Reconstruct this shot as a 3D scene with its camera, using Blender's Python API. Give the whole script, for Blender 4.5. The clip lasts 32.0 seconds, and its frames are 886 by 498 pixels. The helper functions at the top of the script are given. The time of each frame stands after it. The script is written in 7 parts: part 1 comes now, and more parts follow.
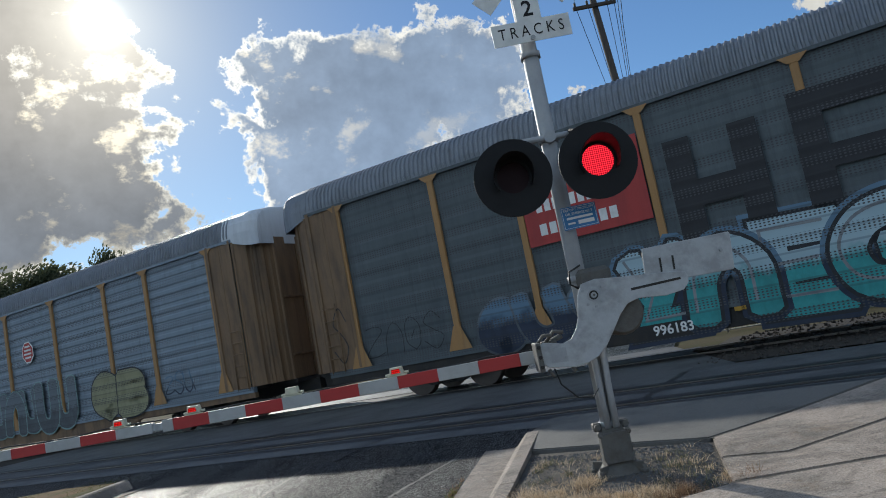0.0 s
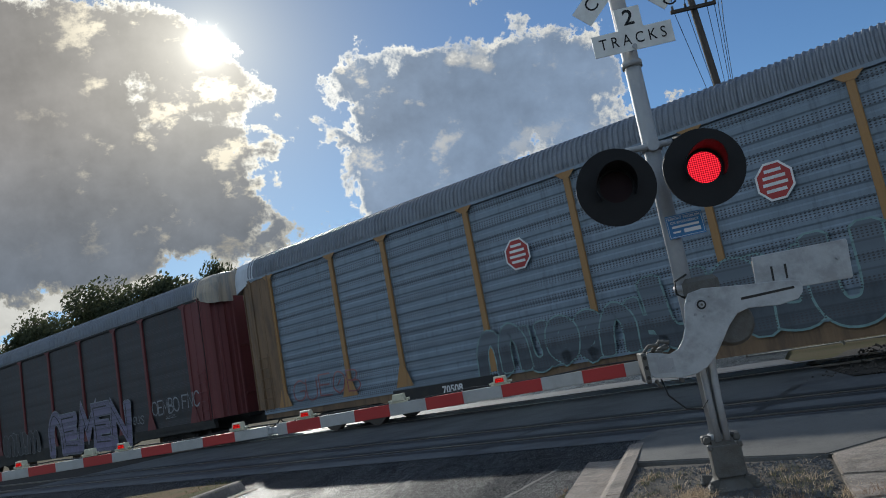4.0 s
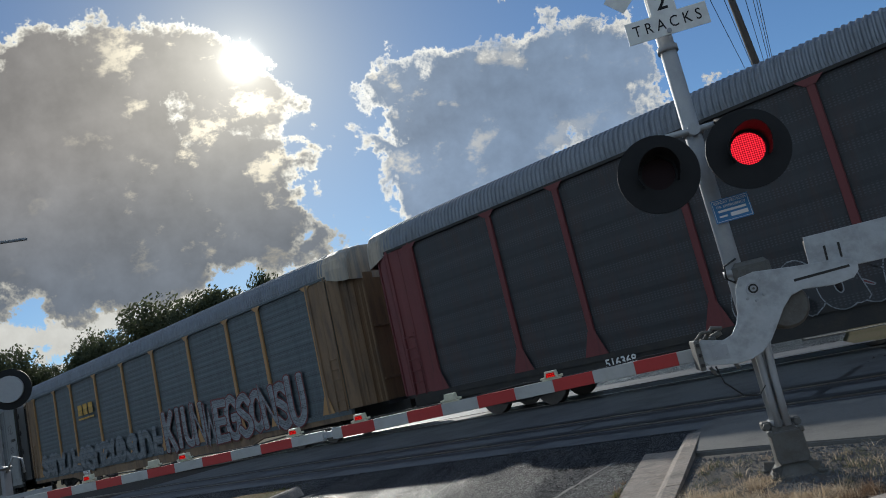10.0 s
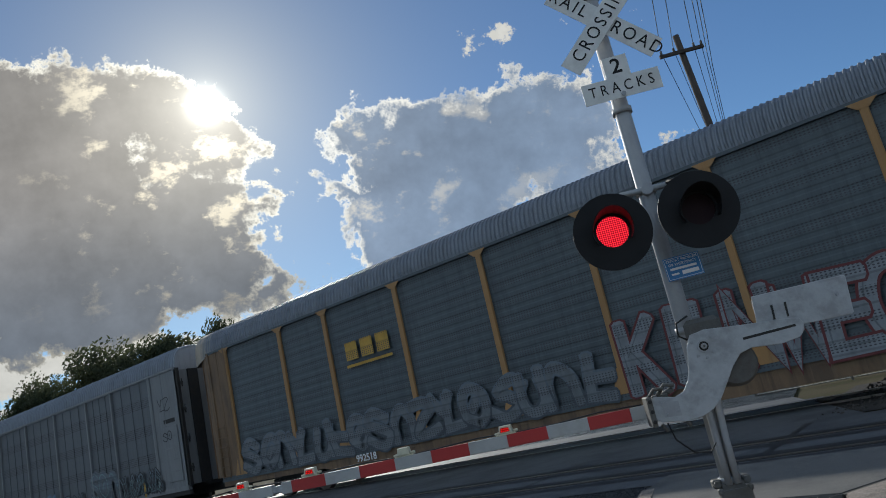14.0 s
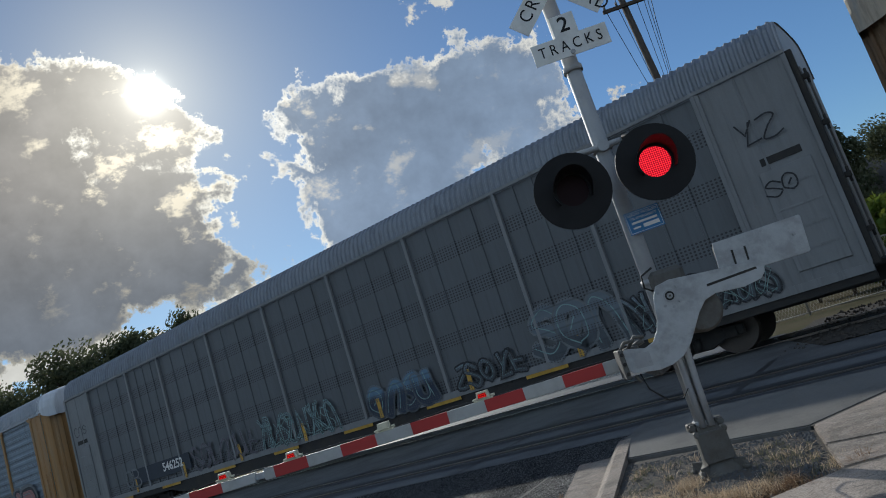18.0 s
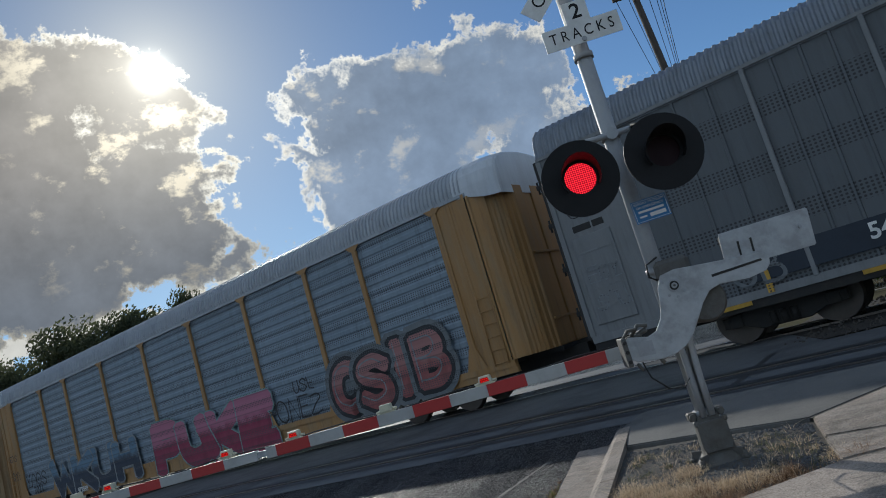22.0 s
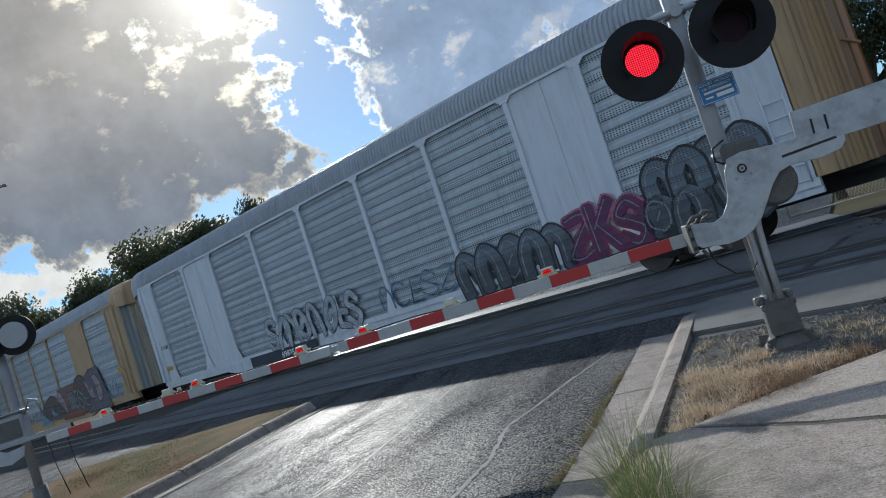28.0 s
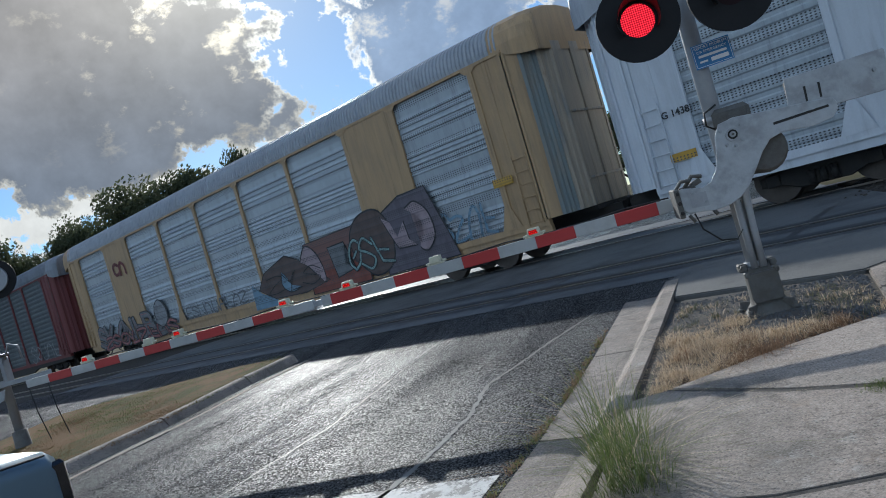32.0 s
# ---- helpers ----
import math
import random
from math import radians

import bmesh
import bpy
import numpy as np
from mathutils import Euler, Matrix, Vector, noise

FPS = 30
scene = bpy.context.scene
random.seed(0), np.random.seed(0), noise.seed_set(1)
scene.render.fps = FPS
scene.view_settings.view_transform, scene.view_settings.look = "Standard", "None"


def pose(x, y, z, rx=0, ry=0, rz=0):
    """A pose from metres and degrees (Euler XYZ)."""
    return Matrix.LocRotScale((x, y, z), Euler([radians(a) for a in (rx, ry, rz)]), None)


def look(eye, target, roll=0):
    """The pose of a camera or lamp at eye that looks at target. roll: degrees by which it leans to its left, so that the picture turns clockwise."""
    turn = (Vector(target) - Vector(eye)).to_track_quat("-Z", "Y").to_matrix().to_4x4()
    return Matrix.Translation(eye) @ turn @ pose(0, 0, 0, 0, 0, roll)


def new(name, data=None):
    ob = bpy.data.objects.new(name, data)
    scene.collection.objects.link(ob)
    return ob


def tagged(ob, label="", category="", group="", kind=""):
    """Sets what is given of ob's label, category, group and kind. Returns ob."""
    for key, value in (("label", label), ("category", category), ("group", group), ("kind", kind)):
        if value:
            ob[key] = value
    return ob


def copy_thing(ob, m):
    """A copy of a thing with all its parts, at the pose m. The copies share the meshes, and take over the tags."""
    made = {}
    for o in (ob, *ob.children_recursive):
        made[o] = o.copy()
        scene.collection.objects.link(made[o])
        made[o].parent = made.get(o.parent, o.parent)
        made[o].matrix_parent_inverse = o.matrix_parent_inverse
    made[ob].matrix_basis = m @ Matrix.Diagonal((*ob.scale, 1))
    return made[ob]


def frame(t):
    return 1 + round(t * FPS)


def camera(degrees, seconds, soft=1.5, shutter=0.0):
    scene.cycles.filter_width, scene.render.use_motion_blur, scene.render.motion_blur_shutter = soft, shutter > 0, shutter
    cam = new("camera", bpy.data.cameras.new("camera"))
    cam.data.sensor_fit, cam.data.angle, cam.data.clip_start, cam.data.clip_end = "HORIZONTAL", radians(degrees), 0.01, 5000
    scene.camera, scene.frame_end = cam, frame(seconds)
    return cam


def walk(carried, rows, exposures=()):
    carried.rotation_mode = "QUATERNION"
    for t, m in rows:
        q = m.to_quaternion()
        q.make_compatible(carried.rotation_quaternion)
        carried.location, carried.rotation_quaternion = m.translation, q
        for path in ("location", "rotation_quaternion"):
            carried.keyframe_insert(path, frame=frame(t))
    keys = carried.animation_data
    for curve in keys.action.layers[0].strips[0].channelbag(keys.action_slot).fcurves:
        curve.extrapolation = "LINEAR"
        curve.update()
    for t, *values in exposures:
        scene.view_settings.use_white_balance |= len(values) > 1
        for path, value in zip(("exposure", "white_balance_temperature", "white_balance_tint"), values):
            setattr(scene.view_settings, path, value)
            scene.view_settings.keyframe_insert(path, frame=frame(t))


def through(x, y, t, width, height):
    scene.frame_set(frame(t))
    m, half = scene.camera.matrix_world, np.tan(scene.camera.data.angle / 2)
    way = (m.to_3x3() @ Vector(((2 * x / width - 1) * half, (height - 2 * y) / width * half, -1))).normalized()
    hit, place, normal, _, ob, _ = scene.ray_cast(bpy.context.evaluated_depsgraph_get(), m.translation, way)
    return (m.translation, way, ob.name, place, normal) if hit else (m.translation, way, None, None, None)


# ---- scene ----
cam = camera(61.99, 32.0, 1.0)
PATH = [
    (0, pose(0.076, 0.111, 1.531, 96.98, 10.91, 1.33)),
    (0.5, pose(-0.025, 0.065, 1.511, 98.35, 10.34, 3.59)),
    (1, pose(-0.120, 0.026, 1.509, 98.65, 6.58, 6.89)),
    (1.5, pose(-0.083, 0.016, 1.508, 98.60, 4.98, 6.56)),
    (2, pose(-0.006, -0.008, 1.515, 98.88, 5.61, 6.86)),
    (2.5, pose(0.011, -0.015, 1.514, 98.29, 8.07, 8.88)),
    (3, pose(0.008, -0.009, 1.526, 97.99, 9.60, 9.79)),
    (3.5, pose(0.006, -0.000, 1.531, 98.61, 9.94, 9.21)),
    (5.5, pose(0.027, 0.002, 1.539, 99.90, 11.48, 7.63)),
    (6, pose(0.034, -0.001, 1.542, 100.92, 11.55, 7.21)),
    (6.5, pose(0.046, 0.020, 1.548, 102.79, 11.71, 6.75)),
    (7, pose(0.047, 0.037, 1.547, 104.07, 11.84, 5.92)),
    (7.5, pose(0.039, 0.021, 1.539, 104.41, 12.21, 5.20)),
    (8, pose(0.024, -0.000, 1.524, 103.12, 11.70, 5.99)),
    (8.5, pose(-0.007, -0.020, 1.527, 101.53, 12.00, 10.51)),
    (9, pose(-0.006, -0.026, 1.525, 100.57, 13.01, 13.23)),
    (9.5, pose(-0.004, -0.013, 1.527, 99.95, 13.13, 13.06)),
    (10, pose(-0.006, -0.015, 1.524, 99.91, 12.97, 12.52)),
    (10.5, pose(-0.008, -0.023, 1.530, 100.33, 12.88, 12.49)),
    (11, pose(-0.005, -0.029, 1.530, 100.94, 12.91, 12.46)),
    (11.5, pose(-0.004, -0.028, 1.534, 101.48, 12.97, 12.28)),
    (12, pose(-0.003, -0.029, 1.534, 101.74, 12.86, 12.02)),
    (12.5, pose(-0.009, -0.016, 1.531, 101.41, 12.62, 11.83)),
    (13, pose(-0.007, -0.020, 1.531, 100.99, 12.34, 11.69)),
    (13.5, pose(0.015, -0.018, 1.538, 101.82, 11.97, 10.71)),
    (14, pose(0.034, -0.023, 1.541, 102.98, 12.36, 9.24)),
    (14.5, pose(0.060, -0.006, 1.542, 103.20, 13.01, 8.46)),
    (15, pose(0.049, 0.044, 1.520, 99.80, 14.05, 8.09)),
    (15.5, pose(0.063, 0.047, 1.511, 96.75, 16.36, 5.09)),
    (17.5, pose(0.010, -0.001, 1.539, 98.36, 18.35, 8.16)),
    (18, pose(0.009, -0.009, 1.556, 100.17, 17.67, 7.16)),
    (18.5, pose(-0.010, -0.031, 1.542, 100.14, 16.86, 7.36)),
    (19, pose(-0.023, -0.032, 1.548, 99.39, 16.65, 8.78)),
    (19.5, pose(-0.018, -0.033, 1.549, 98.99, 16.70, 9.35)),
    (20, pose(-0.020, -0.037, 1.547, 98.96, 17.09, 9.31)),
    (20.5, pose(-0.023, -0.040, 1.550, 99.01, 16.88, 9.19)),
    (21, pose(-0.025, -0.029, 1.550, 98.94, 16.84, 9.00)),
    (21.5, pose(-0.021, -0.018, 1.551, 98.87, 17.16, 8.37)),
    (22, pose(-0.029, -0.028, 1.550, 99.06, 16.29, 7.04)),
    (22.5, pose(-0.054, -0.037, 1.544, 99.59, 14.65, 5.86)),
    (23, pose(-0.060, -0.037, 1.543, 100.30, 13.61, 5.76)),
    (23.5, pose(-0.059, -0.028, 1.537, 100.38, 13.61, 7.12)),
    (24, pose(-0.047, 0.021, 1.523, 97.69, 14.53, 8.17)),
    (24.5, pose(0.029, 0.105, 1.518, 92.07, 17.55, 4.10)),
    (25, pose(0.093, 0.103, 1.508, 88.73, 20.39, 1.75)),
    (25.5, pose(0.112, 0.126, 1.520, 87.49, 20.85, 5.29)),
    (26, pose(0.139, 0.082, 1.531, 88.61, 20.64, 8.60)),
    (26.5, pose(0.121, 0.059, 1.535, 90.28, 20.33, 10.60)),
    (28.5, pose(-0.060, -0.042, 1.511, 92.83, 16.39, 12.87)),
    (29, pose(-0.052, -0.023, 1.517, 90.99, 14.43, 13.00)),
    (29.5, pose(-0.045, -0.036, 1.511, 91.79, 15.46, 12.61)),
    (30, pose(-0.053, -0.057, 1.503, 90.85, 16.89, 13.79)),
    (30.5, pose(-0.047, -0.047, 1.513, 89.85, 17.09, 14.35)),
    (31, pose(-0.038, -0.028, 1.516, 90.03, 17.24, 13.70)),
    (31.5, pose(-0.029, -0.003, 1.518, 89.92, 17.40, 12.63)),
    (32, pose(-0.043, 0.009, 1.511, 89.16, 16.40, 10.99)),
]
walk(cam, PATH, [(0.0, 0.35, 6550, 6), (1.5, 0.15, 6500, 6), (6.0, 0.08, 6500, 6), (24.1, 0.02, 6450, 6), (25.0, 0.50, 6450, 7), (26.2, 0.60, 6500, 7), (28.6, 0.38, 6150, 6), (32.0, 0.38, 6100, 6)])

# ---- world, sun ----
SUN_AZ, SUN_EL, GLOW_EL = -22.9, 24.4, 26.3
sun_dir = Vector((math.sin(radians(SUN_AZ)) * math.cos(radians(SUN_EL)), math.cos(radians(SUN_AZ)) * math.cos(radians(SUN_EL)), math.sin(radians(SUN_EL))))
glow_dir = Vector((math.sin(radians(SUN_AZ)) * math.cos(radians(GLOW_EL)), math.cos(radians(SUN_AZ)) * math.cos(radians(GLOW_EL)), math.sin(radians(GLOW_EL))))
sun = new("sun", bpy.data.lights.new("sun", "SUN"))
sun.data.energy, sun.data.angle, sun.data.color = 3.0, radians(0.6), (1.0, 0.965, 0.915)
sun.matrix_world = look((0, 0, 60), Vector((0, 0, 60)) - sun_dir)


class Nodes:
    """Short hand for building node trees."""

    def __init__(self, tree):
        self.t = tree
        tree.nodes.clear()

    def n(self, kind):
        return self.t.nodes.new(kind)

    def voronoi(self, feature):
        node = self.n("ShaderNodeTexVoronoi")
        node.feature = feature
        return node

    def put(self, socket, value):
        if isinstance(value, bpy.types.NodeSocket):
            self.t.links.new(value, socket)
        elif value is not None:
            socket.default_value = value

    def m(self, op, a, b=None, c=None, clamp=False):
        node = self.n("ShaderNodeMath")
        node.operation, node.use_clamp = op, clamp
        for s, v in zip(node.inputs, (a, b, c)):
            self.put(s, v)
        return node.outputs[0]

    def v(self, op, a, b=None):
        node = self.n("ShaderNodeVectorMath")
        node.operation = op
        self.put(node.inputs[0], a)
        self.put(node.inputs[1], b)
        return node.outputs["Value"] if op in ("DOT_PRODUCT", "LENGTH") else node.outputs[0]

    def mix(self, f, a, b, op="MIX"):
        node = self.n("ShaderNodeMix")
        node.data_type, node.blend_type = "RGBA", op
        for i, v in ((0, f), (6, a), (7, b)):
            self.put(node.inputs[i], v)
        return node.outputs[2]

    def step(self, x, lo, hi, a=0.0, b=1.0):
        node = self.n("ShaderNodeMapRange")
        node.interpolation_type = "SMOOTHSTEP"
        for s, v in zip(node.inputs, (x, lo, hi, a, b)):
            self.put(s, v)
        return node.outputs[0]

    def noise(self, vec, scale, detail=4.0, rough=0.55, dist=0.0):
        node = self.n("ShaderNodeTexNoise")
        self.put(node.inputs["Vector"], vec)
        for k, v in (("Scale", scale), ("Detail", detail), ("Roughness", rough), ("Distortion", dist)):
            node.inputs[k].default_value = v
        return node.outputs["Fac"]


def build_sky():
    """Blue evening sky with two backlit cumulus banks and the sun's aureole at a cloud edge."""
    world = bpy.data.worlds.new("sky")
    scene.world = world
    world.use_nodes = True
    k = Nodes(world.node_tree)
    d = k.v("NORMALIZE", k.n("ShaderNodeTexCoord").outputs["Generated"])
    sky = k.n("ShaderNodeTexSky")
    sky.sky_type, sky.sun_disc = "NISHITA", False
    sky.sun_elevation, sky.sun_rotation, sky.dust_density, sky.ozone_density = radians(SUN_EL), radians(SUN_AZ), 0.2, 2.5
    a, e = radians(-12), radians(18)
    f = Vector((math.sin(a) * math.cos(e), math.cos(a) * math.cos(e), math.sin(e)))
    r = Vector((math.cos(a), -math.sin(a), 0))
    up = r.cross(f)
    w = k.m("MAXIMUM", k.v("DOT_PRODUCT", d, f), 0.12)
    px, py = k.m("DIVIDE", k.v("DOT_PRODUCT", d, r), w), k.m("DIVIDE", k.v("DOT_PRODUCT", d, up), w)
    comb = k.n("ShaderNodeCombineXYZ")
    k.put(comb.inputs[0], px), k.put(comb.inputs[1], py)
    p = comb.outputs[0]
    # the billows: a slow bend and finer puffs on the outline
    puff = k.m("ADD", k.m("MULTIPLY", k.m("SUBTRACT", k.noise(p, 10.0, 8, 0.66), 0.5), 0.15), k.m("MULTIPLY", k.m("SUBTRACT", k.noise(p, 42.0, 6, 0.65), 0.5), 0.05))

    def bank(ovals):
        top = None
        for cx, cy, rx, ry in ovals:
            q = k.v("LENGTH", k.v("DIVIDE", k.v("SUBTRACT", p, (cx, cy, 0)), (rx, ry, 1)))
            val = k.m("MULTIPLY", k.m("SUBTRACT", 1.0, q), min(rx, ry))
            if top is None:
                top = val
            else:
                top = k.m("SMOOTH_MAX", top, val, 0.02)
        return k.m("ADD", top, puff)

    left = bank(((-0.52, 0.06, 0.30, 0.16), (-0.40, 0.18, 0.15, 0.075), (-0.27, 0.165, 0.10, 0.05), (-0.21, 0.11, 0.095, 0.065), (-0.21, -0.03, 0.085, 0.075), (-0.90, 0.06, 0.40, 0.18), (-0.36, 0.0, 0.24, 0.11), (-0.37, -0.055, 0.20, 0.080), (-0.55, -0.01, 0.22, 0.075), (-0.23, -0.065, 0.10, 0.055), (-0.185, -0.065, 0.075, 0.060), (-0.15, -0.10, 0.06, 0.025)))
    mid = bank(((0.12, 0.015, 0.155, 0.105), (0.25, 0.035, 0.12, 0.085), (0.005, 0.08, 0.05, 0.04), (0.09, -0.08, 0.115, 0.13), (0.33, -0.08, 0.13, 0.06)))
    low = bank(((-0.50, -0.140, 0.20, 0.020), (-0.66, -0.155, 0.26, 0.030), (-0.32, -0.140, 0.13, 0.018), (-0.50, -0.19, 0.30, 0.012), (-0.13, -0.125, 0.07, 0.018), (0.45, -0.01, 0.03, 0.014), (0.24, 0.182, 0.020, 0.002), (0.56, -0.08, 0.08, 0.025), (0.84, 0.09, 0.05, 0.012)))
    # scattered far cloud over the unseen rest of the sky, added as fill light
    rest = k.m("SUBTRACT", k.noise(k.v("MULTIPLY", d, (1.0, 1.0, 2.2)), 2.4, 7, 0.6), 0.488)
    back = k.step(k.v("DOT_PRODUCT", d, f), 0.72, 0.45)
    rest = k.m("SUBTRACT", k.m("MULTIPLY", rest, 0.5), k.m("MULTIPLY", k.m("SUBTRACT", 1.0, back), 0.5))

    cs = k.v("DOT_PRODUCT", d, tuple(glow_dir))
    ang = k.m("ARCCOSINE", k.m("MINIMUM", cs, 1.0))
    near = k.m("POWER", 2.718, k.m("MULTIPLY", ang, -5.0))
    thick = k.noise(p, 14.0, 5, 0.6)

    col = k.v("MULTIPLY", sky.outputs[0], (0.052, 0.068, 0.086))
    dim = k.m("SUBTRACT", 1.0, k.m("MULTIPLY", near, 0.75))
    dcol = k.n("ShaderNodeCombineColor")
    for i in range(3):
        k.put(dcol.inputs[i], dim)
    col = k.mix(1.0, col, dcol.outputs[0], "MULTIPLY")
    haze = k.m("MULTIPLY", near, 0.14)
    hz = k.n("ShaderNodeCombineColor")
    k.put(hz.inputs[0], haze), k.put(hz.inputs[1], haze), k.put(hz.inputs[2], k.m("MULTIPLY", haze, 0.97))
    col = k.mix(1.0, col, hz.outputs[0], "ADD")
    for body, shade, rim in ((low, (0.58, 0.57, 0.55, 1), 0.9), (rest, (0.52, 0.64, 0.80, 1), 1.0), (mid, (0.185, 0.250, 0.365, 1), 1.1), (left, (0.185, 0.190, 0.215, 1), 1.1)):
        cover = k.step(body, -0.001, 0.007)
        inner = k.step(k.m("ADD", body, k.m("MULTIPLY", k.m("SUBTRACT", thick, 0.5), 0.04)), 0.0, 0.018)
        glow = k.m("ADD", rim * 0.58, k.m("MULTIPLY", near, rim * 0.80))
        if body is left:
            glow = k.m("MULTIPLY", glow, k.step(py, -0.13, -0.02, 0.45, 1.0))
        rc = k.n("ShaderNodeCombineColor")
        k.put(rc.inputs[0], glow), k.put(rc.inputs[1], k.m("MULTIPLY", glow, 0.955 if body is left else 0.975)), k.put(rc.inputs[2], k.m("MULTIPLY", glow, 0.86 if body is left else 0.93))
        lump = k.m("ADD", 0.12, k.m("ADD", k.m("MULTIPLY", thick, 0.86), k.m("MULTIPLY", k.noise(p, 5.0, 5, 0.6), 0.90)))
        sc = k.n("ShaderNodeCombineColor")
        for i in range(3):
            tone = shade[i]
            if body is left:
                tone = k.step(py, -0.12, 0.12, (0.125, 0.150, 0.195)[i], (0.205, 0.198, 0.205)[i])
            k.put(sc.inputs[i], k.m("MULTIPLY", lump, k.m("ADD", tone, k.m("MULTIPLY", near, ((0.16, 0.135, 0.10) if body is left else (0.12, 0.115, 0.11))[i]))))
        # bright holes where the bank is thin
        hole = k.m("MULTIPLY", k.step(k.m("ADD", k.noise(k.v("MULTIPLY", p, (1.0, 1.35, 1.0)), 13.0, 7, 0.64), k.m("MULTIPLY", k.step(body, 0.06, 0.0), 0.08)), 0.565, 0.69), k.m("MULTIPLY", k.m("MULTIPLY", near, 2.6), k.step(px, -0.46, -0.24, 0.25, 1.0)), clamp=True)
        c = k.mix(k.m("MULTIPLY", hole, 0.8), sc.outputs[0], k.v("MULTIPLY", rc.outputs[0], (0.92, 0.86, 0.76)))
        c = k.mix(inner, rc.outputs[0], c)
        col = k.mix(cover, col, c)
    # the sun itself, blown out through the cloud's edge
    disc = k.m("ADD", k.m("MULTIPLY", k.m("POWER", 2.718, k.m("MULTIPLY", k.m("MULTIPLY", ang, ang), -3600.0)), 2.4), k.m("MULTIPLY", k.m("POWER", 2.718, k.m("MULTIPLY", ang, -14.0)), 0.70))
    dc = k.n("ShaderNodeCombineColor")
    k.put(dc.inputs[0], disc), k.put(dc.inputs[1], k.m("MULTIPLY", disc, 0.97)), k.put(dc.inputs[2], k.m("MULTIPLY", disc, 0.88))
    col = k.mix(1.0, col, dc.outputs[0], "ADD")
    bg = k.n("ShaderNodeBackground")
    k.put(bg.inputs[0], col)
    bg.inputs[1].default_value = 1.0
    k.t.links.new(bg.outputs[0], k.n("ShaderNodeOutputWorld").inputs[0])


build_sky()


# ---- materials ----
def rgb(c):
    return (c[0], c[1], c[2], 1)


def material(name, base, rough=0.6, metal=0.0, vary=0.25, grain=40.0, stain=3.0, bump=0.15, second=None, stain_amount=0.5, extra=None, spec=0.5, stretch=1.0, streak=0.0):
    """A surface with grain and stains: base colour, a second colour in the stains, fine relief."""
    m = bpy.data.materials.new(name)
    m.use_nodes = True
    k = Nodes(m.node_tree)
    co = k.n("ShaderNodeTexCoord").outputs["Object"]
    g, s = k.noise(co, grain, 5, 0.6), k.noise(k.v("MULTIPLY", co, (stretch, stretch, 1.0 / stretch)) if stretch != 1.0 else co, stain, 6, 0.65)
    sc = tuple(x * (1 - vary) for x in base) if second is None else second
    col = k.mix(k.m("MULTIPLY", k.step(s, 0.42, 0.66), stain_amount), rgb(base), rgb(sc))
    col = k.mix(k.m("MULTIPLY", k.m("SUBTRACT", g, 0.35), vary * 1.4, clamp=True), col, rgb(tuple(x * 0.45 for x in base)))
    if streak:
        run = k.noise(k.v("MULTIPLY", co, (7.0, 7.0, 0.45)), 1.0, 7, 0.7)
        col = k.mix(k.m("MULTIPLY", k.step(run, 0.50, 0.72), streak), col, rgb(tuple(x * 0.40 + 0.008 for x in base)))
        col = k.mix(k.m("MULTIPLY", k.step(run, 0.46, 0.30), streak * 0.5), col, rgb(tuple(min(0.8, x * 1.35 + 0.02) for x in base)))
        rust = k.m("MULTIPLY", k.step(k.noise(k.v("MULTIPLY", co, (3.0, 3.0, 0.8)), 1.3, 8, 0.75), 0.60, 0.72), streak)
        col = k.mix(rust, col, rgb((base[0] * 0.5 + 0.05, base[1] * 0.4 + 0.022, base[2] * 0.35 + 0.012)))
    rnd = k.n("ShaderNodeObjectInfo").outputs["Random"]
    hsv = k.n("ShaderNodeHueSaturation")
    k.put(hsv.inputs["Value"], k.m("ADD", 0.94, k.m("MULTIPLY", rnd, 0.12)))
    k.put(hsv.inputs["Color"], col)
    col = hsv.outputs[0]
    rg = k.m("ADD", rough - 0.06, k.m("MULTIPLY", s, 0.12))
    bsdf = k.n("ShaderNodeBsdfPrincipled")
    height, more = g, ()
    if extra:
        col, height, *more = extra(k, co, col, g)
    k.put(bsdf.inputs["Base Color"], col)
    k.put(bsdf.inputs["Roughness"], rg)
    bsdf.inputs["Metallic"].default_value = metal
    bsdf.inputs["Specular IOR Level"].default_value = spec
    if bump:
        b = k.n("ShaderNodeBump")
        b.inputs["Strength"].default_value = bump
        b.inputs["Distance"].default_value = 0.02
        k.put(b.inputs["Height"], height)
        if more:
            k.put(b.inputs["Normal"], more[0])
            k.put(bsdf.inputs["Specular IOR Level"], more[1])
        k.put(bsdf.inputs["Normal"], b.outputs[0])
    k.t.links.new(bsdf.outputs[0], k.n("ShaderNodeOutputMaterial").inputs[0])
    return m


def glowing(name, col, strength, dots=0.0):
    m = bpy.data.materials.new(name)
    m.use_nodes = True
    k = Nodes(m.node_tree)
    em = k.n("ShaderNodeEmission")
    em.inputs[0].default_value = rgb(col)
    st = strength
    if dots:
        vor = k.voronoi("F1")
        k.put(vor.inputs["Vector"], k.n("ShaderNodeTexCoord").outputs["Object"])
        vor.inputs["Scale"].default_value = dots
        vor.inputs["Randomness"].default_value = 0.0
        st = k.step(vor.outputs["Distance"], 0.52, 0.28, strength * 0.16, strength)
    k.put(em.inputs[1], st)
    k.t.links.new(em.outputs[0], k.n("ShaderNodeOutputMaterial").inputs[0])
    return m


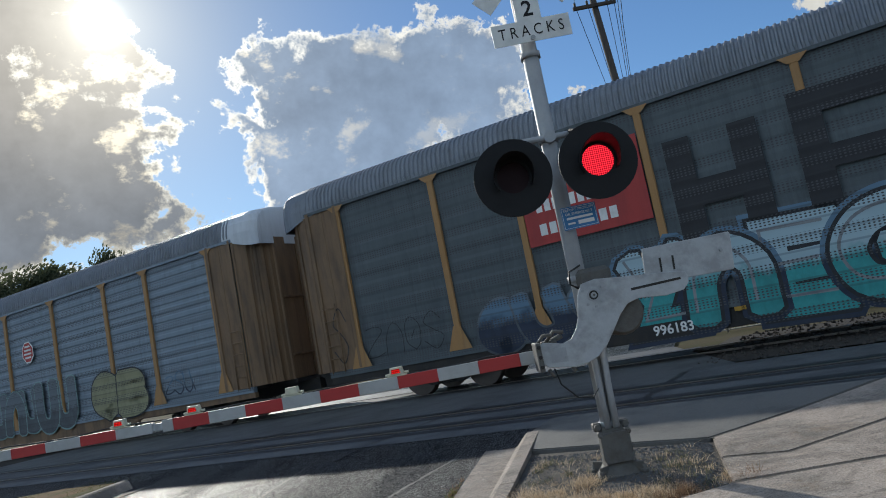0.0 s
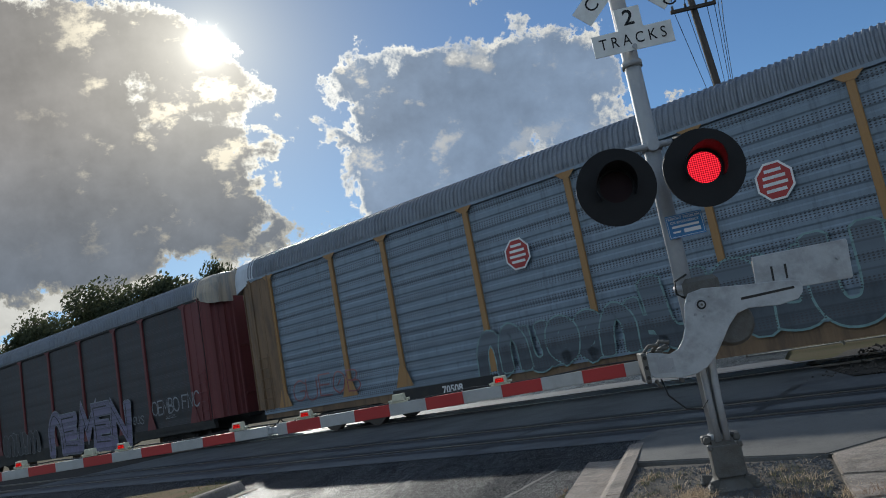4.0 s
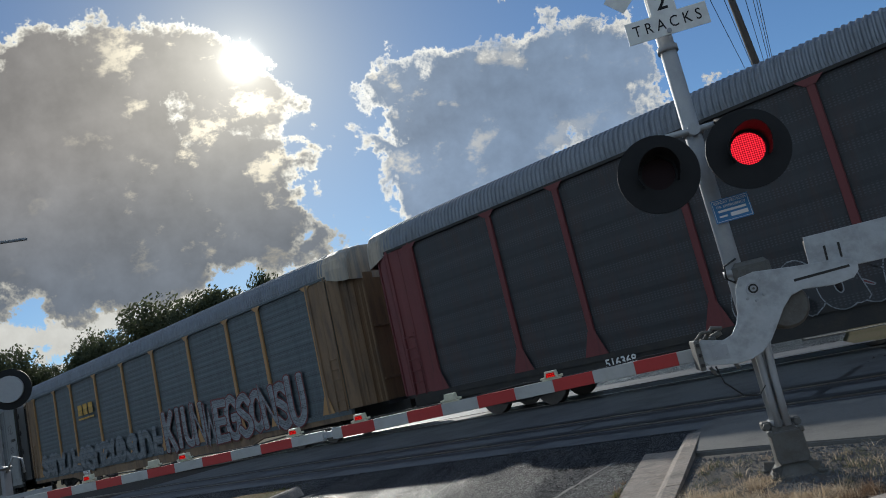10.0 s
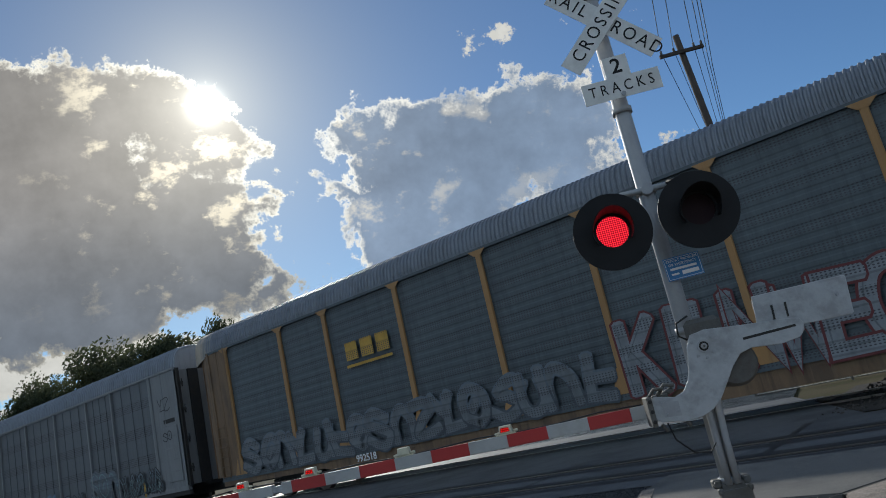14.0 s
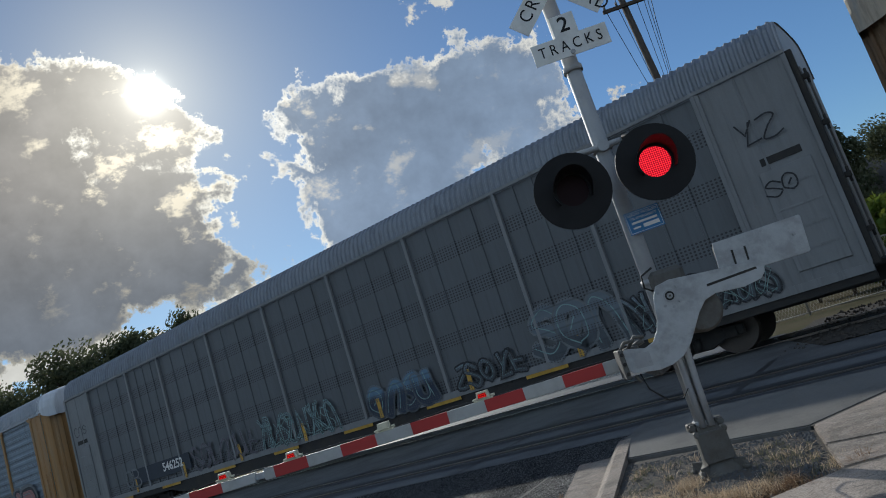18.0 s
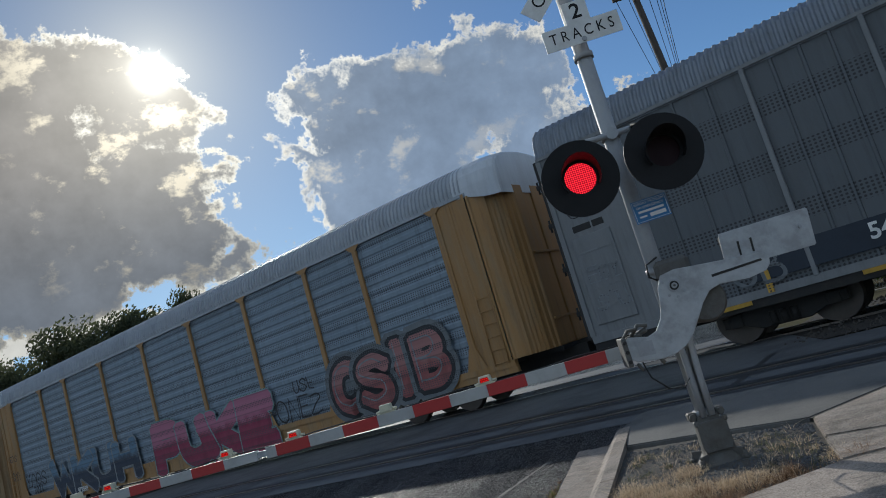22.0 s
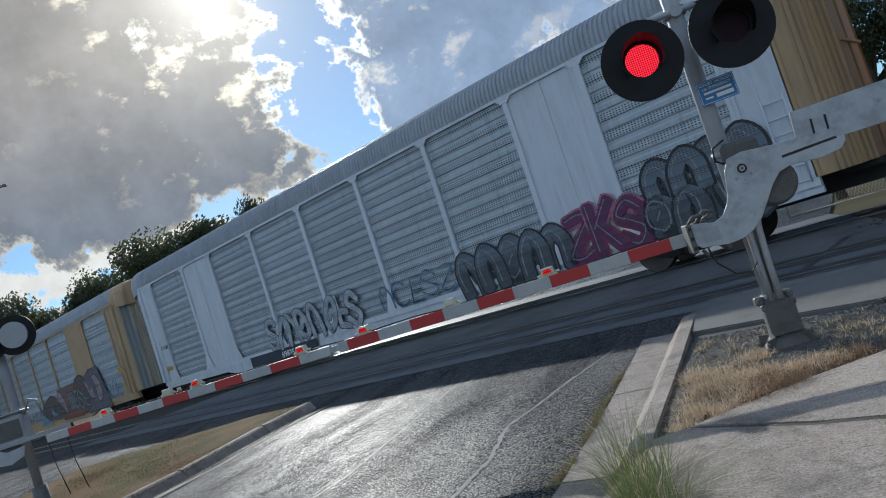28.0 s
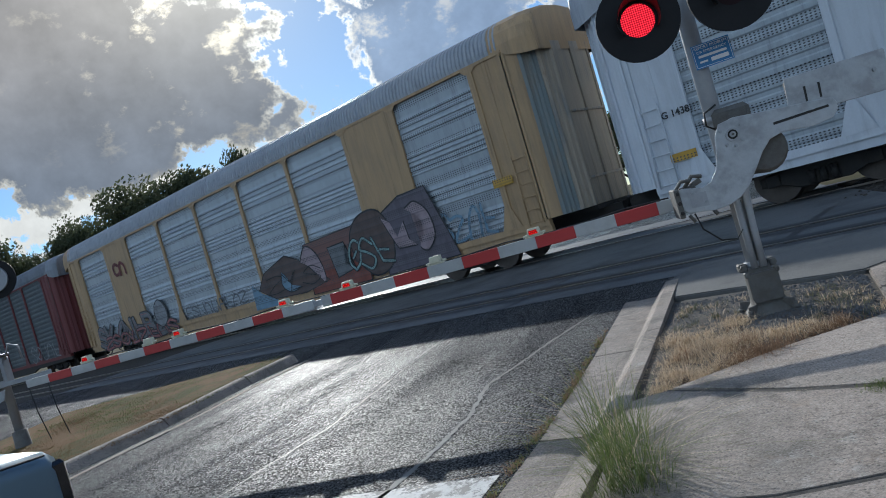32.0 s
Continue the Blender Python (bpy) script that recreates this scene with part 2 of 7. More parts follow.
def perforated(pitch_x, pitch_z, band, gap, radius=0.32, dark=0.06):
    """Rows of small round holes in bands over a sheet that lies in x and z."""
    def add(k, co, col, g):
        sep = k.n("ShaderNodeSeparateXYZ")
        k.put(sep.inputs[0], co)
        fx = k.m("SUBTRACT", k.m("FRACT", k.m("DIVIDE", sep.outputs[0], pitch_x)), 0.5)
        fz = k.m("SUBTRACT", k.m("FRACT", k.m("DIVIDE", sep.outputs[2], pitch_z)), 0.5)
        rad = k.m("SQRT", k.m("ADD", k.m("MULTIPLY", fx, fx), k.m("MULTIPLY", fz, fz)))
        hole = k.step(rad, radius, radius - 0.08)
        rows = k.m("LESS_THAN", k.m("FRACT", k.m("DIVIDE", sep.outputs[2], band)), gap)
        return k.mix(k.m("MULTIPLY", hole, rows), col, rgb((dark, dark, dark * 1.1))), g
    return add


def cracked(k, co, col, g):
    """Asphalt: stones in the mix, worn wheel paths and tar cracks."""
    vor = k.voronoi("F1")
    k.put(vor.inputs["Vector"], co)
    vor.inputs["Scale"].default_value = 64.0
    sep = k.n("ShaderNodeSeparateColor")
    k.put(sep.inputs[0], vor.outputs["Color"])
    stone = k.step(vor.outputs["Distance"], 0.62, 0.30)
    col = k.mix(k.m("MULTIPLY", stone, k.m("MULTIPLY", sep.outputs[0], 0.75)), col, rgb((0.21, 0.21, 0.215)))
    col = k.mix(k.step(vor.outputs["Distance"], 0.40, 0.68), col, rgb((0.012, 0.012, 0.013)))
    edge = k.voronoi("DISTANCE_TO_EDGE")
    bend = k.n("ShaderNodeTexNoise")
    k.put(bend.inputs["Vector"], co)
    bend.inputs["Scale"].default_value = 1.1
    k.put(edge.inputs["Vector"], k.v("ADD", co, k.v("MULTIPLY", bend.outputs["Color"], (0.9, 0.9, 0.0))))
    edge.inputs["Scale"].default_value = 0.45
    crack = k.step(edge.outputs["Distance"], 0.006, 0.002)
    gash = k.m("MULTIPLY", k.step(k.noise(k.v("MULTIPLY", co, (1.0, 9.0, 1.0)), 0.9, 2, 0.4), 0.70, 0.715), 1.0)
    fine = k.voronoi("DISTANCE_TO_EDGE")
    k.put(fine.inputs["Vector"], k.v("ADD", co, k.v("MULTIPLY", bend.outputs["Color"], (0.5, 0.5, 0.0))))
    fine.inputs["Scale"].default_value = 2.6
    worn_area = k.step(k.noise(co, 0.55, 3, 0.5), 0.44, 0.58)
    crack = k.m("MAXIMUM", crack, k.m("MULTIPLY", k.step(fine.outputs["Distance"], 0.030, 0.008), worn_area))
    crack = k.m("MAXIMUM", crack, gash)
    col = k.mix(k.m("MULTIPLY", crack, 0.9), col, rgb((0.008, 0.008, 0.009)))
    height = k.m("SUBTRACT", k.m("ADD", k.m("MULTIPLY", g, 0.5), k.m("MULTIPLY", stone, 0.9)), k.m("MULTIPLY", crack, 0.3))
    # every stone's face lies at a slant of its own
    tilt = k.v("MULTIPLY", k.v("SUBTRACT", vor.outputs["Color"], (0.5, 0.5, 0.5)), (0.32, 0.32, 0.0))
    nrm = k.v("NORMALIZE", k.v("ADD", k.n("ShaderNodeNewGeometry").outputs["Normal"], tilt))
    # wheel paths polished along the road
    lat = k.v("DOT_PRODUCT", co, (0.972, -0.233, 0.0))
    comb = k.n("ShaderNodeCombineXYZ")
    k.put(comb.inputs[0], lat), k.put(comb.inputs[1], k.m("MULTIPLY", k.v("DOT_PRODUCT", co, (0.233, 0.972, 0.0)), 0.12))
    path = k.step(k.noise(comb.outputs[0], 1.5, 4, 0.6), 0.36, 0.66, 0.03, 0.20)
    return col, height, nrm, k.m("MULTIPLY", path, k.m("ADD", 0.05, k.m("MULTIPLY", stone, k.m("MULTIPLY", k.m("POWER", sep.outputs[1], 2.0), 3.8))))


def pitted(k, co, col, g):
    """Weathered concrete: dark specks, rust and water stains, a scuffed surface."""
    big = k.noise(co, 1.3, 8, 0.75, 0.6)
    col = k.mix(k.m("MULTIPLY", k.step(big, 0.46, 0.66), 0.75), col, rgb((0.125, 0.108, 0.092)))
    rust = k.noise(co, 2.3, 9, 0.8, 0.3)
    col = k.mix(k.m("MULTIPLY", k.step(rust, 0.52, 0.70), 0.45), col, rgb((0.24, 0.165, 0.105)))
    streak = k.noise(co, 6.0, 8, 0.78)
    col = k.mix(k.m("MULTIPLY", k.step(streak, 0.54, 0.70), 0.5), col, rgb((0.42, 0.395, 0.35)))
    blot = k.noise(k.v("MULTIPLY", co, (1.0, 3.2, 1.0)), 4.5, 7, 0.7, 0.8)
    col = k.mix(k.m("MULTIPLY", k.step(blot, 0.57, 0.67), 0.62), col, rgb((0.10, 0.082, 0.068)))
    vor = k.voronoi("F1")
    k.put(vor.inputs["Vector"], co)
    vor.inputs["Scale"].default_value = 64.0
    sep = k.n("ShaderNodeSeparateColor")
    k.put(sep.inputs[0], vor.outputs["Color"])
    speck = k.m("MULTIPLY", k.step(vor.outputs["Distance"], 0.45, 0.15), k.step(sep.outputs[0], 0.45, 0.75))
    col = k.mix(k.m("MULTIPLY", speck, 0.72), col, rgb((0.07, 0.063, 0.055)))
    sand = k.voronoi("F1")
    k.put(sand.inputs["Vector"], co)
    sand.inputs["Scale"].default_value = 135.0
    grit = k.n("ShaderNodeSeparateColor")
    k.put(grit.inputs[0], sand.outputs["Color"])
    tone = k.m("ADD", 0.72, k.m("MULTIPLY", grit.outputs[0], 0.54))
    tint = k.n("ShaderNodeCombineColor")
    for i in range(3):
        k.put(tint.inputs[i], tone)
    col = k.mix(1.0, col, tint.outputs[0], "MULTIPLY")
    pale = k.m("MULTIPLY", k.step(vor.outputs["Distance"], 0.45, 0.15), k.step(sep.outputs[1], 0.72, 0.9))
    col = k.mix(k.m("MULTIPLY", pale, 0.45), col, rgb((0.50, 0.47, 0.42)))
    return col, k.m("SUBTRACT", g, k.m("MULTIPLY", speck, 0.6))


M = {}
M["asphalt"] = material("asphalt", (0.056, 0.060, 0.066), 0.37, vary=0.35, grain=40, stain=0.7, bump=0.5, second=(0.030, 0.030, 0.032), extra=cracked, spec=0.07)
M["crossing"] = material("crossing_asphalt", (0.105, 0.108, 0.113), 0.65, vary=0.3, grain=30, stain=1.2, bump=0.35, second=(0.026, 0.027, 0.030))
M["tar"] = material("tar", (0.020, 0.021, 0.024), 0.55, vary=0.3, grain=30, stain=2.0, bump=0.25)
M["concrete"] = material("concrete", (0.40, 0.330, 0.275), 0.85, vary=0.8, grain=60, stain=1.7, bump=0.2, second=(0.26, 0.225, 0.19), stain_amount=0.9, extra=pitted, spec=0.3)
# darker, mottled concrete for the slab nearest the tracks
M["apron"] = material("stained_apron", (0.155, 0.15, 0.14), 0.85, vary=0.6, grain=42, stain=1.2, bump=0.4, second=(0.085, 0.085, 0.083), stain_amount=0.9, spec=0.3)
M["kerb"] = material("kerb_concrete", (0.345, 0.285, 0.24), 0.85, vary=0.7, grain=42, stain=2.5, bump=0.4, second=(0.19, 0.172, 0.147), extra=pitted, spec=0.3)
M["seam"] = material("seam_filler", (0.21, 0.205, 0.195), 0.8, vary=0.5, grain=60, stain=6, bump=0.3, second=(0.13, 0.13, 0.125))
M["dirt"] = material("dirt", (0.085, 0.072, 0.06), 0.95, vary=0.4, grain=28, stain=2.5, bump=0.8, second=(0.05, 0.045, 0.04))
M["gravel"] = material("dark_gravel", (0.115, 0.12, 0.125), 0.85, vary=0.6, grain=20, stain=5, bump=0.6, second=(0.05, 0.05, 0.052), spec=0.3)
M["ground"] = material("dry_ground", (0.085, 0.07, 0.042), 0.95, vary=0.4, grain=12, stain=0.6, bump=0.6, second=(0.075, 0.085, 0.038), spec=0.05)
M["median"] = material("median_turf", (0.17, 0.10, 0.05), 0.95, vary=0.4, grain=18, stain=0.9, bump=0.8, second=(0.075, 0.085, 0.035), stain_amount=0.9, spec=0.08)
M["ballast"] = material("ballast", (0.06, 0.053, 0.047), 0.9, vary=0.6, grain=14, stain=2.0, bump=1.0, second=(0.06, 0.053, 0.047), spec=0.2)
M["rail"] = material("rail_steel", (0.22, 0.19, 0.17), 0.35, metal=0.9, vary=0.3, grain=30, stain=6, bump=0.1, second=(0.12, 0.11, 0.10))
M["timber"] = material("creosoted_timber", (0.07, 0.055, 0.045), 0.9, vary=0.4, grain=30, stain=4, bump=0.5)
M["galv"] = material("galvanised_steel", (0.34, 0.35, 0.36), 0.62, metal=0.25, vary=0.2, grain=60, stain=9, bump=0.05, second=(0.30, 0.30, 0.31))
M["alu"] = material("weathered_aluminium", (0.42, 0.435, 0.45), 0.5, metal=0.25, vary=0.35, grain=26, stain=5, bump=0.08, second=(0.27, 0.275, 0.28), stain_amount=0.8)
M["cast"] = material("grey_casting", (0.13, 0.125, 0.115), 0.7, metal=0.2, vary=0.35, grain=40, stain=9, bump=0.3, second=(0.085, 0.07, 0.055))
M["signwhite"] = material("sign_white", (0.74, 0.74, 0.72), 0.5, vary=0.1, grain=30, stain=5, bump=0.02, second=(0.52, 0.51, 0.48))
M["black"] = material("black_paint", (0.012, 0.012, 0.013), 0.6, vary=0.3, grain=40, stain=6, bump=0.05, spec=0.25)
M["armwhite"] = material("arm_white", (0.40, 0.40, 0.39), 0.5, vary=0.12, grain=40, stain=6, bump=0.03, second=(0.31, 0.30, 0.28))
M["armred"] = material("arm_red", (0.40, 0.028, 0.026), 0.5, vary=0.15, grain=40, stain=6, bump=0.03, second=(0.40, 0.03, 0.025))
def worn(k, co, col, g):
    return k.mix(k.step(k.noise(co, 9.0, 8, 0.75), 0.46, 0.56), col, rgb((0.06, 0.06, 0.062))), g


M["stripe"] = material("worn_road_paint", (0.42, 0.42, 0.41), 0.7, vary=0.3, grain=60, stain=5, bump=0.2, extra=worn)
M["yellowcase"] = material("yellow_lamp_case", (0.60, 0.57, 0.43), 0.5, vary=0.2, grain=50, stain=12, bump=0.05)
M["lampred"] = glowing("red_arm_lamp", (1.0, 0.022, 0.022), 1.0, 60)
M["ledred"] = glowing("red_led_lens", (1.0, 0.022, 0.045), 1.9, 62)
M["maskleaf"] = material("dark_red_lens", (0.020, 0.006, 0.008), 0.5, vary=0.2, grain=90, stain=9, bump=0.05, spec=0.15)
M["blue"] = material("sign_blue", (0.03, 0.17, 0.38), 0.45, vary=0.1, grain=30, stain=6, bump=0.0)
M["cable"] = material("cable_black", (0.02, 0.02, 0.02), 0.6, bump=0.0)
M["roof"] = material("roof_galvanised", (0.19, 0.21, 0.24), 0.5, metal=0.35, vary=0.25, grain=20, stain=1.6, bump=0.1, second=(0.15, 0.16, 0.175), streak=0.50)
M["rooflight"] = material("roof_light_grey", (0.33, 0.35, 0.38), 0.5, metal=0.2, vary=0.2, grain=20, stain=1.6, bump=0.1, second=(0.27, 0.29, 0.31), streak=0.40)
P1 = perforated(0.075, 0.05, 0.42, 0.45)
M["panel_blue"] = material("panel_blue_grey", (0.20, 0.25, 0.30), 0.55, metal=0.25, vary=0.25, grain=25, stain=1.3, bump=0.1, second=(0.15, 0.19, 0.23), extra=P1, stretch=2.2, streak=0.50)
M["panel_dark"] = material("panel_dark", (0.034, 0.037, 0.041), 0.6, metal=0.2, vary=0.3, grain=25, stain=1.3, bump=0.1, second=(0.06, 0.035, 0.03), extra=P1, stretch=2.2, streak=0.40)
M["panel_green"] = material("panel_grey_green", (0.090, 0.110, 0.120), 0.6, metal=0.2, vary=0.3, grain=25, stain=1.3, bump=0.1, second=(0.06, 0.072, 0.08), extra=P1, stretch=2.2, streak=0.50)
M["panel_silver"] = material("panel_silver", (0.36, 0.40, 0.43), 0.5, metal=0.3, vary=0.22, grain=25, stain=1.3, bump=0.1, second=(0.26, 0.29, 0.31), extra=P1, stretch=2.2, streak=0.50)
M["panel_grey"] = material("panel_modern_grey", (0.105, 0.114, 0.124), 0.55, metal=0.1, vary=0.2, grain=25, stain=1.0, bump=0.08, second=(0.09, 0.096, 0.10), extra=perforated(0.085, 0.068, 1.0, 0.36, 0.34, 0.034), stretch=2.2, streak=0.35)
M["steelgrey"] = material("post_grey", (0.20, 0.205, 0.21), 0.55, vary=0.2, grain=30, stain=2, bump=0.06, stretch=2.2, streak=0.40)
M["yellow"] = material("rail_yellow", (0.36, 0.19, 0.065), 0.6, vary=0.25, grain=25, stain=1.4, bump=0.1, second=(0.31, 0.20, 0.10), stain_amount=0.8, stretch=2.2, streak=0.60)
# darker and browner than the rail yellow, with streaks
M["brown"] = material("dirty_yellow_brown", (0.20, 0.12, 0.062), 0.65, vary=0.3, grain=25, stain=1.4, bump=0.1, second=(0.10, 0.066, 0.042), stain_amount=0.8, stretch=2.2, streak=0.70)
M["drab"] = material("drab_door", (0.40, 0.33, 0.25), 0.6, vary=0.3, grain=25, stain=1.1, bump=0.1, second=(0.20, 0.21, 0.21), stain_amount=0.95, stretch=2.6, streak=0.80)
M["teal_door"] = material("weathered_teal", (0.20, 0.235, 0.235), 0.6, vary=0.3, grain=25, stain=1.4, bump=0.1, second=(0.26, 0.22, 0.17), stain_amount=0.8, stretch=2.6, streak=0.70)
M["orange"] = material("faded_orange", (0.41, 0.27, 0.14), 0.6, vary=0.25, grain=25, stain=1.8, bump=0.1, second=(0.28, 0.20, 0.125), stretch=2.2, streak=0.60)
M["oxide"] = material("oxide_red", (0.14, 0.027, 0.028), 0.65, vary=0.3, grain=25, stain=2.0, bump=0.1, second=(0.13, 0.035, 0.03), stretch=2.2, streak=0.60)
M["white"] = material("rail_white", (0.56, 0.59, 0.63), 0.5, vary=0.2, grain=25, stain=1.5, bump=0.06, second=(0.45, 0.47, 0.50), stretch=2.2, streak=0.28)
M["under"] = material("underframe_black", (0.022, 0.021, 0.020), 0.75, vary=0.4, grain=25, stain=3, bump=0.3, second=(0.05, 0.04, 0.03))
M["wheel"] = material("wheel_steel", (0.10, 0.085, 0.075), 0.5, metal=0.6, vary=0.3, grain=25, stain=5, bump=0.1)
M["board"] = material("number_board_blue", (0.018, 0.028, 0.045), 0.6, vary=0.3, grain=25, stain=2, bump=0.05)
M["redpanel"] = material("red_panel", (0.40, 0.035, 0.03), 0.55, vary=0.2, grain=25, stain=1.5, bump=0.06, second=(0.27, 0.03, 0.03), stretch=2.2, streak=0.30)


def sprayed(upper=None, turn_z=1.4):
    """Paint over the pierced louvres, their shade lines put into its colour; it may fade to another colour higher up.
    """
    def add(k, co, col, g):
        sep = k.n("ShaderNodeSeparateXYZ")
        k.put(sep.inputs[0], co)
        if upper:
            f = k.step(k.m("ADD", sep.outputs[2], k.m("MULTIPLY", k.m("SUBTRACT", k.noise(co, 2.5, 4, 0.6), 0.5), 0.7)), turn_z - 0.16, turn_z + 0.16)
            col = k.mix(f, col, rgb(upper))
        col, g = P1(k, co, col, g)
        # louvre shade painted in as dark level lines
        wave = k.m("SINE", k.m("MULTIPLY", sep.outputs[2], 2 * math.pi / 0.25))
        col = k.mix(k.m("MULTIPLY", k.step(wave, 0.80, 0.97), 0.35), col, rgb((0.03, 0.032, 0.036)))
        return col, k.m("ADD", k.m("MULTIPLY", g, 0.2), wave)
    return add


for key, c, up in (("g_teal", (0.035, 0.30, 0.30), (0.33, 0.45, 0.50)), ("g_white", (0.23, 0.245, 0.26), None), ("g_black", (0.015, 0.016, 0.02), None), ("g_pink", (0.26, 0.022, 0.065), (0.40, 0.13, 0.20)), ("g_rose", (0.30, 0.085, 0.08), (0.34, 0.15, 0.14)), ("g_lilac", (0.17, 0.15, 0.24), (0.15, 0.14, 0.21)), ("g_sky", (0.16, 0.27, 0.36), None), ("g_navy", (0.014, 0.026, 0.055), (0.10, 0.18, 0.26)), ("g_gold", (0.52, 0.30, 0.04), None), ("g_faint", (0.15, 0.165, 0.175), None), ("g_mint", (0.20, 0.32, 0.31), None), ("g_brick", (0.22, 0.062, 0.042), (0.17, 0.085, 0.07)), ("g_slate", (0.07, 0.085, 0.10), (0.12, 0.145, 0.17)), ("g_straw", (0.28, 0.27, 0.15), None), ("g_violet", (0.13, 0.02, 0.09), None), ("g_umber", (0.10, 0.066, 0.056), None), ("g_blush", (0.34, 0.26, 0.28), None), ("g_smoke", (0.115, 0.10, 0.125), None)):
    M[key] = material("spray_" + key[2:], c, 0.6, vary=0.45, grain=14, stain=2, bump=0.12, stretch=1.6, extra=sprayed(up, 1.5 if key == "g_rose" else 1.4))
M["bark"] = material("bark", (0.10, 0.075, 0.055), 0.9, vary=0.4, grain=14, stain=3, bump=0.8)
M["carpaint"] = material("silver_blue_paint", (0.17, 0.23, 0.27), 0.32, metal=0.4, vary=0.05, grain=90, stain=2, bump=0.0)
M["glassdark"] = material("dark_glass", (0.012, 0.014, 0.016), 0.08, vary=0.1, grain=9, stain=2, bump=0.0)
M["tyre"] = material("tyre_rubber", (0.018, 0.018, 0.018), 0.85, vary=0.3, grain=40, stain=4, bump=0.2)
M["shingle"] = material("roof_shingle", (0.10, 0.085, 0.075), 0.85, vary=0.4, grain=12, stain=2, bump=0.4)
M["brickwall"] = material("tan_brick", (0.34, 0.25, 0.17), 0.85, vary=0.3, grain=14, stain=1.5, bump=0.3)
M["fence"] = material("grey_fence", (0.38, 0.36, 0.33), 0.8, vary=0.3, grain=14, stain=2, bump=0.2)


def leafy(name, base, second, through):
    m = bpy.data.materials.new(name)
    m.use_nodes = True
    k = Nodes(m.node_tree)
    rnd = k.n("ShaderNodeNewGeometry").outputs["Random Per Island"]
    col = k.mix(rnd, rgb(base), rgb(second))
    a, b = k.n("ShaderNodeBsdfPrincipled"), k.n("ShaderNodeBsdfTranslucent")
    k.put(a.inputs["Base Color"], col), k.put(b.inputs["Color"], k.mix(0.5, col, rgb(through)))
    a.inputs["Roughness"].default_value = 0.75
    a.inputs["Specular IOR Level"].default_value = 0.12
    mx = k.n("ShaderNodeMixShader")
    mx.inputs[0].default_value = 0.35
    k.t.links.new(a.outputs[0], mx.inputs[1]), k.t.links.new(b.outputs[0], mx.inputs[2])
    k.t.links.new(mx.outputs[0], k.n("ShaderNodeOutputMaterial").inputs[0])
    return m


M["leaf"] = leafy("oak_leaf", (0.062, 0.074, 0.045), (0.105, 0.112, 0.068), (0.15, 0.17, 0.07))
M["bush"] = leafy("bush_leaf", (0.06, 0.11, 0.02), (0.14, 0.17, 0.03), (0.25, 0.30, 0.04))
M["straw"] = leafy("dry_straw", (0.80, 0.64, 0.455), (0.36, 0.25, 0.15), (0.84, 0.67, 0.48))
M["verge"] = leafy("olive_blade", (0.115, 0.145, 0.045), (0.27, 0.24, 0.11), (0.27, 0.30, 0.09))
M["deadweed"] = leafy("dead_weed", (0.34, 0.21, 0.125), (0.13, 0.085, 0.06), (0.36, 0.23, 0.14))
M["turf"] = leafy("brown_turf", (0.18, 0.11, 0.052), (0.12, 0.072, 0.035), (0.20, 0.13, 0.055))
M["turfgreen"] = leafy("green_turf", (0.075, 0.105, 0.028), (0.14, 0.13, 0.05), (0.17, 0.20, 0.05))
M["weed"] = leafy("grey_weed", (0.10, 0.11, 0.075), (0.20, 0.18, 0.12), (0.20, 0.21, 0.12))
M["blade"] = leafy("green_blade", (0.065, 0.105, 0.032), (0.24, 0.235, 0.11), (0.19, 0.26, 0.075))


# ---- building helpers ----
AZ = radians(-59.6)
NRM = Vector((math.cos(AZ), -math.sin(AZ), 0))  # across the tracks, away from the camera
ALG = Vector((math.sin(AZ), math.cos(AZ), 0))  # along the tracks, to the far end
ROAD = Vector((math.sin(radians(13.5)), math.cos(radians(13.5)), 0))
SIDE = Vector((ROAD.y, -ROAD.x, 0))
RAIL_Z, NEAR_C, FAR_C = 0.30, 10.03, 16.0


def level(x, y):
    """Height of the ground: the road climbs gently to the tracks and falls behind them."""
    p = x * NRM.x + y * NRM.y
    up = min(max((p - 4.5) / 3.8, 0), 1)
    down = min(max((p - 19.0) / 6.0, 0), 1)
    return 0.28 * up - 0.25 * down


def at(p, q, z=0.0):
    v = NRM * p + ALG * q
    return Vector((v.x, v.y, z))


def mesh_ob(name, bm, mat):
    me = bpy.data.meshes.new(name)
    bm.normal_update()
    bm.to_mesh(me)
    bm.free()
    if mat:
        me.materials.append(mat)
    return new(name, me)


def part(name, bm, mat, parent, label=""):
    ob = mesh_ob(name, bm, mat)
    ob.parent = parent
    if label:
        ob["label"] = label
    return ob


def share(ob, parent, loc=(0, 0, 0), rz=0.0):
    """Another object on the same mesh."""
    c = new(ob.name.split(".")[0], ob.data)
    c.parent, c.location, c.rotation_euler = parent, loc, (0, 0, rz)
    return c


def empty(name, m, label, category, group="", kind=""):
    ob = new(name)
    ob.empty_display_size = 0.2
    ob.matrix_world = m
    return tagged(ob, label, category, group, kind)


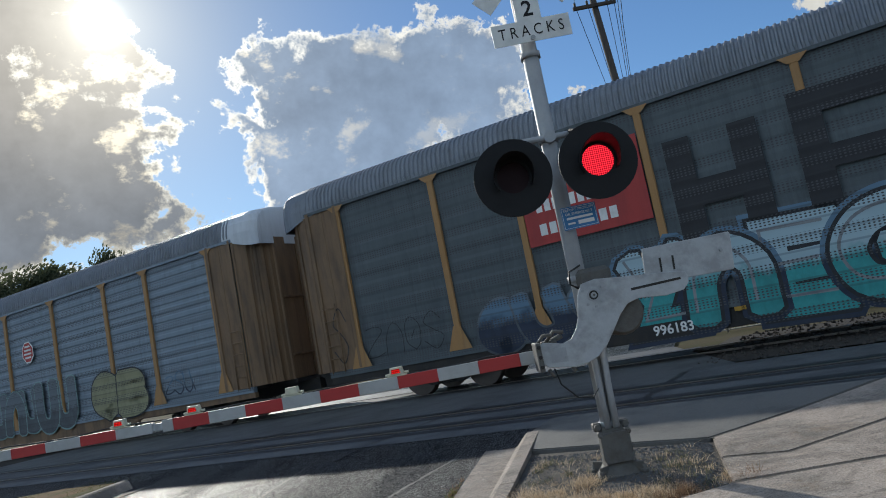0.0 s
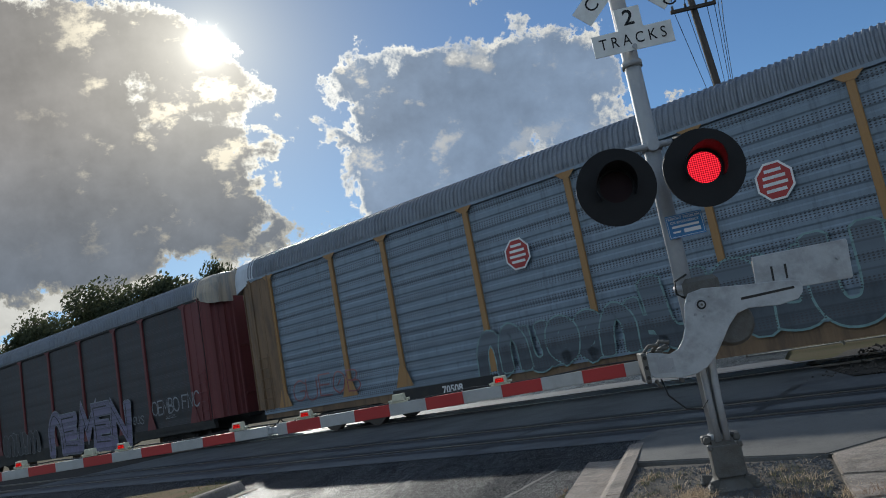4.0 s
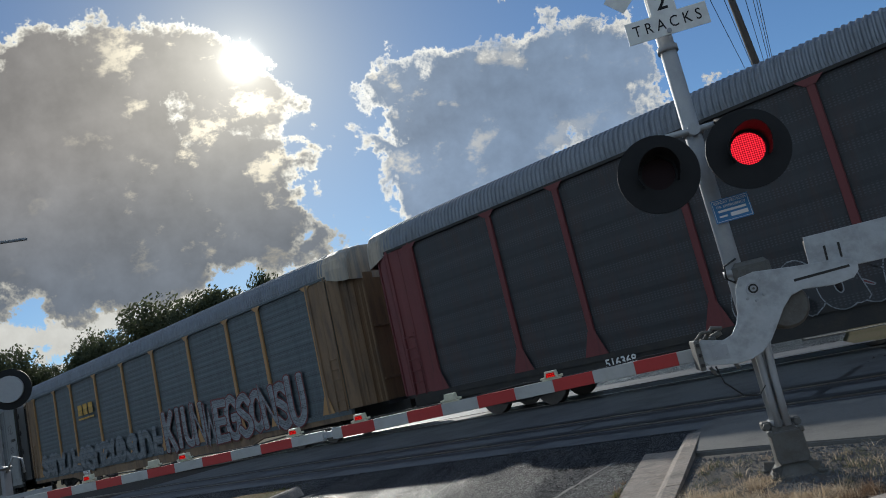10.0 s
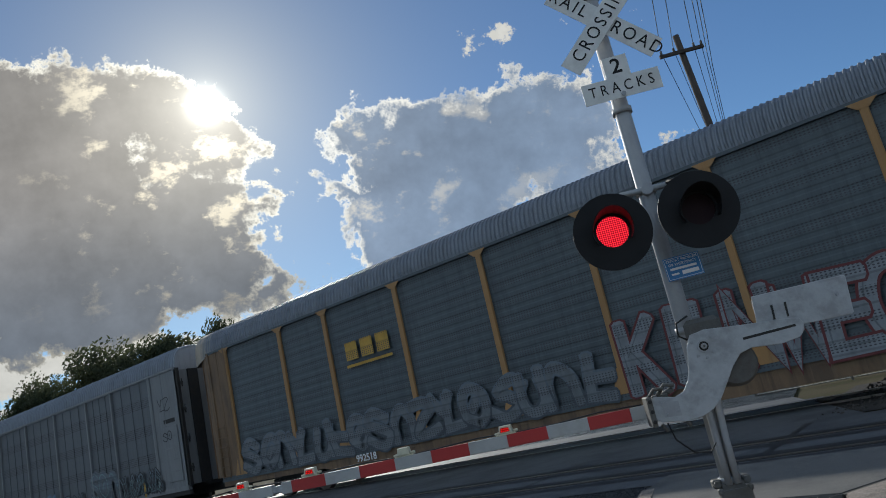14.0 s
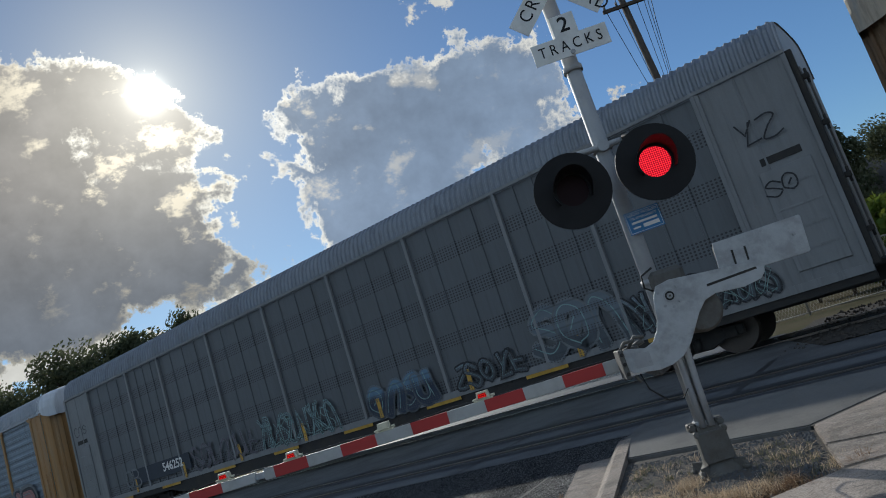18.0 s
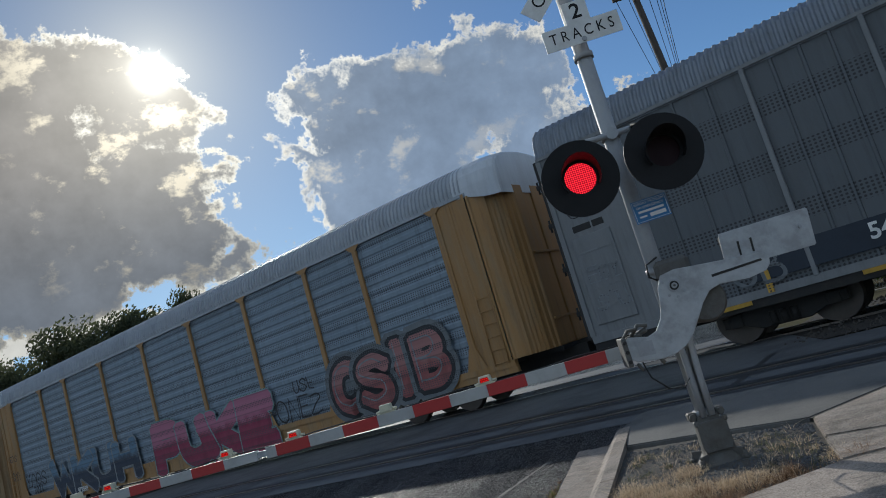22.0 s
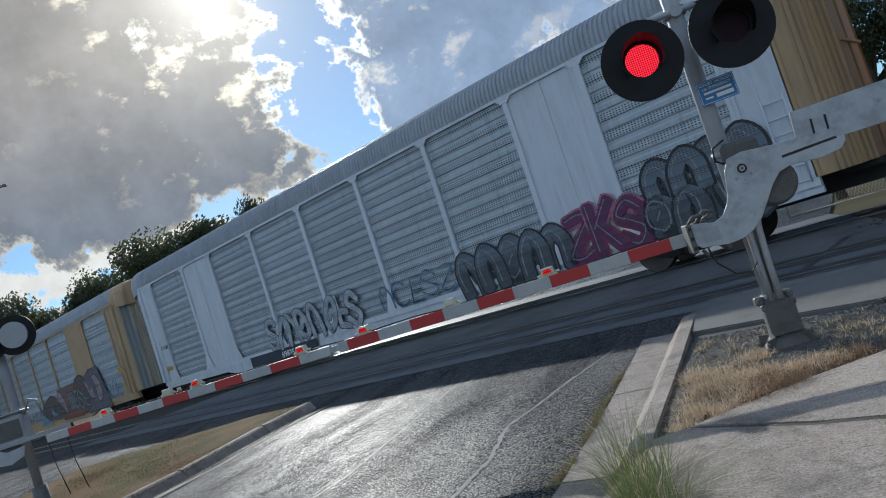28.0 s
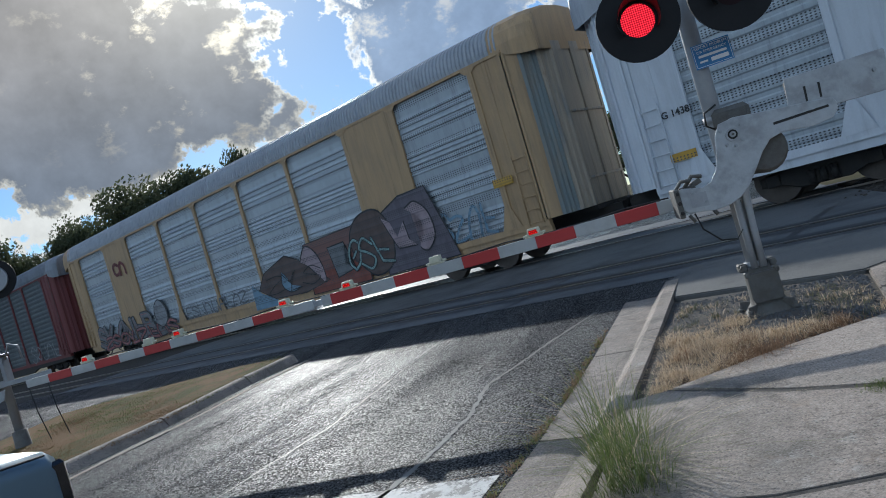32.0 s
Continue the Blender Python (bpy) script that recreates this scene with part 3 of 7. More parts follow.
def box(bm, x0, x1, y0, y1, z0, z1, bevel=0.0, m=None):
    vs = [bm.verts.new((x, y, z)) for z in (z0, z1) for y in (y0, y1) for x in (x0, x1)]
    fs = [bm.faces.new([vs[i] for i in f]) for f in ((0, 2, 3, 1), (4, 5, 7, 6), (0, 1, 5, 4), (2, 6, 7, 3), (0, 4, 6, 2), (1, 3, 7, 5))]
    if bevel:
        edges = list({e for f in fs for e in f.edges})
        res = bmesh.ops.bevel(bm, geom=edges, offset=bevel, segments=1, affect="EDGES")
        vs = list({v for f in res["faces"] for v in f.verts} | {v for v in vs if v.is_valid})
    if m is not None:
        bmesh.ops.transform(bm, matrix=m, verts=vs)
    return vs


def tube(bm, path, radius, sides=8, cap=True, radii=None):
    """A round bar along a path of points."""
    pts = [Vector(p) for p in path]
    rings = []
    for i, p in enumerate(pts):
        d = (pts[min(i + 1, len(pts) - 1)] - pts[max(i - 1, 0)]).normalized()
        a = d.cross(Vector((0, 0, 1)) if abs(d.z) < 0.9 else Vector((0, 1, 0))).normalized()
        b = d.cross(a)
        r = radii[i] if radii else radius
        rings.append([bm.verts.new(p + (a * math.cos(t) + b * math.sin(t)) * r) for t in (2 * math.pi * j / sides for j in range(sides))])
    for r0, r1 in zip(rings, rings[1:]):
        for j in range(sides):
            f = bm.faces.new((r0[j], r0[(j + 1) % sides], r1[(j + 1) % sides], r1[j]))
            f.smooth = True
    if cap:
        bm.faces.new(rings[0][::-1])
        bm.faces.new(rings[-1])
    return rings


def plate(bm, outline, y0, y1, bevel=0.0):
    """A flat plate from an outline in x and z, between y0 and y1."""
    a = [bm.verts.new((x, y0, z)) for x, z in outline]
    b = [bm.verts.new((x, y1, z)) for x, z in outline]
    fs = [bm.faces.new(a), bm.faces.new(b[::-1])]
    for i in range(len(a)):
        j = (i + 1) % len(a)
        fs.append(bm.faces.new((a[j], a[i], b[i], b[j])))
    bmesh.ops.recalc_face_normals(bm, faces=fs)
    if bevel:
        edges = [e for f in fs[:2] for e in f.edges]
        bmesh.ops.bevel(bm, geom=edges, offset=bevel, segments=1, affect="EDGES")


def disc(bm, c, r, axis_y0, axis_y1, sides=32, hole=0.0):
    """A round plate facing along y, perhaps with a hole."""
    ring = lambda rad, y: [bm.verts.new((c[0] + rad * math.cos(2 * math.pi * i / sides), y, c[1] + rad * math.sin(2 * math.pi * i / sides))) for i in range(sides)]
    o0, o1 = ring(r, axis_y0), ring(r, axis_y1)
    fs = []
    if hole:
        i0, i1 = ring(hole, axis_y0), ring(hole, axis_y1)
    for i in range(sides):
        j = (i + 1) % sides
        fs.append(bm.faces.new((o0[i], o0[j], o1[j], o1[i])))
        if hole:
            fs.append(bm.faces.new((i0[j], i0[i], i1[i], i1[j])))
            fs.append(bm.faces.new((o0[j], o0[i], i0[i], i0[j])))
            fs.append(bm.faces.new((o1[i], o1[j], i1[j], i1[i])))
    if not hole:
        fs += [bm.faces.new(o0[::-1]), bm.faces.new(o1)]
    bmesh.ops.recalc_face_normals(bm, faces=fs)


def draped(name, rows, mat, dz=0.0, thick=0.0, step=0.5):
    """A sheet laid on the ground between pairs of points (left, right), finely divided, with a skirt."""
    bm = bmesh.new()
    grid = []
    for i in range(len(rows) - 1):
        (a0, b0), (a1, b1) = rows[i], rows[i + 1]
        n = max(1, int(max((Vector(a1) - Vector(a0)).length, (Vector(b1) - Vector(b0)).length) / step))
        for j in range(n + (i == len(rows) - 2)):
            t = j / n
            grid.append((Vector(a0).lerp(Vector(a1), t), Vector(b0).lerp(Vector(b1), t)))
    m = max(1, min(60, int(max((b - a).length for a, b in grid) / step)))
    vs = []
    for a, b in grid:
        line = []
        for j in range(m + 1):
            c = a.lerp(b, j / m)
            line.append(bm.verts.new((c.x, c.y, level(c.x, c.y) + dz)))
        vs.append(line)
    for r0, r1 in zip(vs, vs[1:]):
        for j in range(m):
            bm.faces.new((r0[j], r0[j + 1], r1[j + 1], r1[j]))
    bmesh.ops.recalc_face_normals(bm, faces=bm.faces)
    if bm.faces[:] and sum(f.normal.z for f in bm.faces) < 0:
        bmesh.ops.reverse_faces(bm, faces=bm.faces)
    if thick:
        ext = bmesh.ops.extrude_edge_only(bm, edges=[e for e in bm.edges if e.is_boundary])
        for v in ext["geom"]:
            if isinstance(v, bmesh.types.BMVert):
                v.co.z -= thick
    return mesh_ob(name, bm, mat)


def slab(name, outline, mat, top, thick, parent=None, bevel=0.012):
    """A paving slab with a polygonal outline; its top follows the ground."""
    bm = bmesh.new()
    c = Vector((sum(p[0] for p in outline) / len(outline), sum(p[1] for p in outline) / len(outline)))
    hi = [bm.verts.new((x, y, level(x, y) + top)) for x, y in outline]
    lo = [bm.verts.new((x, y, level(x, y) + top - thick)) for x, y in outline]
    fs = [bm.faces.new(hi)]
    for i in range(len(hi)):
        j = (i + 1) % len(hi)
        fs.append(bm.faces.new((hi[j], hi[i], lo[i], lo[j])))
    bmesh.ops.recalc_face_normals(bm, faces=fs)
    if fs[0].normal.z < 0:
        bmesh.ops.reverse_faces(bm, faces=fs)
    bmesh.ops.bevel(bm, geom=list(fs[0].edges), offset=bevel, segments=2, affect="EDGES")
    return part(name, bm, mat, parent)


def text_mesh(name, body, size, mat, parent, m, label="", extrude=0.002, align="CENTER", bold=0.0, spacing=1.0):
    cu = bpy.data.curves.new(name, "FONT")
    cu.body, cu.size, cu.extrude, cu.align_x, cu.align_y, cu.offset = body, size, extrude, align, "CENTER", bold
    cu.resolution_u, cu.space_character = 3, spacing
    tmp = bpy.data.objects.new(name, cu)
    scene.collection.objects.link(tmp)
    bpy.context.view_layer.update()
    me = bpy.data.meshes.new_from_object(tmp)
    bpy.data.objects.remove(tmp)
    me.materials.clear()
    me.materials.append(mat)
    ob = new(name, me)
    ob.parent = parent
    ob.matrix_local = m
    if label:
        ob["label"] = label
    return ob


# ---- ground, road, tracks ----
def build_ground():
    bm = bmesh.new()
    ps = [-700, -200, -60, -20, -8, 0, 3, 4.5, 5.4, 6.3, 7.3, 8.3, 10, 13, 16, 19, 21, 23, 25, 30, 60, 200, 900]
    qs = [-900, -200, -60, -20, -8, 0, 8, 20, 60, 200, 900]
    g = [[bm.verts.new((*(at(p, q).xy), level(*at(p, q).xy) - 0.06)) for q in qs] for p in ps]
    for a, b in zip(g, g[1:]):
        for i in range(len(qs) - 1):
            bm.faces.new((a[i], a[i + 1], b[i + 1], b[i]))
    bmesh.ops.recalc_face_normals(bm, faces=bm.faces)
    if sum(f.normal.z for f in bm.faces) < 0:
        bmesh.ops.reverse_faces(bm, faces=bm.faces)
    tagged(mesh_ob("ground", bm, M["ground"]), "dry grass and bare earth around the crossing", "ground", kind="structure")

    def rp(lat, l):
        v = SIDE * lat + ROAD * l
        return (v.x, v.y)

    road = draped("road", [(rp(-30, -25), rp(-1.87, -25)), (rp(-30, 3), rp(-1.87, 3)), (rp(-30, 8.3), rp(-1.87, 8.3)), (at(8.6, 26).xy, at(8.6, 0.9).xy)], M["asphalt"], 0.0, step=0.35)
    tagged(road, "worn grey asphalt road with cracks, glossy towards the low sun", "road", kind="structure")
    # crossing surface across both tracks
    cr = draped("crossing_surface", [(at(8.3, 24).xy, at(8.3, 0.8).xy), (at(8.45, 24).xy, at(8.45, -1.4).xy), (at(12.5, 24).xy, at(12.5, -1.4).xy), (at(12.6, 24).xy, at(12.6, 2.4).xy), (at(18.6, 24).xy, at(18.6, 4.9).xy)], M["crossing"], 0.006, step=0.8)
    tagged(cr, "dark asphalt and panels of the level crossing", "crossing", kind="structure")
    for c in (NEAR_C, FAR_C):
        for s in (-0.7175, 0.7175):
            for o, w in ((-0.42, 0.22), (0.16, 0.26)):
                q0 = -1.35 if c == NEAR_C else 3.9
                b = draped("tar_band", [(at(c + s + o, 24).xy, at(c + s + o, q0).xy), (at(c + s + o + w, 24).xy, at(c + s + o + w, q0).xy)], M["tar"], 0.0105, step=2.0)
                tagged(b, "dark tar band beside a rail", "crossing", kind="structure")
    for x0, y0, x1, y1, w in ((1.62, 8.68, 3.55, 12.25, 0.06), (-2.3, 9.2, 0.2, 13.6, 0.03), (-5.6, 13.0, -2.4, 17.4, 0.04)):
        b = draped("tar_line", [((x0 - w, y0), (x0 + w, y0)), ((x1 - w, y1), (x1 + w, y1))], M["tar"], 0.013, step=0.4)
        tagged(b, "dark tar line running slantwise over the crossing", "crossing", kind="structure")
    far = draped("road_far", [(at(18.6, 22).xy, at(18.6, 4.9).xy), (at(24, 22).xy, at(24, 6.2).xy), (at(70, 34).xy, at(70, 17).xy)], M["asphalt"], -0.004, step=1.5)
    tagged(far, "asphalt road going on behind the tracks", "road", kind="structure")

    # two tracks with rails, ties and ballast
    for c, tag in ((NEAR_C, "near"), (FAR_C, "far")):
        for lo, hi in ((-70.0, -1.3 if tag == "near" else 3.6), (24.0, 130.0)):
            b = draped("ballast_bed", [(at(c - 2.97, lo).xy, at(c + 2.97, lo).xy), (at(c - 2.97, hi).xy, at(c + 2.97, hi).xy)], M["ballast"], -0.02, step=1.2)
            tagged(b, "grey crushed stone ballast between the tracks", "ballast", kind="structure")
        track = empty("railway_track", Matrix.Identity(4), "steel rails set flush in the crossing, on timber ties", "track", "the two tracks", "structure")
        for s in (-0.7175, 0.7175):
            bm = bmesh.new()
            box(bm, -80, 140, -0.036, 0.036, -0.03, 0.0)
            box(bm, -80, 140, -0.012, 0.012, -0.14, -0.03)
            ob = part("rail", bm, M["rail"], track)
            ob.matrix_local = Matrix.Translation(at(c + s, 0, RAIL_Z)) @ Matrix.Rotation(math.atan2(ALG.y, ALG.x), 4, "Z")
            for side in (-1, 1):
                bm = bmesh.new()
                box(bm, -1.35 if tag == "near" else 3.6, 24, 0.040, 0.105, -0.012, -0.008)
                gr = part("flangeway", bm, M["under"], track)
                gr.matrix_local = Matrix.Translation(at(c + s, 0, RAIL_Z)) @ Matrix.Rotation(math.atan2(ALG.y, ALG.x), 4, "Z") @ Matrix.Diagonal((1, side, 1, 1))
        bm = bmesh.new()
        box(bm, -0.11, 0.11, -1.3, 1.3, -0.24, -0.13)
        tie = part("tie", bm, M["timber"], track)
        tie.matrix_local = Matrix.Translation(at(c, 0.2 if tag == "near" else 3.0, RAIL_Z)) @ Matrix.Rotation(math.atan2(ALG.y, ALG.x), 4, "Z")
        for i in range(1, 24):
            t = share(tie, track)
            t.matrix_local = Matrix.Translation(at(c, (0.2 if tag == "near" else 3.0) - 0.55 * i, RAIL_Z)) @ Matrix.Rotation(math.atan2(ALG.y, ALG.x), 4, "Z")
    rng = random.Random(4)
    # loose ballast stones beside the near track, as one heap of small lumps
    verts, faces = [], []
    for i in range(4200):
        far_side = rng.random() < 0.45
        p = rng.uniform(12.8, 19.5) if far_side else rng.uniform(8.0, 12.4)
        q = rng.uniform(-9, 3.2) if far_side else rng.uniform(-8, -1.5)
        c = at(p, q, 0)
        c.z = level(c.x, c.y) - 0.01
        s = rng.uniform(0.02, 0.05)
        base = len(verts)
        for d in ((1, 0, 0), (-1, 0, 0), (0, 1, 0), (0, -1, 0), (0, 0, 1), (0, 0, -1)):
            verts.append(c + Vector(d) * s * rng.uniform(0.6, 1.2))
        faces += [tuple(base + i for i in f) for f in ((0, 2, 4), (2, 1, 4), (1, 3, 4), (3, 0, 4), (2, 0, 5), (1, 2, 5), (3, 1, 5), (0, 3, 5))]
    me = bpy.data.meshes.new("ballast_stones")
    me.from_pydata([tuple(v) for v in verts], [], faces)
    me.materials.append(M["ballast"])
    tagged(new("ballast_stones", me), "loose grey ballast stones beside the rails", "stones", kind="stuff")


def kerb_run(name, pts, label, inner, width=0.27, gutter=0.37, h=0.13, piece=1.85, ramp=False):
    """Kerb and gutter in cast lengths along a line of kerb faces; inner: +1 where the raised side lies to the right of the line."""
    top = empty(name, Matrix.Identity(4), label, "kerb", "", "structure")
    P = [Vector((*p, 0)) for p in pts]
    segs = []
    for a, b in zip(P, P[1:]):
        n = max(1, round((b - a).length / piece))
        segs += [(a.lerp(b, i / n), a.lerp(b, (i + 1) / n)) for i in range(n)]
    for a, b in segs:
        d = (b - a).normalized()
        r = Vector((d.y, -d.x, 0)) * inner
        a, b = a + d * 0.008, b - d * 0.008
        prof = ((-gutter, 0.006), (-0.02, -0.010), (0.0, 0.0), (0.10, h - 0.025), (0.145, h), (width, h), (width, -0.1), (-gutter, -0.1)) if not ramp else ((-gutter, 0.006), (-0.02, -0.010), (0.0, 0.0), (0.09, h * 0.3), (0.18, h * 0.7), (width, h), (width, -0.1), (-gutter, -0.1))
        bm = bmesh.new()
        ring = []
        for c in (a, b):
            ring.append([bm.verts.new((*(c + r * o).xy, level(*(c + r * o).xy) + z)) for o, z in prof])
        fs = [bm.faces.new((ring[0][i], ring[0][(i + 1) % 8], ring[1][(i + 1) % 8], ring[1][i])) for i in range(8)]
        fs += [bm.faces.new(ring[0][::-1]), bm.faces.new(ring[1])]
        bmesh.ops.recalc_face_normals(bm, faces=fs)
        part("kerb_stone", bm, M["kerb"], top)
    return top


def build_paving():
    def rp(lat, l):
        v = SIDE * lat + ROAD * l
        return (v.x, v.y)

    kerb_run("kerb_right", [rp(-1.52, 4.62), rp(-1.52, 8.35)], "pale concrete kerb and gutter with grass in the joints", 1)
    kerb_run("kerb_ramp", [rp(-1.52, -6), rp(-1.52, 4.61)], "concrete gutter rising in a low ramp to the sidewalk", 1, ramp=True)
    kerb_run("kerb_median", [(-8.9, -2.0), (-7.9, 4.0), (-7.0, 8.0), (-6.5, 9.5), (-5.8, 10.85), (-5.25, 11.6)], "concrete kerb of the median island", -1, piece=2.0)
    bm = bmesh.new()
    med = [(-9.2, -2.0), (-8.2, 4.0), (-7.3, 8.1), (-6.8, 9.65), (-6.1, 11.05), (-5.6, 11.75), (-6.7, 12.35), (-9.2, 13.0), (-11.6, 13.6), (-12.2, 12.0), (-11.4, 6.0), (-11.6, -2.0)]
    f = bm.faces.new([bm.verts.new((x, y, level(x, y) + 0.12)) for x, y in med])
    ext = bmesh.ops.extrude_face_region(bm, geom=[f])
    for v in ext["geom"]:
        if isinstance(v, bmesh.types.BMVert):
            v.co.z -= 0.3
    bmesh.ops.recalc_face_normals(bm, faces=bm.faces)
    bmesh.ops.triangulate(bm, faces=bm.faces)
    tagged(mesh_ob("median_island", bm, M["median"]), "median island of patchy brown and green turf", "median", kind="structure")

    walkway = empty("sidewalk", Matrix.Identity(4), "weathered concrete sidewalk slabs with open joints", "sidewalk", "", "structure")
    for o in ([(0.66, 8.5), (0.98, 8.95), (3.9, 7.25), (2.78, 6.82), (2.0, 6.6), (1.1, 7.25), (0.56, 7.62)],
              [(2.02, 6.57), (2.80, 6.79), (3.92, 7.22), (4.7, 6.4), (2.3, 5.76), (1.88, 6.0)],
              [(1.87, 5.97), (2.3, 5.73), (4.72, 6.37), (4.9, 4.8), (1.74, 5.40)],
              [(1.71, 5.37), (4.9, 4.77), (4.9, 3.9), (1.46, 4.02), (0.80, 4.44), (0.16, 5.02), (0.99, 5.27)],
              [(0.13, 5.0), (0.77, 4.41), (1.44, 3.98), (1.36, 3.12), (0.37, 3.13), (-0.42, 3.36), (-0.22, 4.45), (-0.12, 4.95)],
              [(-0.43, 3.33), (0.37, 3.10), (1.36, 3.09), (1.30, 1.4), (0.0, 1.45), (-0.86, 1.6)],
              [(-0.87, 1.57), (0.0, 1.42), (1.30, 1.37), (1.20, -1.2), (-1.5, -1.1)],
              [(-1.51, -1.13), (1.20, -1.23), (1.1, -4.0), (-2.2, -4.0)]):
        slab("paving_slab", o, M["apron"] if o[0][1] > 8 else M["concrete"], 0.125, 0.2, walkway)
    # earth washed into the joints
    for line in (((-0.43, 3.345), (0.37, 3.115), (1.36, 3.105)), ((-0.87, 1.585), (0.0, 1.435), (1.3, 1.385)), ((0.14, 5.01), (0.785, 4.425), (1.45, 4.0)), ((1.72, 5.385), (4.9, 4.785)), ((1.875, 5.985), (2.3, 5.745), (4.71, 6.385)), ((2.01, 6.585), (2.79, 6.805), (3.91, 7.235))):
        bm = bmesh.new()
        rows = [[bm.verts.new((x, y + o, level(x, y) + 0.119)) for o in (-0.03, 0.03)] for x, y in line]
        for r0, r1 in zip(rows, rows[1:]):
            bm.faces.new((r0[0], r1[0], r1[1], r0[1]))
        part("joint_fill", bm, M["dirt"], walkway)
    bm = bmesh.new()
    pts = [(0.50, 7.60), (1.1, 7.22), (2.02, 6.58), (1.72, 5.36), (1.0, 5.26), (0.15, 5.0), (-0.14, 5.0)]
    bm.faces.new([bm.verts.new((x, y, level(x, y) + 0.085)) for x, y in pts])
    bmesh.ops.subdivide_edges(bm, edges=bm.edges, cuts=3)
    bmesh.ops.triangulate(bm, faces=bm.faces)
    tagged(mesh_ob("planting_strip", bm, M["dirt"]), "bare earth and gravel strip round the signal base", "earth", kind="structure")
    rng = random.Random(15)
    verts, faces = [], []
    while len(verts) < 6 * 3600:
        x, y = rng.uniform(-0.1, 2.0), rng.uniform(5.0, 7.6)
        if not (x > 0.0 + (y - 5.0) * 0.21 and y > 5.05 + x * 0.16 and y < 7.45 - 0.60 * (x - 0.55) and y > 5.4 + max(0.0, x - 1.7) * 4):
            continue
        c = Vector((x, y, level(x, y) + 0.088))
        sz = rng.uniform(0.006, 0.022)
        n0 = len(verts)
        for d in ((1, 0, 0), (-1, 0, 0), (0, 1, 0), (0, -1, 0), (0, 0, 0.7), (0, 0, -0.7)):
            verts.append(tuple(c + Vector(d) * sz * rng.uniform(0.6, 1.2)))
        faces += [tuple(n0 + i for i in f) for f in ((0, 2, 4), (2, 1, 4), (1, 3, 4), (3, 0, 4), (2, 0, 5), (1, 2, 5), (3, 1, 5), (0, 3, 5))]
    me = bpy.data.meshes.new("strip_gravel")
    me.from_pydata(verts, [], faces)
    me.materials.append(M["gravel"])
    tagged(new("strip_gravel", me), "small grey stones on the earth round the signal base", "stones", kind="stuff")
    # lawn beside the sidewalk
    bm = bmesh.new()
    bm.faces.new([bm.verts.new((x, y, level(x, y) + 0.10)) for x, y in ((1.46, 3.98), (4.9, 3.86), (9, 4), (9, -6), (1.1, -6), (1.3, 1.4), (1.37, 3.1))])
    bmesh.ops.recalc_face_normals(bm, faces=bm.faces)
    tagged(mesh_ob("verge", bm, M["median"]), "grassy verge beside the sidewalk", "verge", kind="structure")
    # stop line and road crack filler
    bm = bmesh.new()
    a, b = SIDE * -2.0 + ROAD * 3.75, SIDE * -6.9 + ROAD * 3.75
    n = 24
    rows = [[bm.verts.new((*(a.lerp(b, i / n) + ROAD * o).xy, level(*(a.lerp(b, i / n)).xy) + 0.005)) for o in (0, 0.35)] for i in range(n + 1)]
    for r0, r1 in zip(rows, rows[1:]):
        bm.faces.new((r0[0], r0[1], r1[1], r1[0]))
    bmesh.ops.recalc_face_normals(bm, faces=bm.faces)
    tagged(mesh_ob("stop_line", bm, M["stripe"]), "worn white stop line on the asphalt", "road marking", kind="structure")
    for name, pts in (("tar_seam", ((-2.2, 3.2), (-1.62, 5.2), (-1.45, 6.0), (-1.36, 6.85), (-1.0, 7.4), (-0.78, 7.77), (-0.2, 8.6))), ("tar_seam", ((-3.6, 5.0), (-2.9, 7.6), (-2.35, 9.6), (-2.2, 10.1)))):
        bm = bmesh.new()
        rng = random.Random(3)
        L = []
        for (x0, y0), (x1, y1) in zip(pts, pts[1:]):
            for i in range(14):
                t = i / 14
                L.append((x0 + (x1 - x0) * t + rng.uniform(-0.012, 0.012), y0 + (y1 - y0) * t))
        vs = []
        for i, (x, y) in enumerate(L):
            w = rng.uniform(0.012, 0.034) * (0.45 if len(pts) < 5 else 1.0)
            vs.append((bm.verts.new((x - w, y, level(x, y) + 0.005)), bm.verts.new((x + w, y, level(x, y) + 0.005))))
        for (a0, a1), (b0, b1) in zip(vs, vs[1:]):
            bm.faces.new((a0, a1, b1, b0))
        tagged(mesh_ob(name, bm, M["seam"]), "pale filled seam along the asphalt", "road seam", kind="structure")


build_ground()
build_paving()


# ---- crossing signal with gate ----
FLASH, PHASE = 1.1905, 0.062
SHUTTERS = []
FACE = Matrix(((1, 0, 0, 0), (0, 0, -1, 0), (0, 1, 0, 0), (0, 0, 0, 1)))  # writing that faces -y


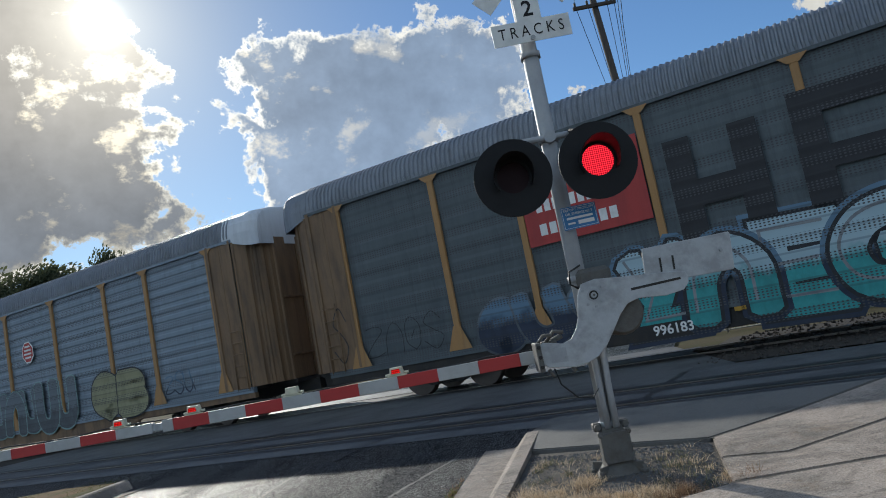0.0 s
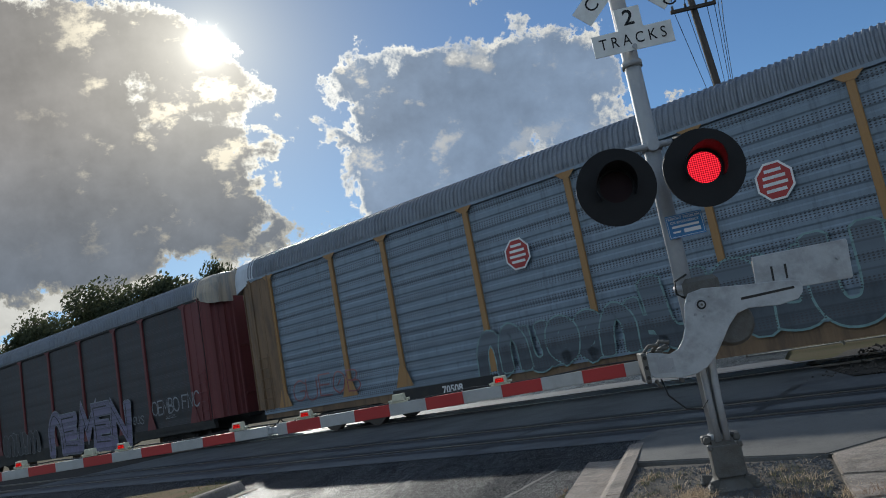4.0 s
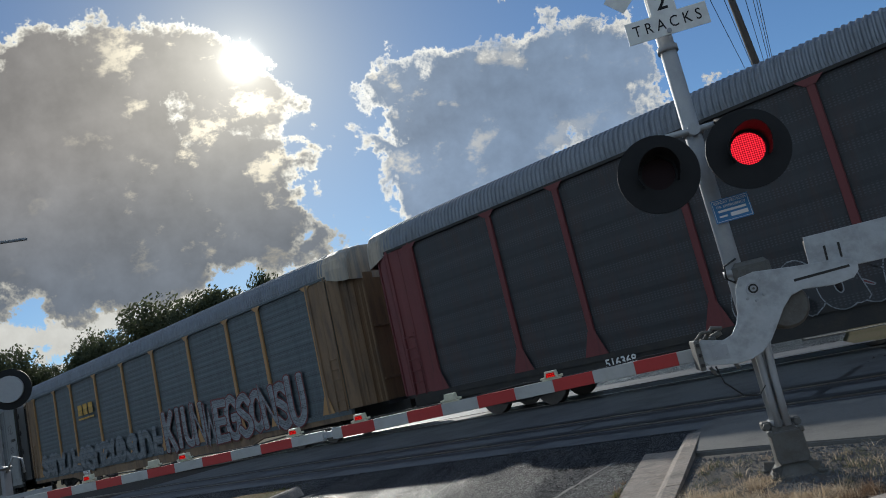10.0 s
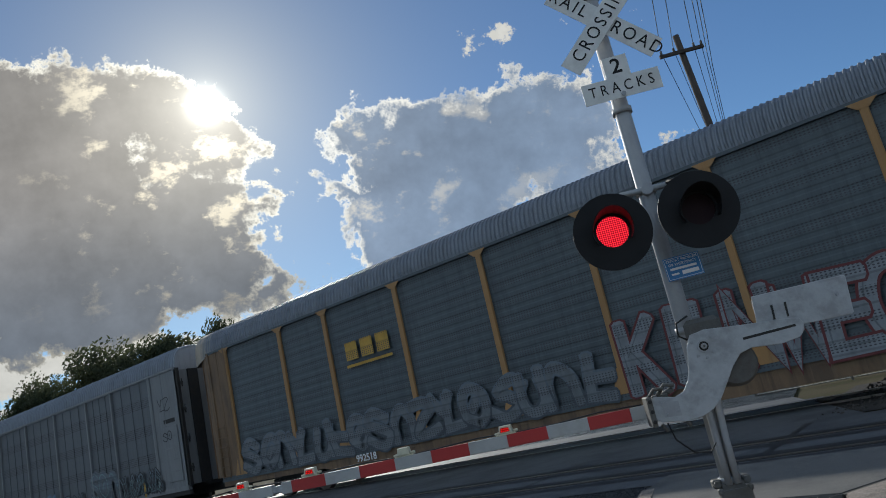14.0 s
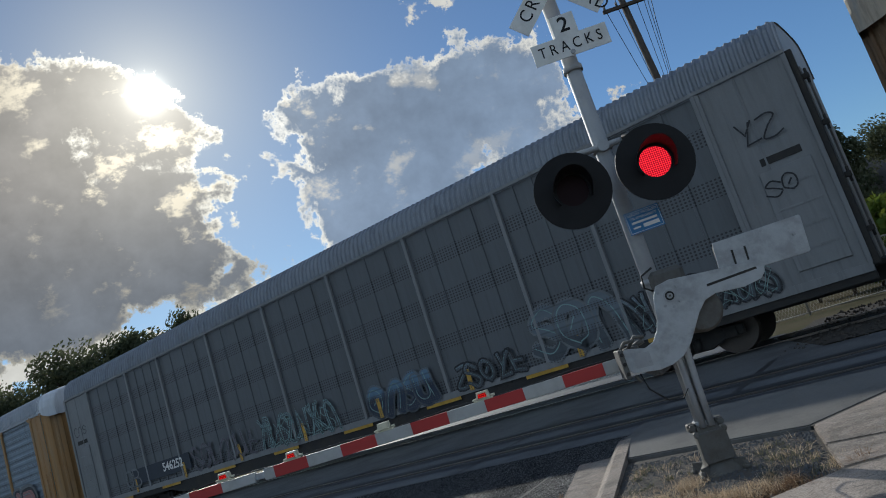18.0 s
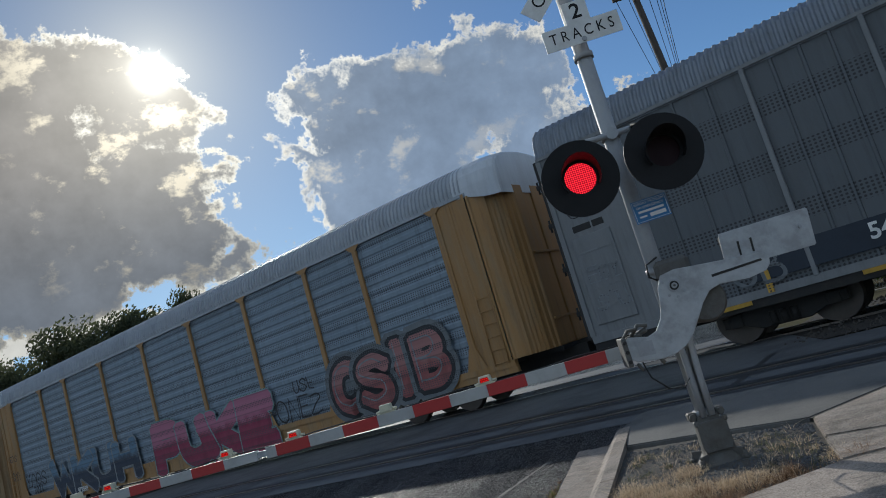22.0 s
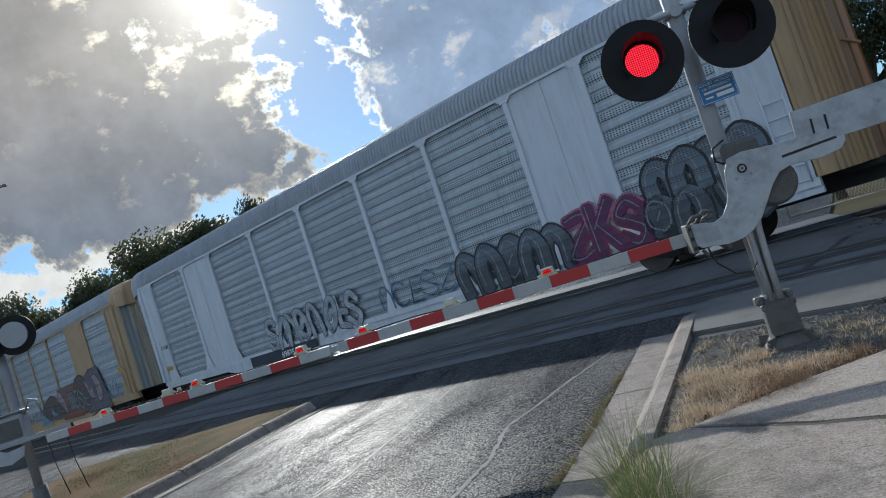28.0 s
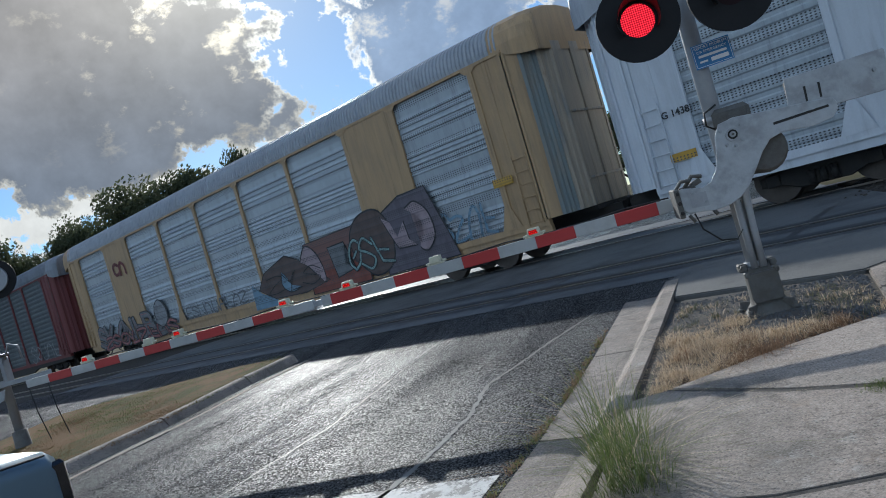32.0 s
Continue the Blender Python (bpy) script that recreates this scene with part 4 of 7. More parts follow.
def lamp_unit(sig, cx, cz, side, y=-0.36):
    bm = bmesh.new()
    disc(bm, (cx, cz), 0.305, y - 0.012, y + 0.010, 36, 0.124)
    back = part("background_disc", bm, M["black"], sig, "round black background disc")
    bm = bmesh.new()
    disc(bm, (cx, cz), 0.165, y + 0.03, y + 0.20, 24)
    disc(bm, (cx, cz), 0.10, y + 0.20, y + 0.25, 20)
    part("housing", bm, M["black"], back)
    bm = bmesh.new()
    disc(bm, (0, 0), 0.130, -0.004, 0.004, 28)
    lens = part("lens", bm, M["ledred"], back, "red LED lens of the flashing light")
    lens.location = (cx, y + 0.026, cz)
    # visor over the lens
    bm = bmesh.new()
    n = 22
    rows = []
    for i in range(n + 1):
        a = radians(-35 + 250 * i / n)
        depth = 0.10 + 0.14 * max(0, math.sin(a))
        rows.append([bm.verts.new((cx + r * math.cos(a), yy, cz + r * math.sin(a))) for r, yy in ((0.150, y - 0.012), (0.158, y - 0.012 - depth), (0.152, y - 0.012 - depth), (0.144, y - 0.012))])
    for a, b in zip(rows, rows[1:]):
        for j in range(3):
            bm.faces.new((a[j], a[j + 1], b[j + 1], b[j]))
    part("visor", bm, M["black"], back)
    # two added leaves, no real part, hide the lit lens so the light flashes
    for s in (1, -1):
        bm = bmesh.new()
        out = [(0.129 * math.cos(radians(a)), s * 0.129 * math.sin(radians(a))) for a in range(0, 181, 15)]
        plate(bm, out, -0.002, 0.002)
        leaf = part("shutter", bm, M["maskleaf"], back)
        leaf.location = (cx, y + 0.016, cz)
        SHUTTERS.append((leaf, side, s, (cx, y + 0.016, cz)))
    bm = bmesh.new()
    tube(bm, [(cx, y + 0.12, cz + 0.16), (cx, y + 0.16, cz + 0.30), (cx * 0.6, y + 0.26, cz + 0.33)], 0.022)
    part("bracket", bm, M["black"], back)


def sign_plate(bm, w, h, m):
    box(bm, -w / 2, w / 2, -0.004, 0.004, -h / 2, h / 2, 0.0, m)


def build_signal():
    zg = 0.195
    sig = empty("crossing_signal", Matrix.Translation((1.10, 6.07, zg)), "galvanised crossing signal mast with crossbuck, flashing lights and lowered gate", "signal")
    Z = lambda z: z - zg
    X = lambda x: x - 1.10
    # cast junction base: flange on four feet, body with a cover on its front, split clamp at the top
    bm = bmesh.new()
    prof = ((0.175, 0.035), (0.165, 0.065), (0.150, 0.085), (0.112, 0.135), (0.106, 0.16), (0.102, 0.385), (0.092, 0.40), (0.085, 0.43))
    n = 24
    rings = []
    for r, z in prof:
        ring = []
        for k in range(n):
            c, d = math.cos(2 * math.pi * k / n), math.sin(2 * math.pi * k / n)
            sq = 1.0 / max(abs(c), abs(d)) ** 0.75
            ring.append(bm.verts.new((r * c * sq, r * d * sq, z)))
        rings.append(ring)
    for a, b in zip(rings, rings[1:]):
        for k in range(n):
            bm.faces.new((a[k], a[(k + 1) % n], b[(k + 1) % n], b[k]))
    bm.faces.new(rings[-1]), bm.faces.new(rings[0][::-1])
    base = part("mast_base", bm, M["cast"], sig, "grey cast steel mast base with bolted feet")
    bm = bmesh.new()
    plate(bm, [(-0.100, 0.155), (-0.116, 0.20), (-0.114, 0.36), (-0.095, 0.39), (0.095, 0.39), (0.114, 0.36), (0.116, 0.20), (0.100, 0.155)], -0.140, -0.108, 0.008)
    part("inspection_cover", bm, M["cast"], base, "rounded cover plate on the base")
    for sx in (-1, 1):
        bm = bmesh.new()
        box(bm, sx * 0.108 - 0.02, sx * 0.108 + 0.02, -0.145, -0.09, 0.36, 0.41, 0.012)
        part("hinge", bm, M["cast"], base)
        for sy in (-1, 1):
            bm = bmesh.new()
            tube(bm, [(sx * 0.165, sy * 0.165, 0.0), (sx * 0.165, sy * 0.165, 0.045), (sx * 0.165, sy * 0.165, 0.065)], 0.07, 14, radii=[0.078, 0.076, 0.05])
            foot = part("foot", bm, M["cast"], base)
            bm = bmesh.new()
            tube(bm, [(sx * 0.165, sy * 0.165, 0.06), (sx * 0.165, sy * 0.165, 0.125)], 0.017, 8)
            tube(bm, [(sx * 0.165, sy * 0.165, 0.062), (sx * 0.165, sy * 0.165, 0.092)], 0.033, 6)
            part("anchor_bolt", bm, M["cast"], foot)
            bm = bmesh.new()
            m = Matrix.Translation((sx * 0.13, sy * 0.13, 0.09)) @ Matrix.Rotation(math.atan2(sy, sx), 4, "Z")
            box(bm, -0.05, 0.05, -0.012, 0.012, -0.05, 0.06, 0.004, m)
            part("rib", bm, M["cast"], foot)
    for sx in (-1, 1):
        bm = bmesh.new()
        box(bm, sx * 0.105 - 0.035, sx * 0.105 + 0.035, -0.05, 0.05, 0.40, 0.465, 0.012)
        ear = part("clamp_ear", bm, M["cast"], base)
        bm = bmesh.new()
        tube(bm, [(sx * 0.11, -0.085, 0.433), (sx * 0.11, 0.085, 0.433)], 0.016, 8)
        tube(bm, [(sx * 0.11, -0.08, 0.433), (sx * 0.11, -0.055, 0.433)], 0.028, 6)
        part("bolt", bm, M["cast"], ear)
    bm = bmesh.new()
    tube(bm, [(0, 0, 0.36), (0, 0, Z(2.4)), (0, 0, Z(4.78))], 0.0675, 20)
    part("pole", bm, M["galv"], sig)
    bm = bmesh.new()
    tube(bm, [(0.0, 0, Z(4.76)), (0, 0, Z(4.80)), (0, 0, Z(4.90)), (0, 0, Z(4.95))], 0.08, 14, radii=[0.085, 0.085, 0.05, 0.02])
    part("pole_cap", bm, M["cast"], sig)
    for z in (0.445, Z(2.97), Z(3.80) - 0.10, Z(1.80)):
        bm = bmesh.new()
        tube(bm, [(0, 0, z - 0.025), (0, 0, z + 0.025)], 0.085, 16)
        part("clamp", bm, M["galv"], sig)
    bm = bmesh.new()
    tube(bm, [(0.035, -0.088, 0.42), (0.04, -0.088, 0.75), (0.055, -0.085, 1.0), (0.12, -0.06, 1.25)], 0.028, 8)
    part("conduit", bm, M["galv"], sig)
    bm = bmesh.new()
    tube(bm, [(-0.03, -0.088, 0.42), (-0.028, -0.092, 0.72), (-0.025, -0.092, 1.0), (0.0, -0.09, 1.3)], 0.026, 8)
    part("conduit", bm, M["galv"], sig)
    bm = bmesh.new()
    tube(bm, [(X(0.711), -0.08, Z(2.97)), (X(1.381), -0.08, Z(2.97))], 0.026, 10)
    tube(bm, [(0.0, -0.02, Z(2.97)), (0.0, -0.12, Z(2.97))], 0.05, 10)
    part("crossarm", bm, M["galv"], sig)
    lamp_unit(sig, X(0.711), Z(2.642), "L")
    lamp_unit(sig, X(1.381), Z(2.654), "R")

    # crossbuck and number-of-tracks sign
    cx, cz, y = 0.03, Z(4.49), -0.13
    for ang, words, yy in ((-45, ("RAIL", "ROAD"), y), (45, ("CROSSING",), y - 0.012)):
        rot = Matrix.Translation((cx, yy, cz)) @ Matrix.Rotation(radians(-ang), 4, "Y")
        bm = bmesh.new()
        sign_plate(bm, 1.04, 0.185, rot)
        blade = part("crossbuck_blade", bm, M["signwhite"], sig, "white crossbuck blade with black lettering")
        for w, dx in zip(words, (-0.33, 0.33) if len(words) == 2 else (0.0,)):
            text_mesh("lettering", w, 0.160, M["black"], blade, rot @ Matrix.Translation((dx, -0.006, 0)) @ FACE @ Matrix.Diagonal((0.9, 1, 1, 1)), extrude=0.001, bold=0.0, spacing=1.3)
    bm = bmesh.new()
    plate(bm, [(-0.325, -0.093), (0.325, -0.093), (0.325, 0.093), (0.103, 0.093), (0.103, 0.28), (-0.103, 0.28), (-0.103, 0.093), (-0.325, 0.093)], -0.004, 0.004)
    m = Matrix.Translation((0.03, y - 0.01, Z(3.865)))
    bmesh.ops.transform(bm, matrix=m, verts=bm.verts)
    tr = part("tracks_sign", bm, M["signwhite"], sig, "white sign that gives the number of tracks")
    text_mesh("lettering", "TRACKS", 0.135, M["black"], tr, m @ Matrix.Translation((0, -0.006, 0.0)) @ FACE @ Matrix.Diagonal((0.80, 1, 1, 1)), extrude=0.001, bold=0.0, spacing=1.55)
    text_mesh("lettering", "2", 0.185, M["black"], tr, m @ Matrix.Translation((0, -0.006, 0.185)) @ FACE, extrude=0.001, bold=0.003)
    bm = bmesh.new()
    disc(bm, (0.03, Z(3.80)), 0.02, y - 0.03, y, 10)
    part("bolt", bm, M["galv"], tr)

    # blue notice with plain bars for its writing
    bm = bmesh.new()
    rot = Matrix.Translation((X(1.20), -0.10, Z(2.285))) @ Matrix.Rotation(radians(-1.5), 4, "Y")
    box(bm, -0.142, 0.142, -0.003, 0.003, -0.092, 0.092, 0.0, rot)
    notice = part("blue_notice", bm, M["blue"], sig, "small blue emergency notice with white lines of writing")
    for words, z in (("REPORT PROBLEM", 0.062), ("OR EMERGENCY", 0.030)):
        text_mesh("lettering", words, 0.029, M["signwhite"], notice, rot @ Matrix.Translation((0, -0.005, z)) @ FACE, extrude=0.0008, spacing=1.05)
    for dx, w, z, h in ((0.0, 0.21, -0.004, 0.018), (-0.075, 0.06, -0.045, 0.014), (0.045, 0.13, -0.045, 0.030)):
        bm = bmesh.new()
        box(bm, dx - w / 2, dx + w / 2, -0.0055, -0.003, z - h / 2, z + h / 2, 0.0, rot)
        part("writing_bar", bm, M["signwhite"], notice)
    for x0, x1, z0, z1 in ((-0.134, 0.134, 0.081, 0.084), (-0.134, 0.134, -0.084, -0.081), (-0.135, -0.132, -0.0805, 0.0805), (0.132, 0.135, -0.0805, 0.0805)):
        bm = bmesh.new()
        box(bm, x0, x1, -0.0045, -0.003, z0, z1, 0.0, rot)
        part("border", bm, M["signwhite"], notice)

    # gate mechanism, arm plates and counterweight
    bm = bmesh.new()
    tube(bm, [(0.25, -0.18, Z(1.47)), (0.25, -0.14, Z(1.47)), (0.25, 0.20, Z(1.47)), (0.25, 0.24, Z(1.47))], 0.24, 20, radii=[0.15, 0.175, 0.175, 0.14])
    part("drum", bm, M["cast"], sig, "grey cast drum of the gate mechanism")
    bm = bmesh.new()
    box(bm, -0.03, 0.25, -0.12, 0.20, Z(1.70), Z(1.865), 0.035)
    part("gate_mechanism", bm, M["cast"], sig, "grey gate mechanism housing on the mast")
    outline = [(-0.03, 1.745), (0.08, 1.765), (0.36, 1.735), (0.72, 1.705), (0.775, 1.69), (0.795, 1.65), (0.785, 1.60), (0.74, 1.555), (0.60, 1.535), (0.38, 1.555), (0.29, 1.53), (0.215, 1.455), (0.15, 1.36), (0.07, 1.25), (-0.01, 1.18), (-0.10, 1.145), (-0.20, 1.135), (-0.40, 1.165), (-0.44, 1.20), (-0.44, 1.345), (-0.41, 1.36), (-0.26, 1.325), (-0.19, 1.35), (-0.135, 1.42), (-0.105, 1.50), (-0.075, 1.66)]
    bm = bmesh.new()
    plate(bm, [(x, Z(z)) for x, z in outline], -0.243, -0.227, 0.004)
    arm_plate = part("arm_plate", bm, M["alu"], sig, "weathered aluminium gate arm plate")
    bm = bmesh.new()
    disc(bm, (0.048, Z(1.644)), 0.050, -0.254, -0.242, 20, 0.036)
    disc(bm, (0.048, Z(1.644)), 0.022, -0.262, -0.242, 12)
    boss = part("pivot_boss", bm, M["galv"], arm_plate, "ringed pivot boss")
    bm = bmesh.new()
    disc(bm, (0.048, Z(1.644)), 0.036, -0.246, -0.2425, 20, 0.022)
    part("groove", bm, M["under"], boss)
    bm = bmesh.new()
    disc(bm, (0.048, Z(1.644)), 0.010, -0.268, -0.262, 6)
    part("bolt", bm, M["cast"], boss)
    for bx, bz in ((-0.03, 1.69), (0.12, 1.70), (-0.01, 1.58), (0.11, 1.585), (0.05, 1.555), (-0.34, 1.30), (-0.34, 1.21), (-0.26, 1.22)):
        bm = bmesh.new()
        disc(bm, (bx, Z(bz)), 0.012, -0.256, -0.242, 6)
        part("bolt", bm, M["galv"], arm_plate)
    bm = bmesh.new()
    plate(bm, [(0.34, Z(1.642)), (0.73, Z(1.655)), (0.735, Z(1.637)), (0.34, Z(1.622))], -0.2455, -0.2425)
    part("slot", bm, M["under"], arm_plate)
    bm = bmesh.new()
    plate(bm, [(0.495, Z(1.925)), (1.18, Z(1.93)), (1.19, Z(1.915)), (1.165, Z(1.645)), (1.15, Z(1.635)), (0.78, Z(1.64)), (0.60, Z(1.66)), (0.47, Z(1.66))], -0.224, -0.208, 0.004)
    w = part("counterweight", bm, M["alu"], sig, "aluminium counterweight plate with adjusting slots")
    for sx in (0.60, 0.70):
        bm = bmesh.new()
        plate(bm, [(sx, Z(1.72)), (sx + 0.014, Z(1.72)), (sx + 0.022, Z(1.83)), (sx + 0.006, Z(1.83))], -0.2275, -0.2245)
        part("slot", bm, M["under"], w)
    bm = bmesh.new()
    disc(bm, (1.09, Z(1.80)), 0.014, -0.236, -0.224, 6)
    part("bolt", bm, M["galv"], w)
    bm = bmesh.new()
    box(bm, 0.50, 1.15, -0.206, -0.14, Z(1.66), Z(1.90), 0.006)
    part("counterweight_block", bm, M["cast"], sig)
    # hinge clamp and loose cable
    bm = bmesh.new()
    box(bm, -0.475, -0.435, -0.285, 0.02, Z(1.14), Z(1.365), 0.006)
    box(bm, -0.42, -0.30, -0.20, -0.05, Z(1.33), Z(1.365), 0.006)
    clamp = part("arm_clamp", bm, M["cast"], sig, "dark steel clamp that holds the arm")
    for z in (1.18, 1.255, 1.33):
        bm = bmesh.new()
        disc(bm, (-0.455, Z(z)), 0.016, -0.305, -0.284, 6)
        part("bolt", bm, M["under"], clamp)
    for path, r in (([(-0.45, -0.24, Z(1.36)), (-0.40, -0.24, Z(1.41)), (-0.33, -0.24, Z(1.405))], 0.014), ([(-0.38, -0.20, Z(1.36)), (-0.31, -0.21, Z(1.43)), (-0.24, -0.20, Z(1.41))], 0.016), ([(-0.33, -0.16, Z(1.36)), (-0.25, -0.18, Z(1.385))], 0.022), ([(-0.40, -0.22, Z(1.15)), (-0.37, -0.22, Z(1.09))], 0.014), ([(-0.22, -0.22, Z(1.14)), (-0.20, -0.22, Z(1.10))], 0.016)):
        bm = bmesh.new()
        tube(bm, path, r, 7)
        part("shear_bolt", bm, M["cast"], clamp)
    bm = bmesh.new()
    plate(bm, [(-0.37, Z(1.195)), (-0.245, Z(1.185)), (-0.245, Z(1.295)), (-0.37, Z(1.305))], -0.246, -0.2425)
    part("maker_plate", bm, M["galv"], arm_plate, "small worn maker's plate")
    bm = bmesh.new()
    tube(bm, [(-0.36, -0.22, Z(1.15)), (-0.33, -0.21, Z(1.02)), (-0.22, -0.18, Z(0.90)), (-0.10, -0.14, Z(0.875)), (-0.02, -0.10, Z(0.95)), (0.0, -0.08, Z(1.15))], 0.007, 6)
    part("cable", bm, M["cable"], sig, "loose black cable hanging below the gate")
    bm = bmesh.new()
    tube(bm, [(-0.03, -0.10, Z(1.72)), (-0.09, -0.12, Z(1.76)), (-0.08, -0.1, Z(1.86)), (0.02, -0.09, Z(1.90))], 0.009, 6)
    part("cable", bm, M["cable"], sig)
    return sig


def arm_lamp(arm, s, on):
    """A yellow lamp case on the arm, at s metres from the hinge."""
    bm = bmesh.new()
    box(bm, s - 0.085, s + 0.085, -0.03, 0.03, 0.05, 0.062, 0.004)
    plate(bm, [(s - 0.06, 0.062), (s + 0.06, 0.062), (s + 0.048, 0.128), (s - 0.048, 0.128)], -0.035, 0.035, 0.006)
    tube(bm, [(s + 0.06, 0, 0.075), (s + 0.10, 0, 0.075)], 0.012, 6)
    tube(bm, [(s - 0.06, 0, 0.075), (s - 0.10, 0, 0.068)], 0.012, 6)
    case = part("lamp", bm, M["yellowcase"], arm, "small yellow lamp case on top of the arm")
    for yy in (-0.0375, 0.0375):
        bm = bmesh.new()
        plate(bm, [(s - 0.040, 0.076), (s + 0.040, 0.076), (s + 0.034, 0.112), (s - 0.034, 0.112)], yy - 0.001, yy + 0.001)
        part("lamp_lens", bm, M["lampred"] if on else M["yellowcase"], case)


def build_arm():
    ang = math.atan2(0.166, -0.986)
    m = Matrix.Translation((0.72, 6.16, 1.25)) @ Matrix.Rotation(ang + math.pi, 4, "Z")
    arm = empty("gate_arm", m, "lowered red and white striped crossing gate arm with small lamps", "gate arm")
    # local x runs back towards the mast; the arm lies along -x
    edges = [-0.10, 0.20] + [0.20 + 0.346 * i for i in range(1, 10)] + [3.42]
    rest = [3.52 + 0.36 * i for i in range(0, 12)]
    for lst, h in ((edges, 0.052), (rest, 0.046)):
        for i, (a, b) in enumerate(zip(lst, lst[1:])):
            bm = bmesh.new()
            box(bm, -b, -a, -0.028, 0.028, -h, h, 0.003)
            part("stripe", bm, M["armred"] if i % 2 else M["armwhite"], arm)
    bm = bmesh.new()
    box(bm, -3.60, -3.30, -0.018, 0.018, -0.03, 0.03, 0.003)
    part("splice", bm, M["alu"], arm)
    bm = bmesh.new()
    pts = [(-0.1 - 0.35 * i, 0.0, 0.060 + 0.012 * math.sin(i * 1.9)) for i in range(19)]
    tube(bm, pts, 0.007, 6)
    part("lamp_cable", bm, M["cable"], arm)
    for s, on in ((1.24, True), (2.18, False), (3.11, True), (3.84, True), (5.19, True), (5.60, False), (6.51, True)):
        arm_lamp(arm, -s, on)
    bm = bmesh.new()
    box(bm, -0.06, 0.12, -0.04, 0.04, -0.07, 0.07, 0.008)
    part("bracket", bm, M["galv"], arm)
    for bx in (-0.02, 0.06):
        for bz in (-0.04, 0.04):
            bm = bmesh.new()
            disc(bm, (bx, bz), 0.012, -0.052, -0.038, 6)
            part("bolt", bm, M["galv"], arm)


def build_far_signal():
    """The signal on the median: mast, two pairs of lamps and a gate whose arm points away."""
    bx, by = -9.15, 9.75
    zg = level(bx, by) + 0.12
    sig = empty("crossing_signal", Matrix.Translation((bx, by, zg)) @ Matrix.Rotation(radians(25), 4, "Z"), "galvanised signal mast with round lamps on the median", "signal")
    bm = bmesh.new()
    tube(bm, [(0, 0, 0.3), (0, 0, 4.3)], 0.0675, 14)
    part("pole", bm, M["galv"], sig)
    bm = bmesh.new()
    box(bm, -0.19, 0.19, -0.19, 0.19, 0.0, 0.04, 0.01)
    tube(bm, [(0, 0, 0.03), (0, 0, 0.12), (0, 0, 0.40)], 0.12, 14, radii=[0.16, 0.12, 0.11])
    part("mast_base", bm, M["cast"], sig)
    bm = bmesh.new()
    tube(bm, [(-0.35, -0.08, 2.98), (0.42, -0.08, 2.98)], 0.024, 8)
    part("crossarm", bm, M["galv"], sig)
    for cx, y in ((-0.05, -0.30), (0.36, -0.30), (-0.42, -0.34)):
        bm = bmesh.new()
        disc(bm, (cx, 2.70), 0.305, y - 0.012, y + 0.012, 26)
        d = part("background_disc", bm, M["black"], sig)
        bm = bmesh.new()
        disc(bm, (cx, 2.70), 0.20, y - 0.06, y - 0.012, 22)
        part("housing_door", bm, M["galv"], d, "grey round lamp housing")
        bm = bmesh.new()
        tube(bm, [(cx, y, 2.86), (cx, -0.1, 2.98)], 0.018, 6)
        part("bracket", bm, M["galv"], d)
    bm = bmesh.new()
    box(bm, -0.34, 0.10, -0.20, 0.16, 1.12, 1.56, 0.03)
    mech = part("gate_mechanism", bm, M["galv"], sig, "grey gate mechanism housing")
    bm = bmesh.new()
    box(bm, -0.36, 0.12, -0.22, 0.18, 1.565, 1.60, 0.01)
    part("lid", bm, M["galv"], mech)
    bm = bmesh.new()
    box(bm, -0.30, 0.06, -0.215, -0.203, 1.20, 1.48, 0.005)
    part("door", bm, M["cast"], mech)
    bm = bmesh.new()
    plate(bm, [(-0.78, 1.44), (-0.74, 1.08), (-0.52, 0.90), (-0.18, 0.84), (0.02, 0.92), (0.06, 1.06), (-0.20, 1.04), (-0.36, 1.12), (-0.42, 1.30), (-0.52, 1.47)], -0.27, -0.25, 0.005)
    arm_plate = part("arm_plate", bm, M["alu"], sig)
    for bx, bz in ((-0.66, 1.36), (-0.58, 1.30), (-0.66, 1.24), (-0.58, 1.40)):
        bm = bmesh.new()
        disc(bm, (bx, bz), 0.018, -0.285, -0.271, 6)
        part("bolt", bm, M["cast"], arm_plate)
    bm = bmesh.new()
    box(bm, -0.55, 0.75, -0.30, -0.285, 1.10, 1.17, 0.004)
    part("arm_rest", bm, M["galv"], sig)
    bm = bmesh.new()
    tube(bm, [(0.12, -0.1, 1.5), (0.22, -0.1, 1.72), (0.34, -0.1, 1.66), (0.36, -0.1, 1.45)], 0.018, 8)
    part("conduit", bm, M["galv"], sig)
    bm = bmesh.new()
    box(bm, -0.36, -0.08, -0.085, -0.08, 2.05, 2.28)
    part("blue_notice", bm, M["blue"], sig)
    for dx in (0.35, 0.62):
        bm = bmesh.new()
        tube(bm, [(dx, -0.2, 1.12), (dx + 0.03, -0.2, 0.6), (dx + 0.12, -0.2, 0.02)], 0.008, 5)
        part("cable", bm, M["cable"], sig)


build_signal()
build_arm()
build_far_signal()


# ---- train ----
SIDE_Y = 1.55
POSTS = (-12.0, -9.2, -7.15, -4.3, -1.43, 1.43, 4.3, 7.15, 9.2, 12.0)
ONSIDE = Matrix(((-1, 0, 0, 0), (0, 0, 1, 0), (0, 1, 0, 0), (0, 0, 0, 1)))  # writing on the near side
CACHE = {}


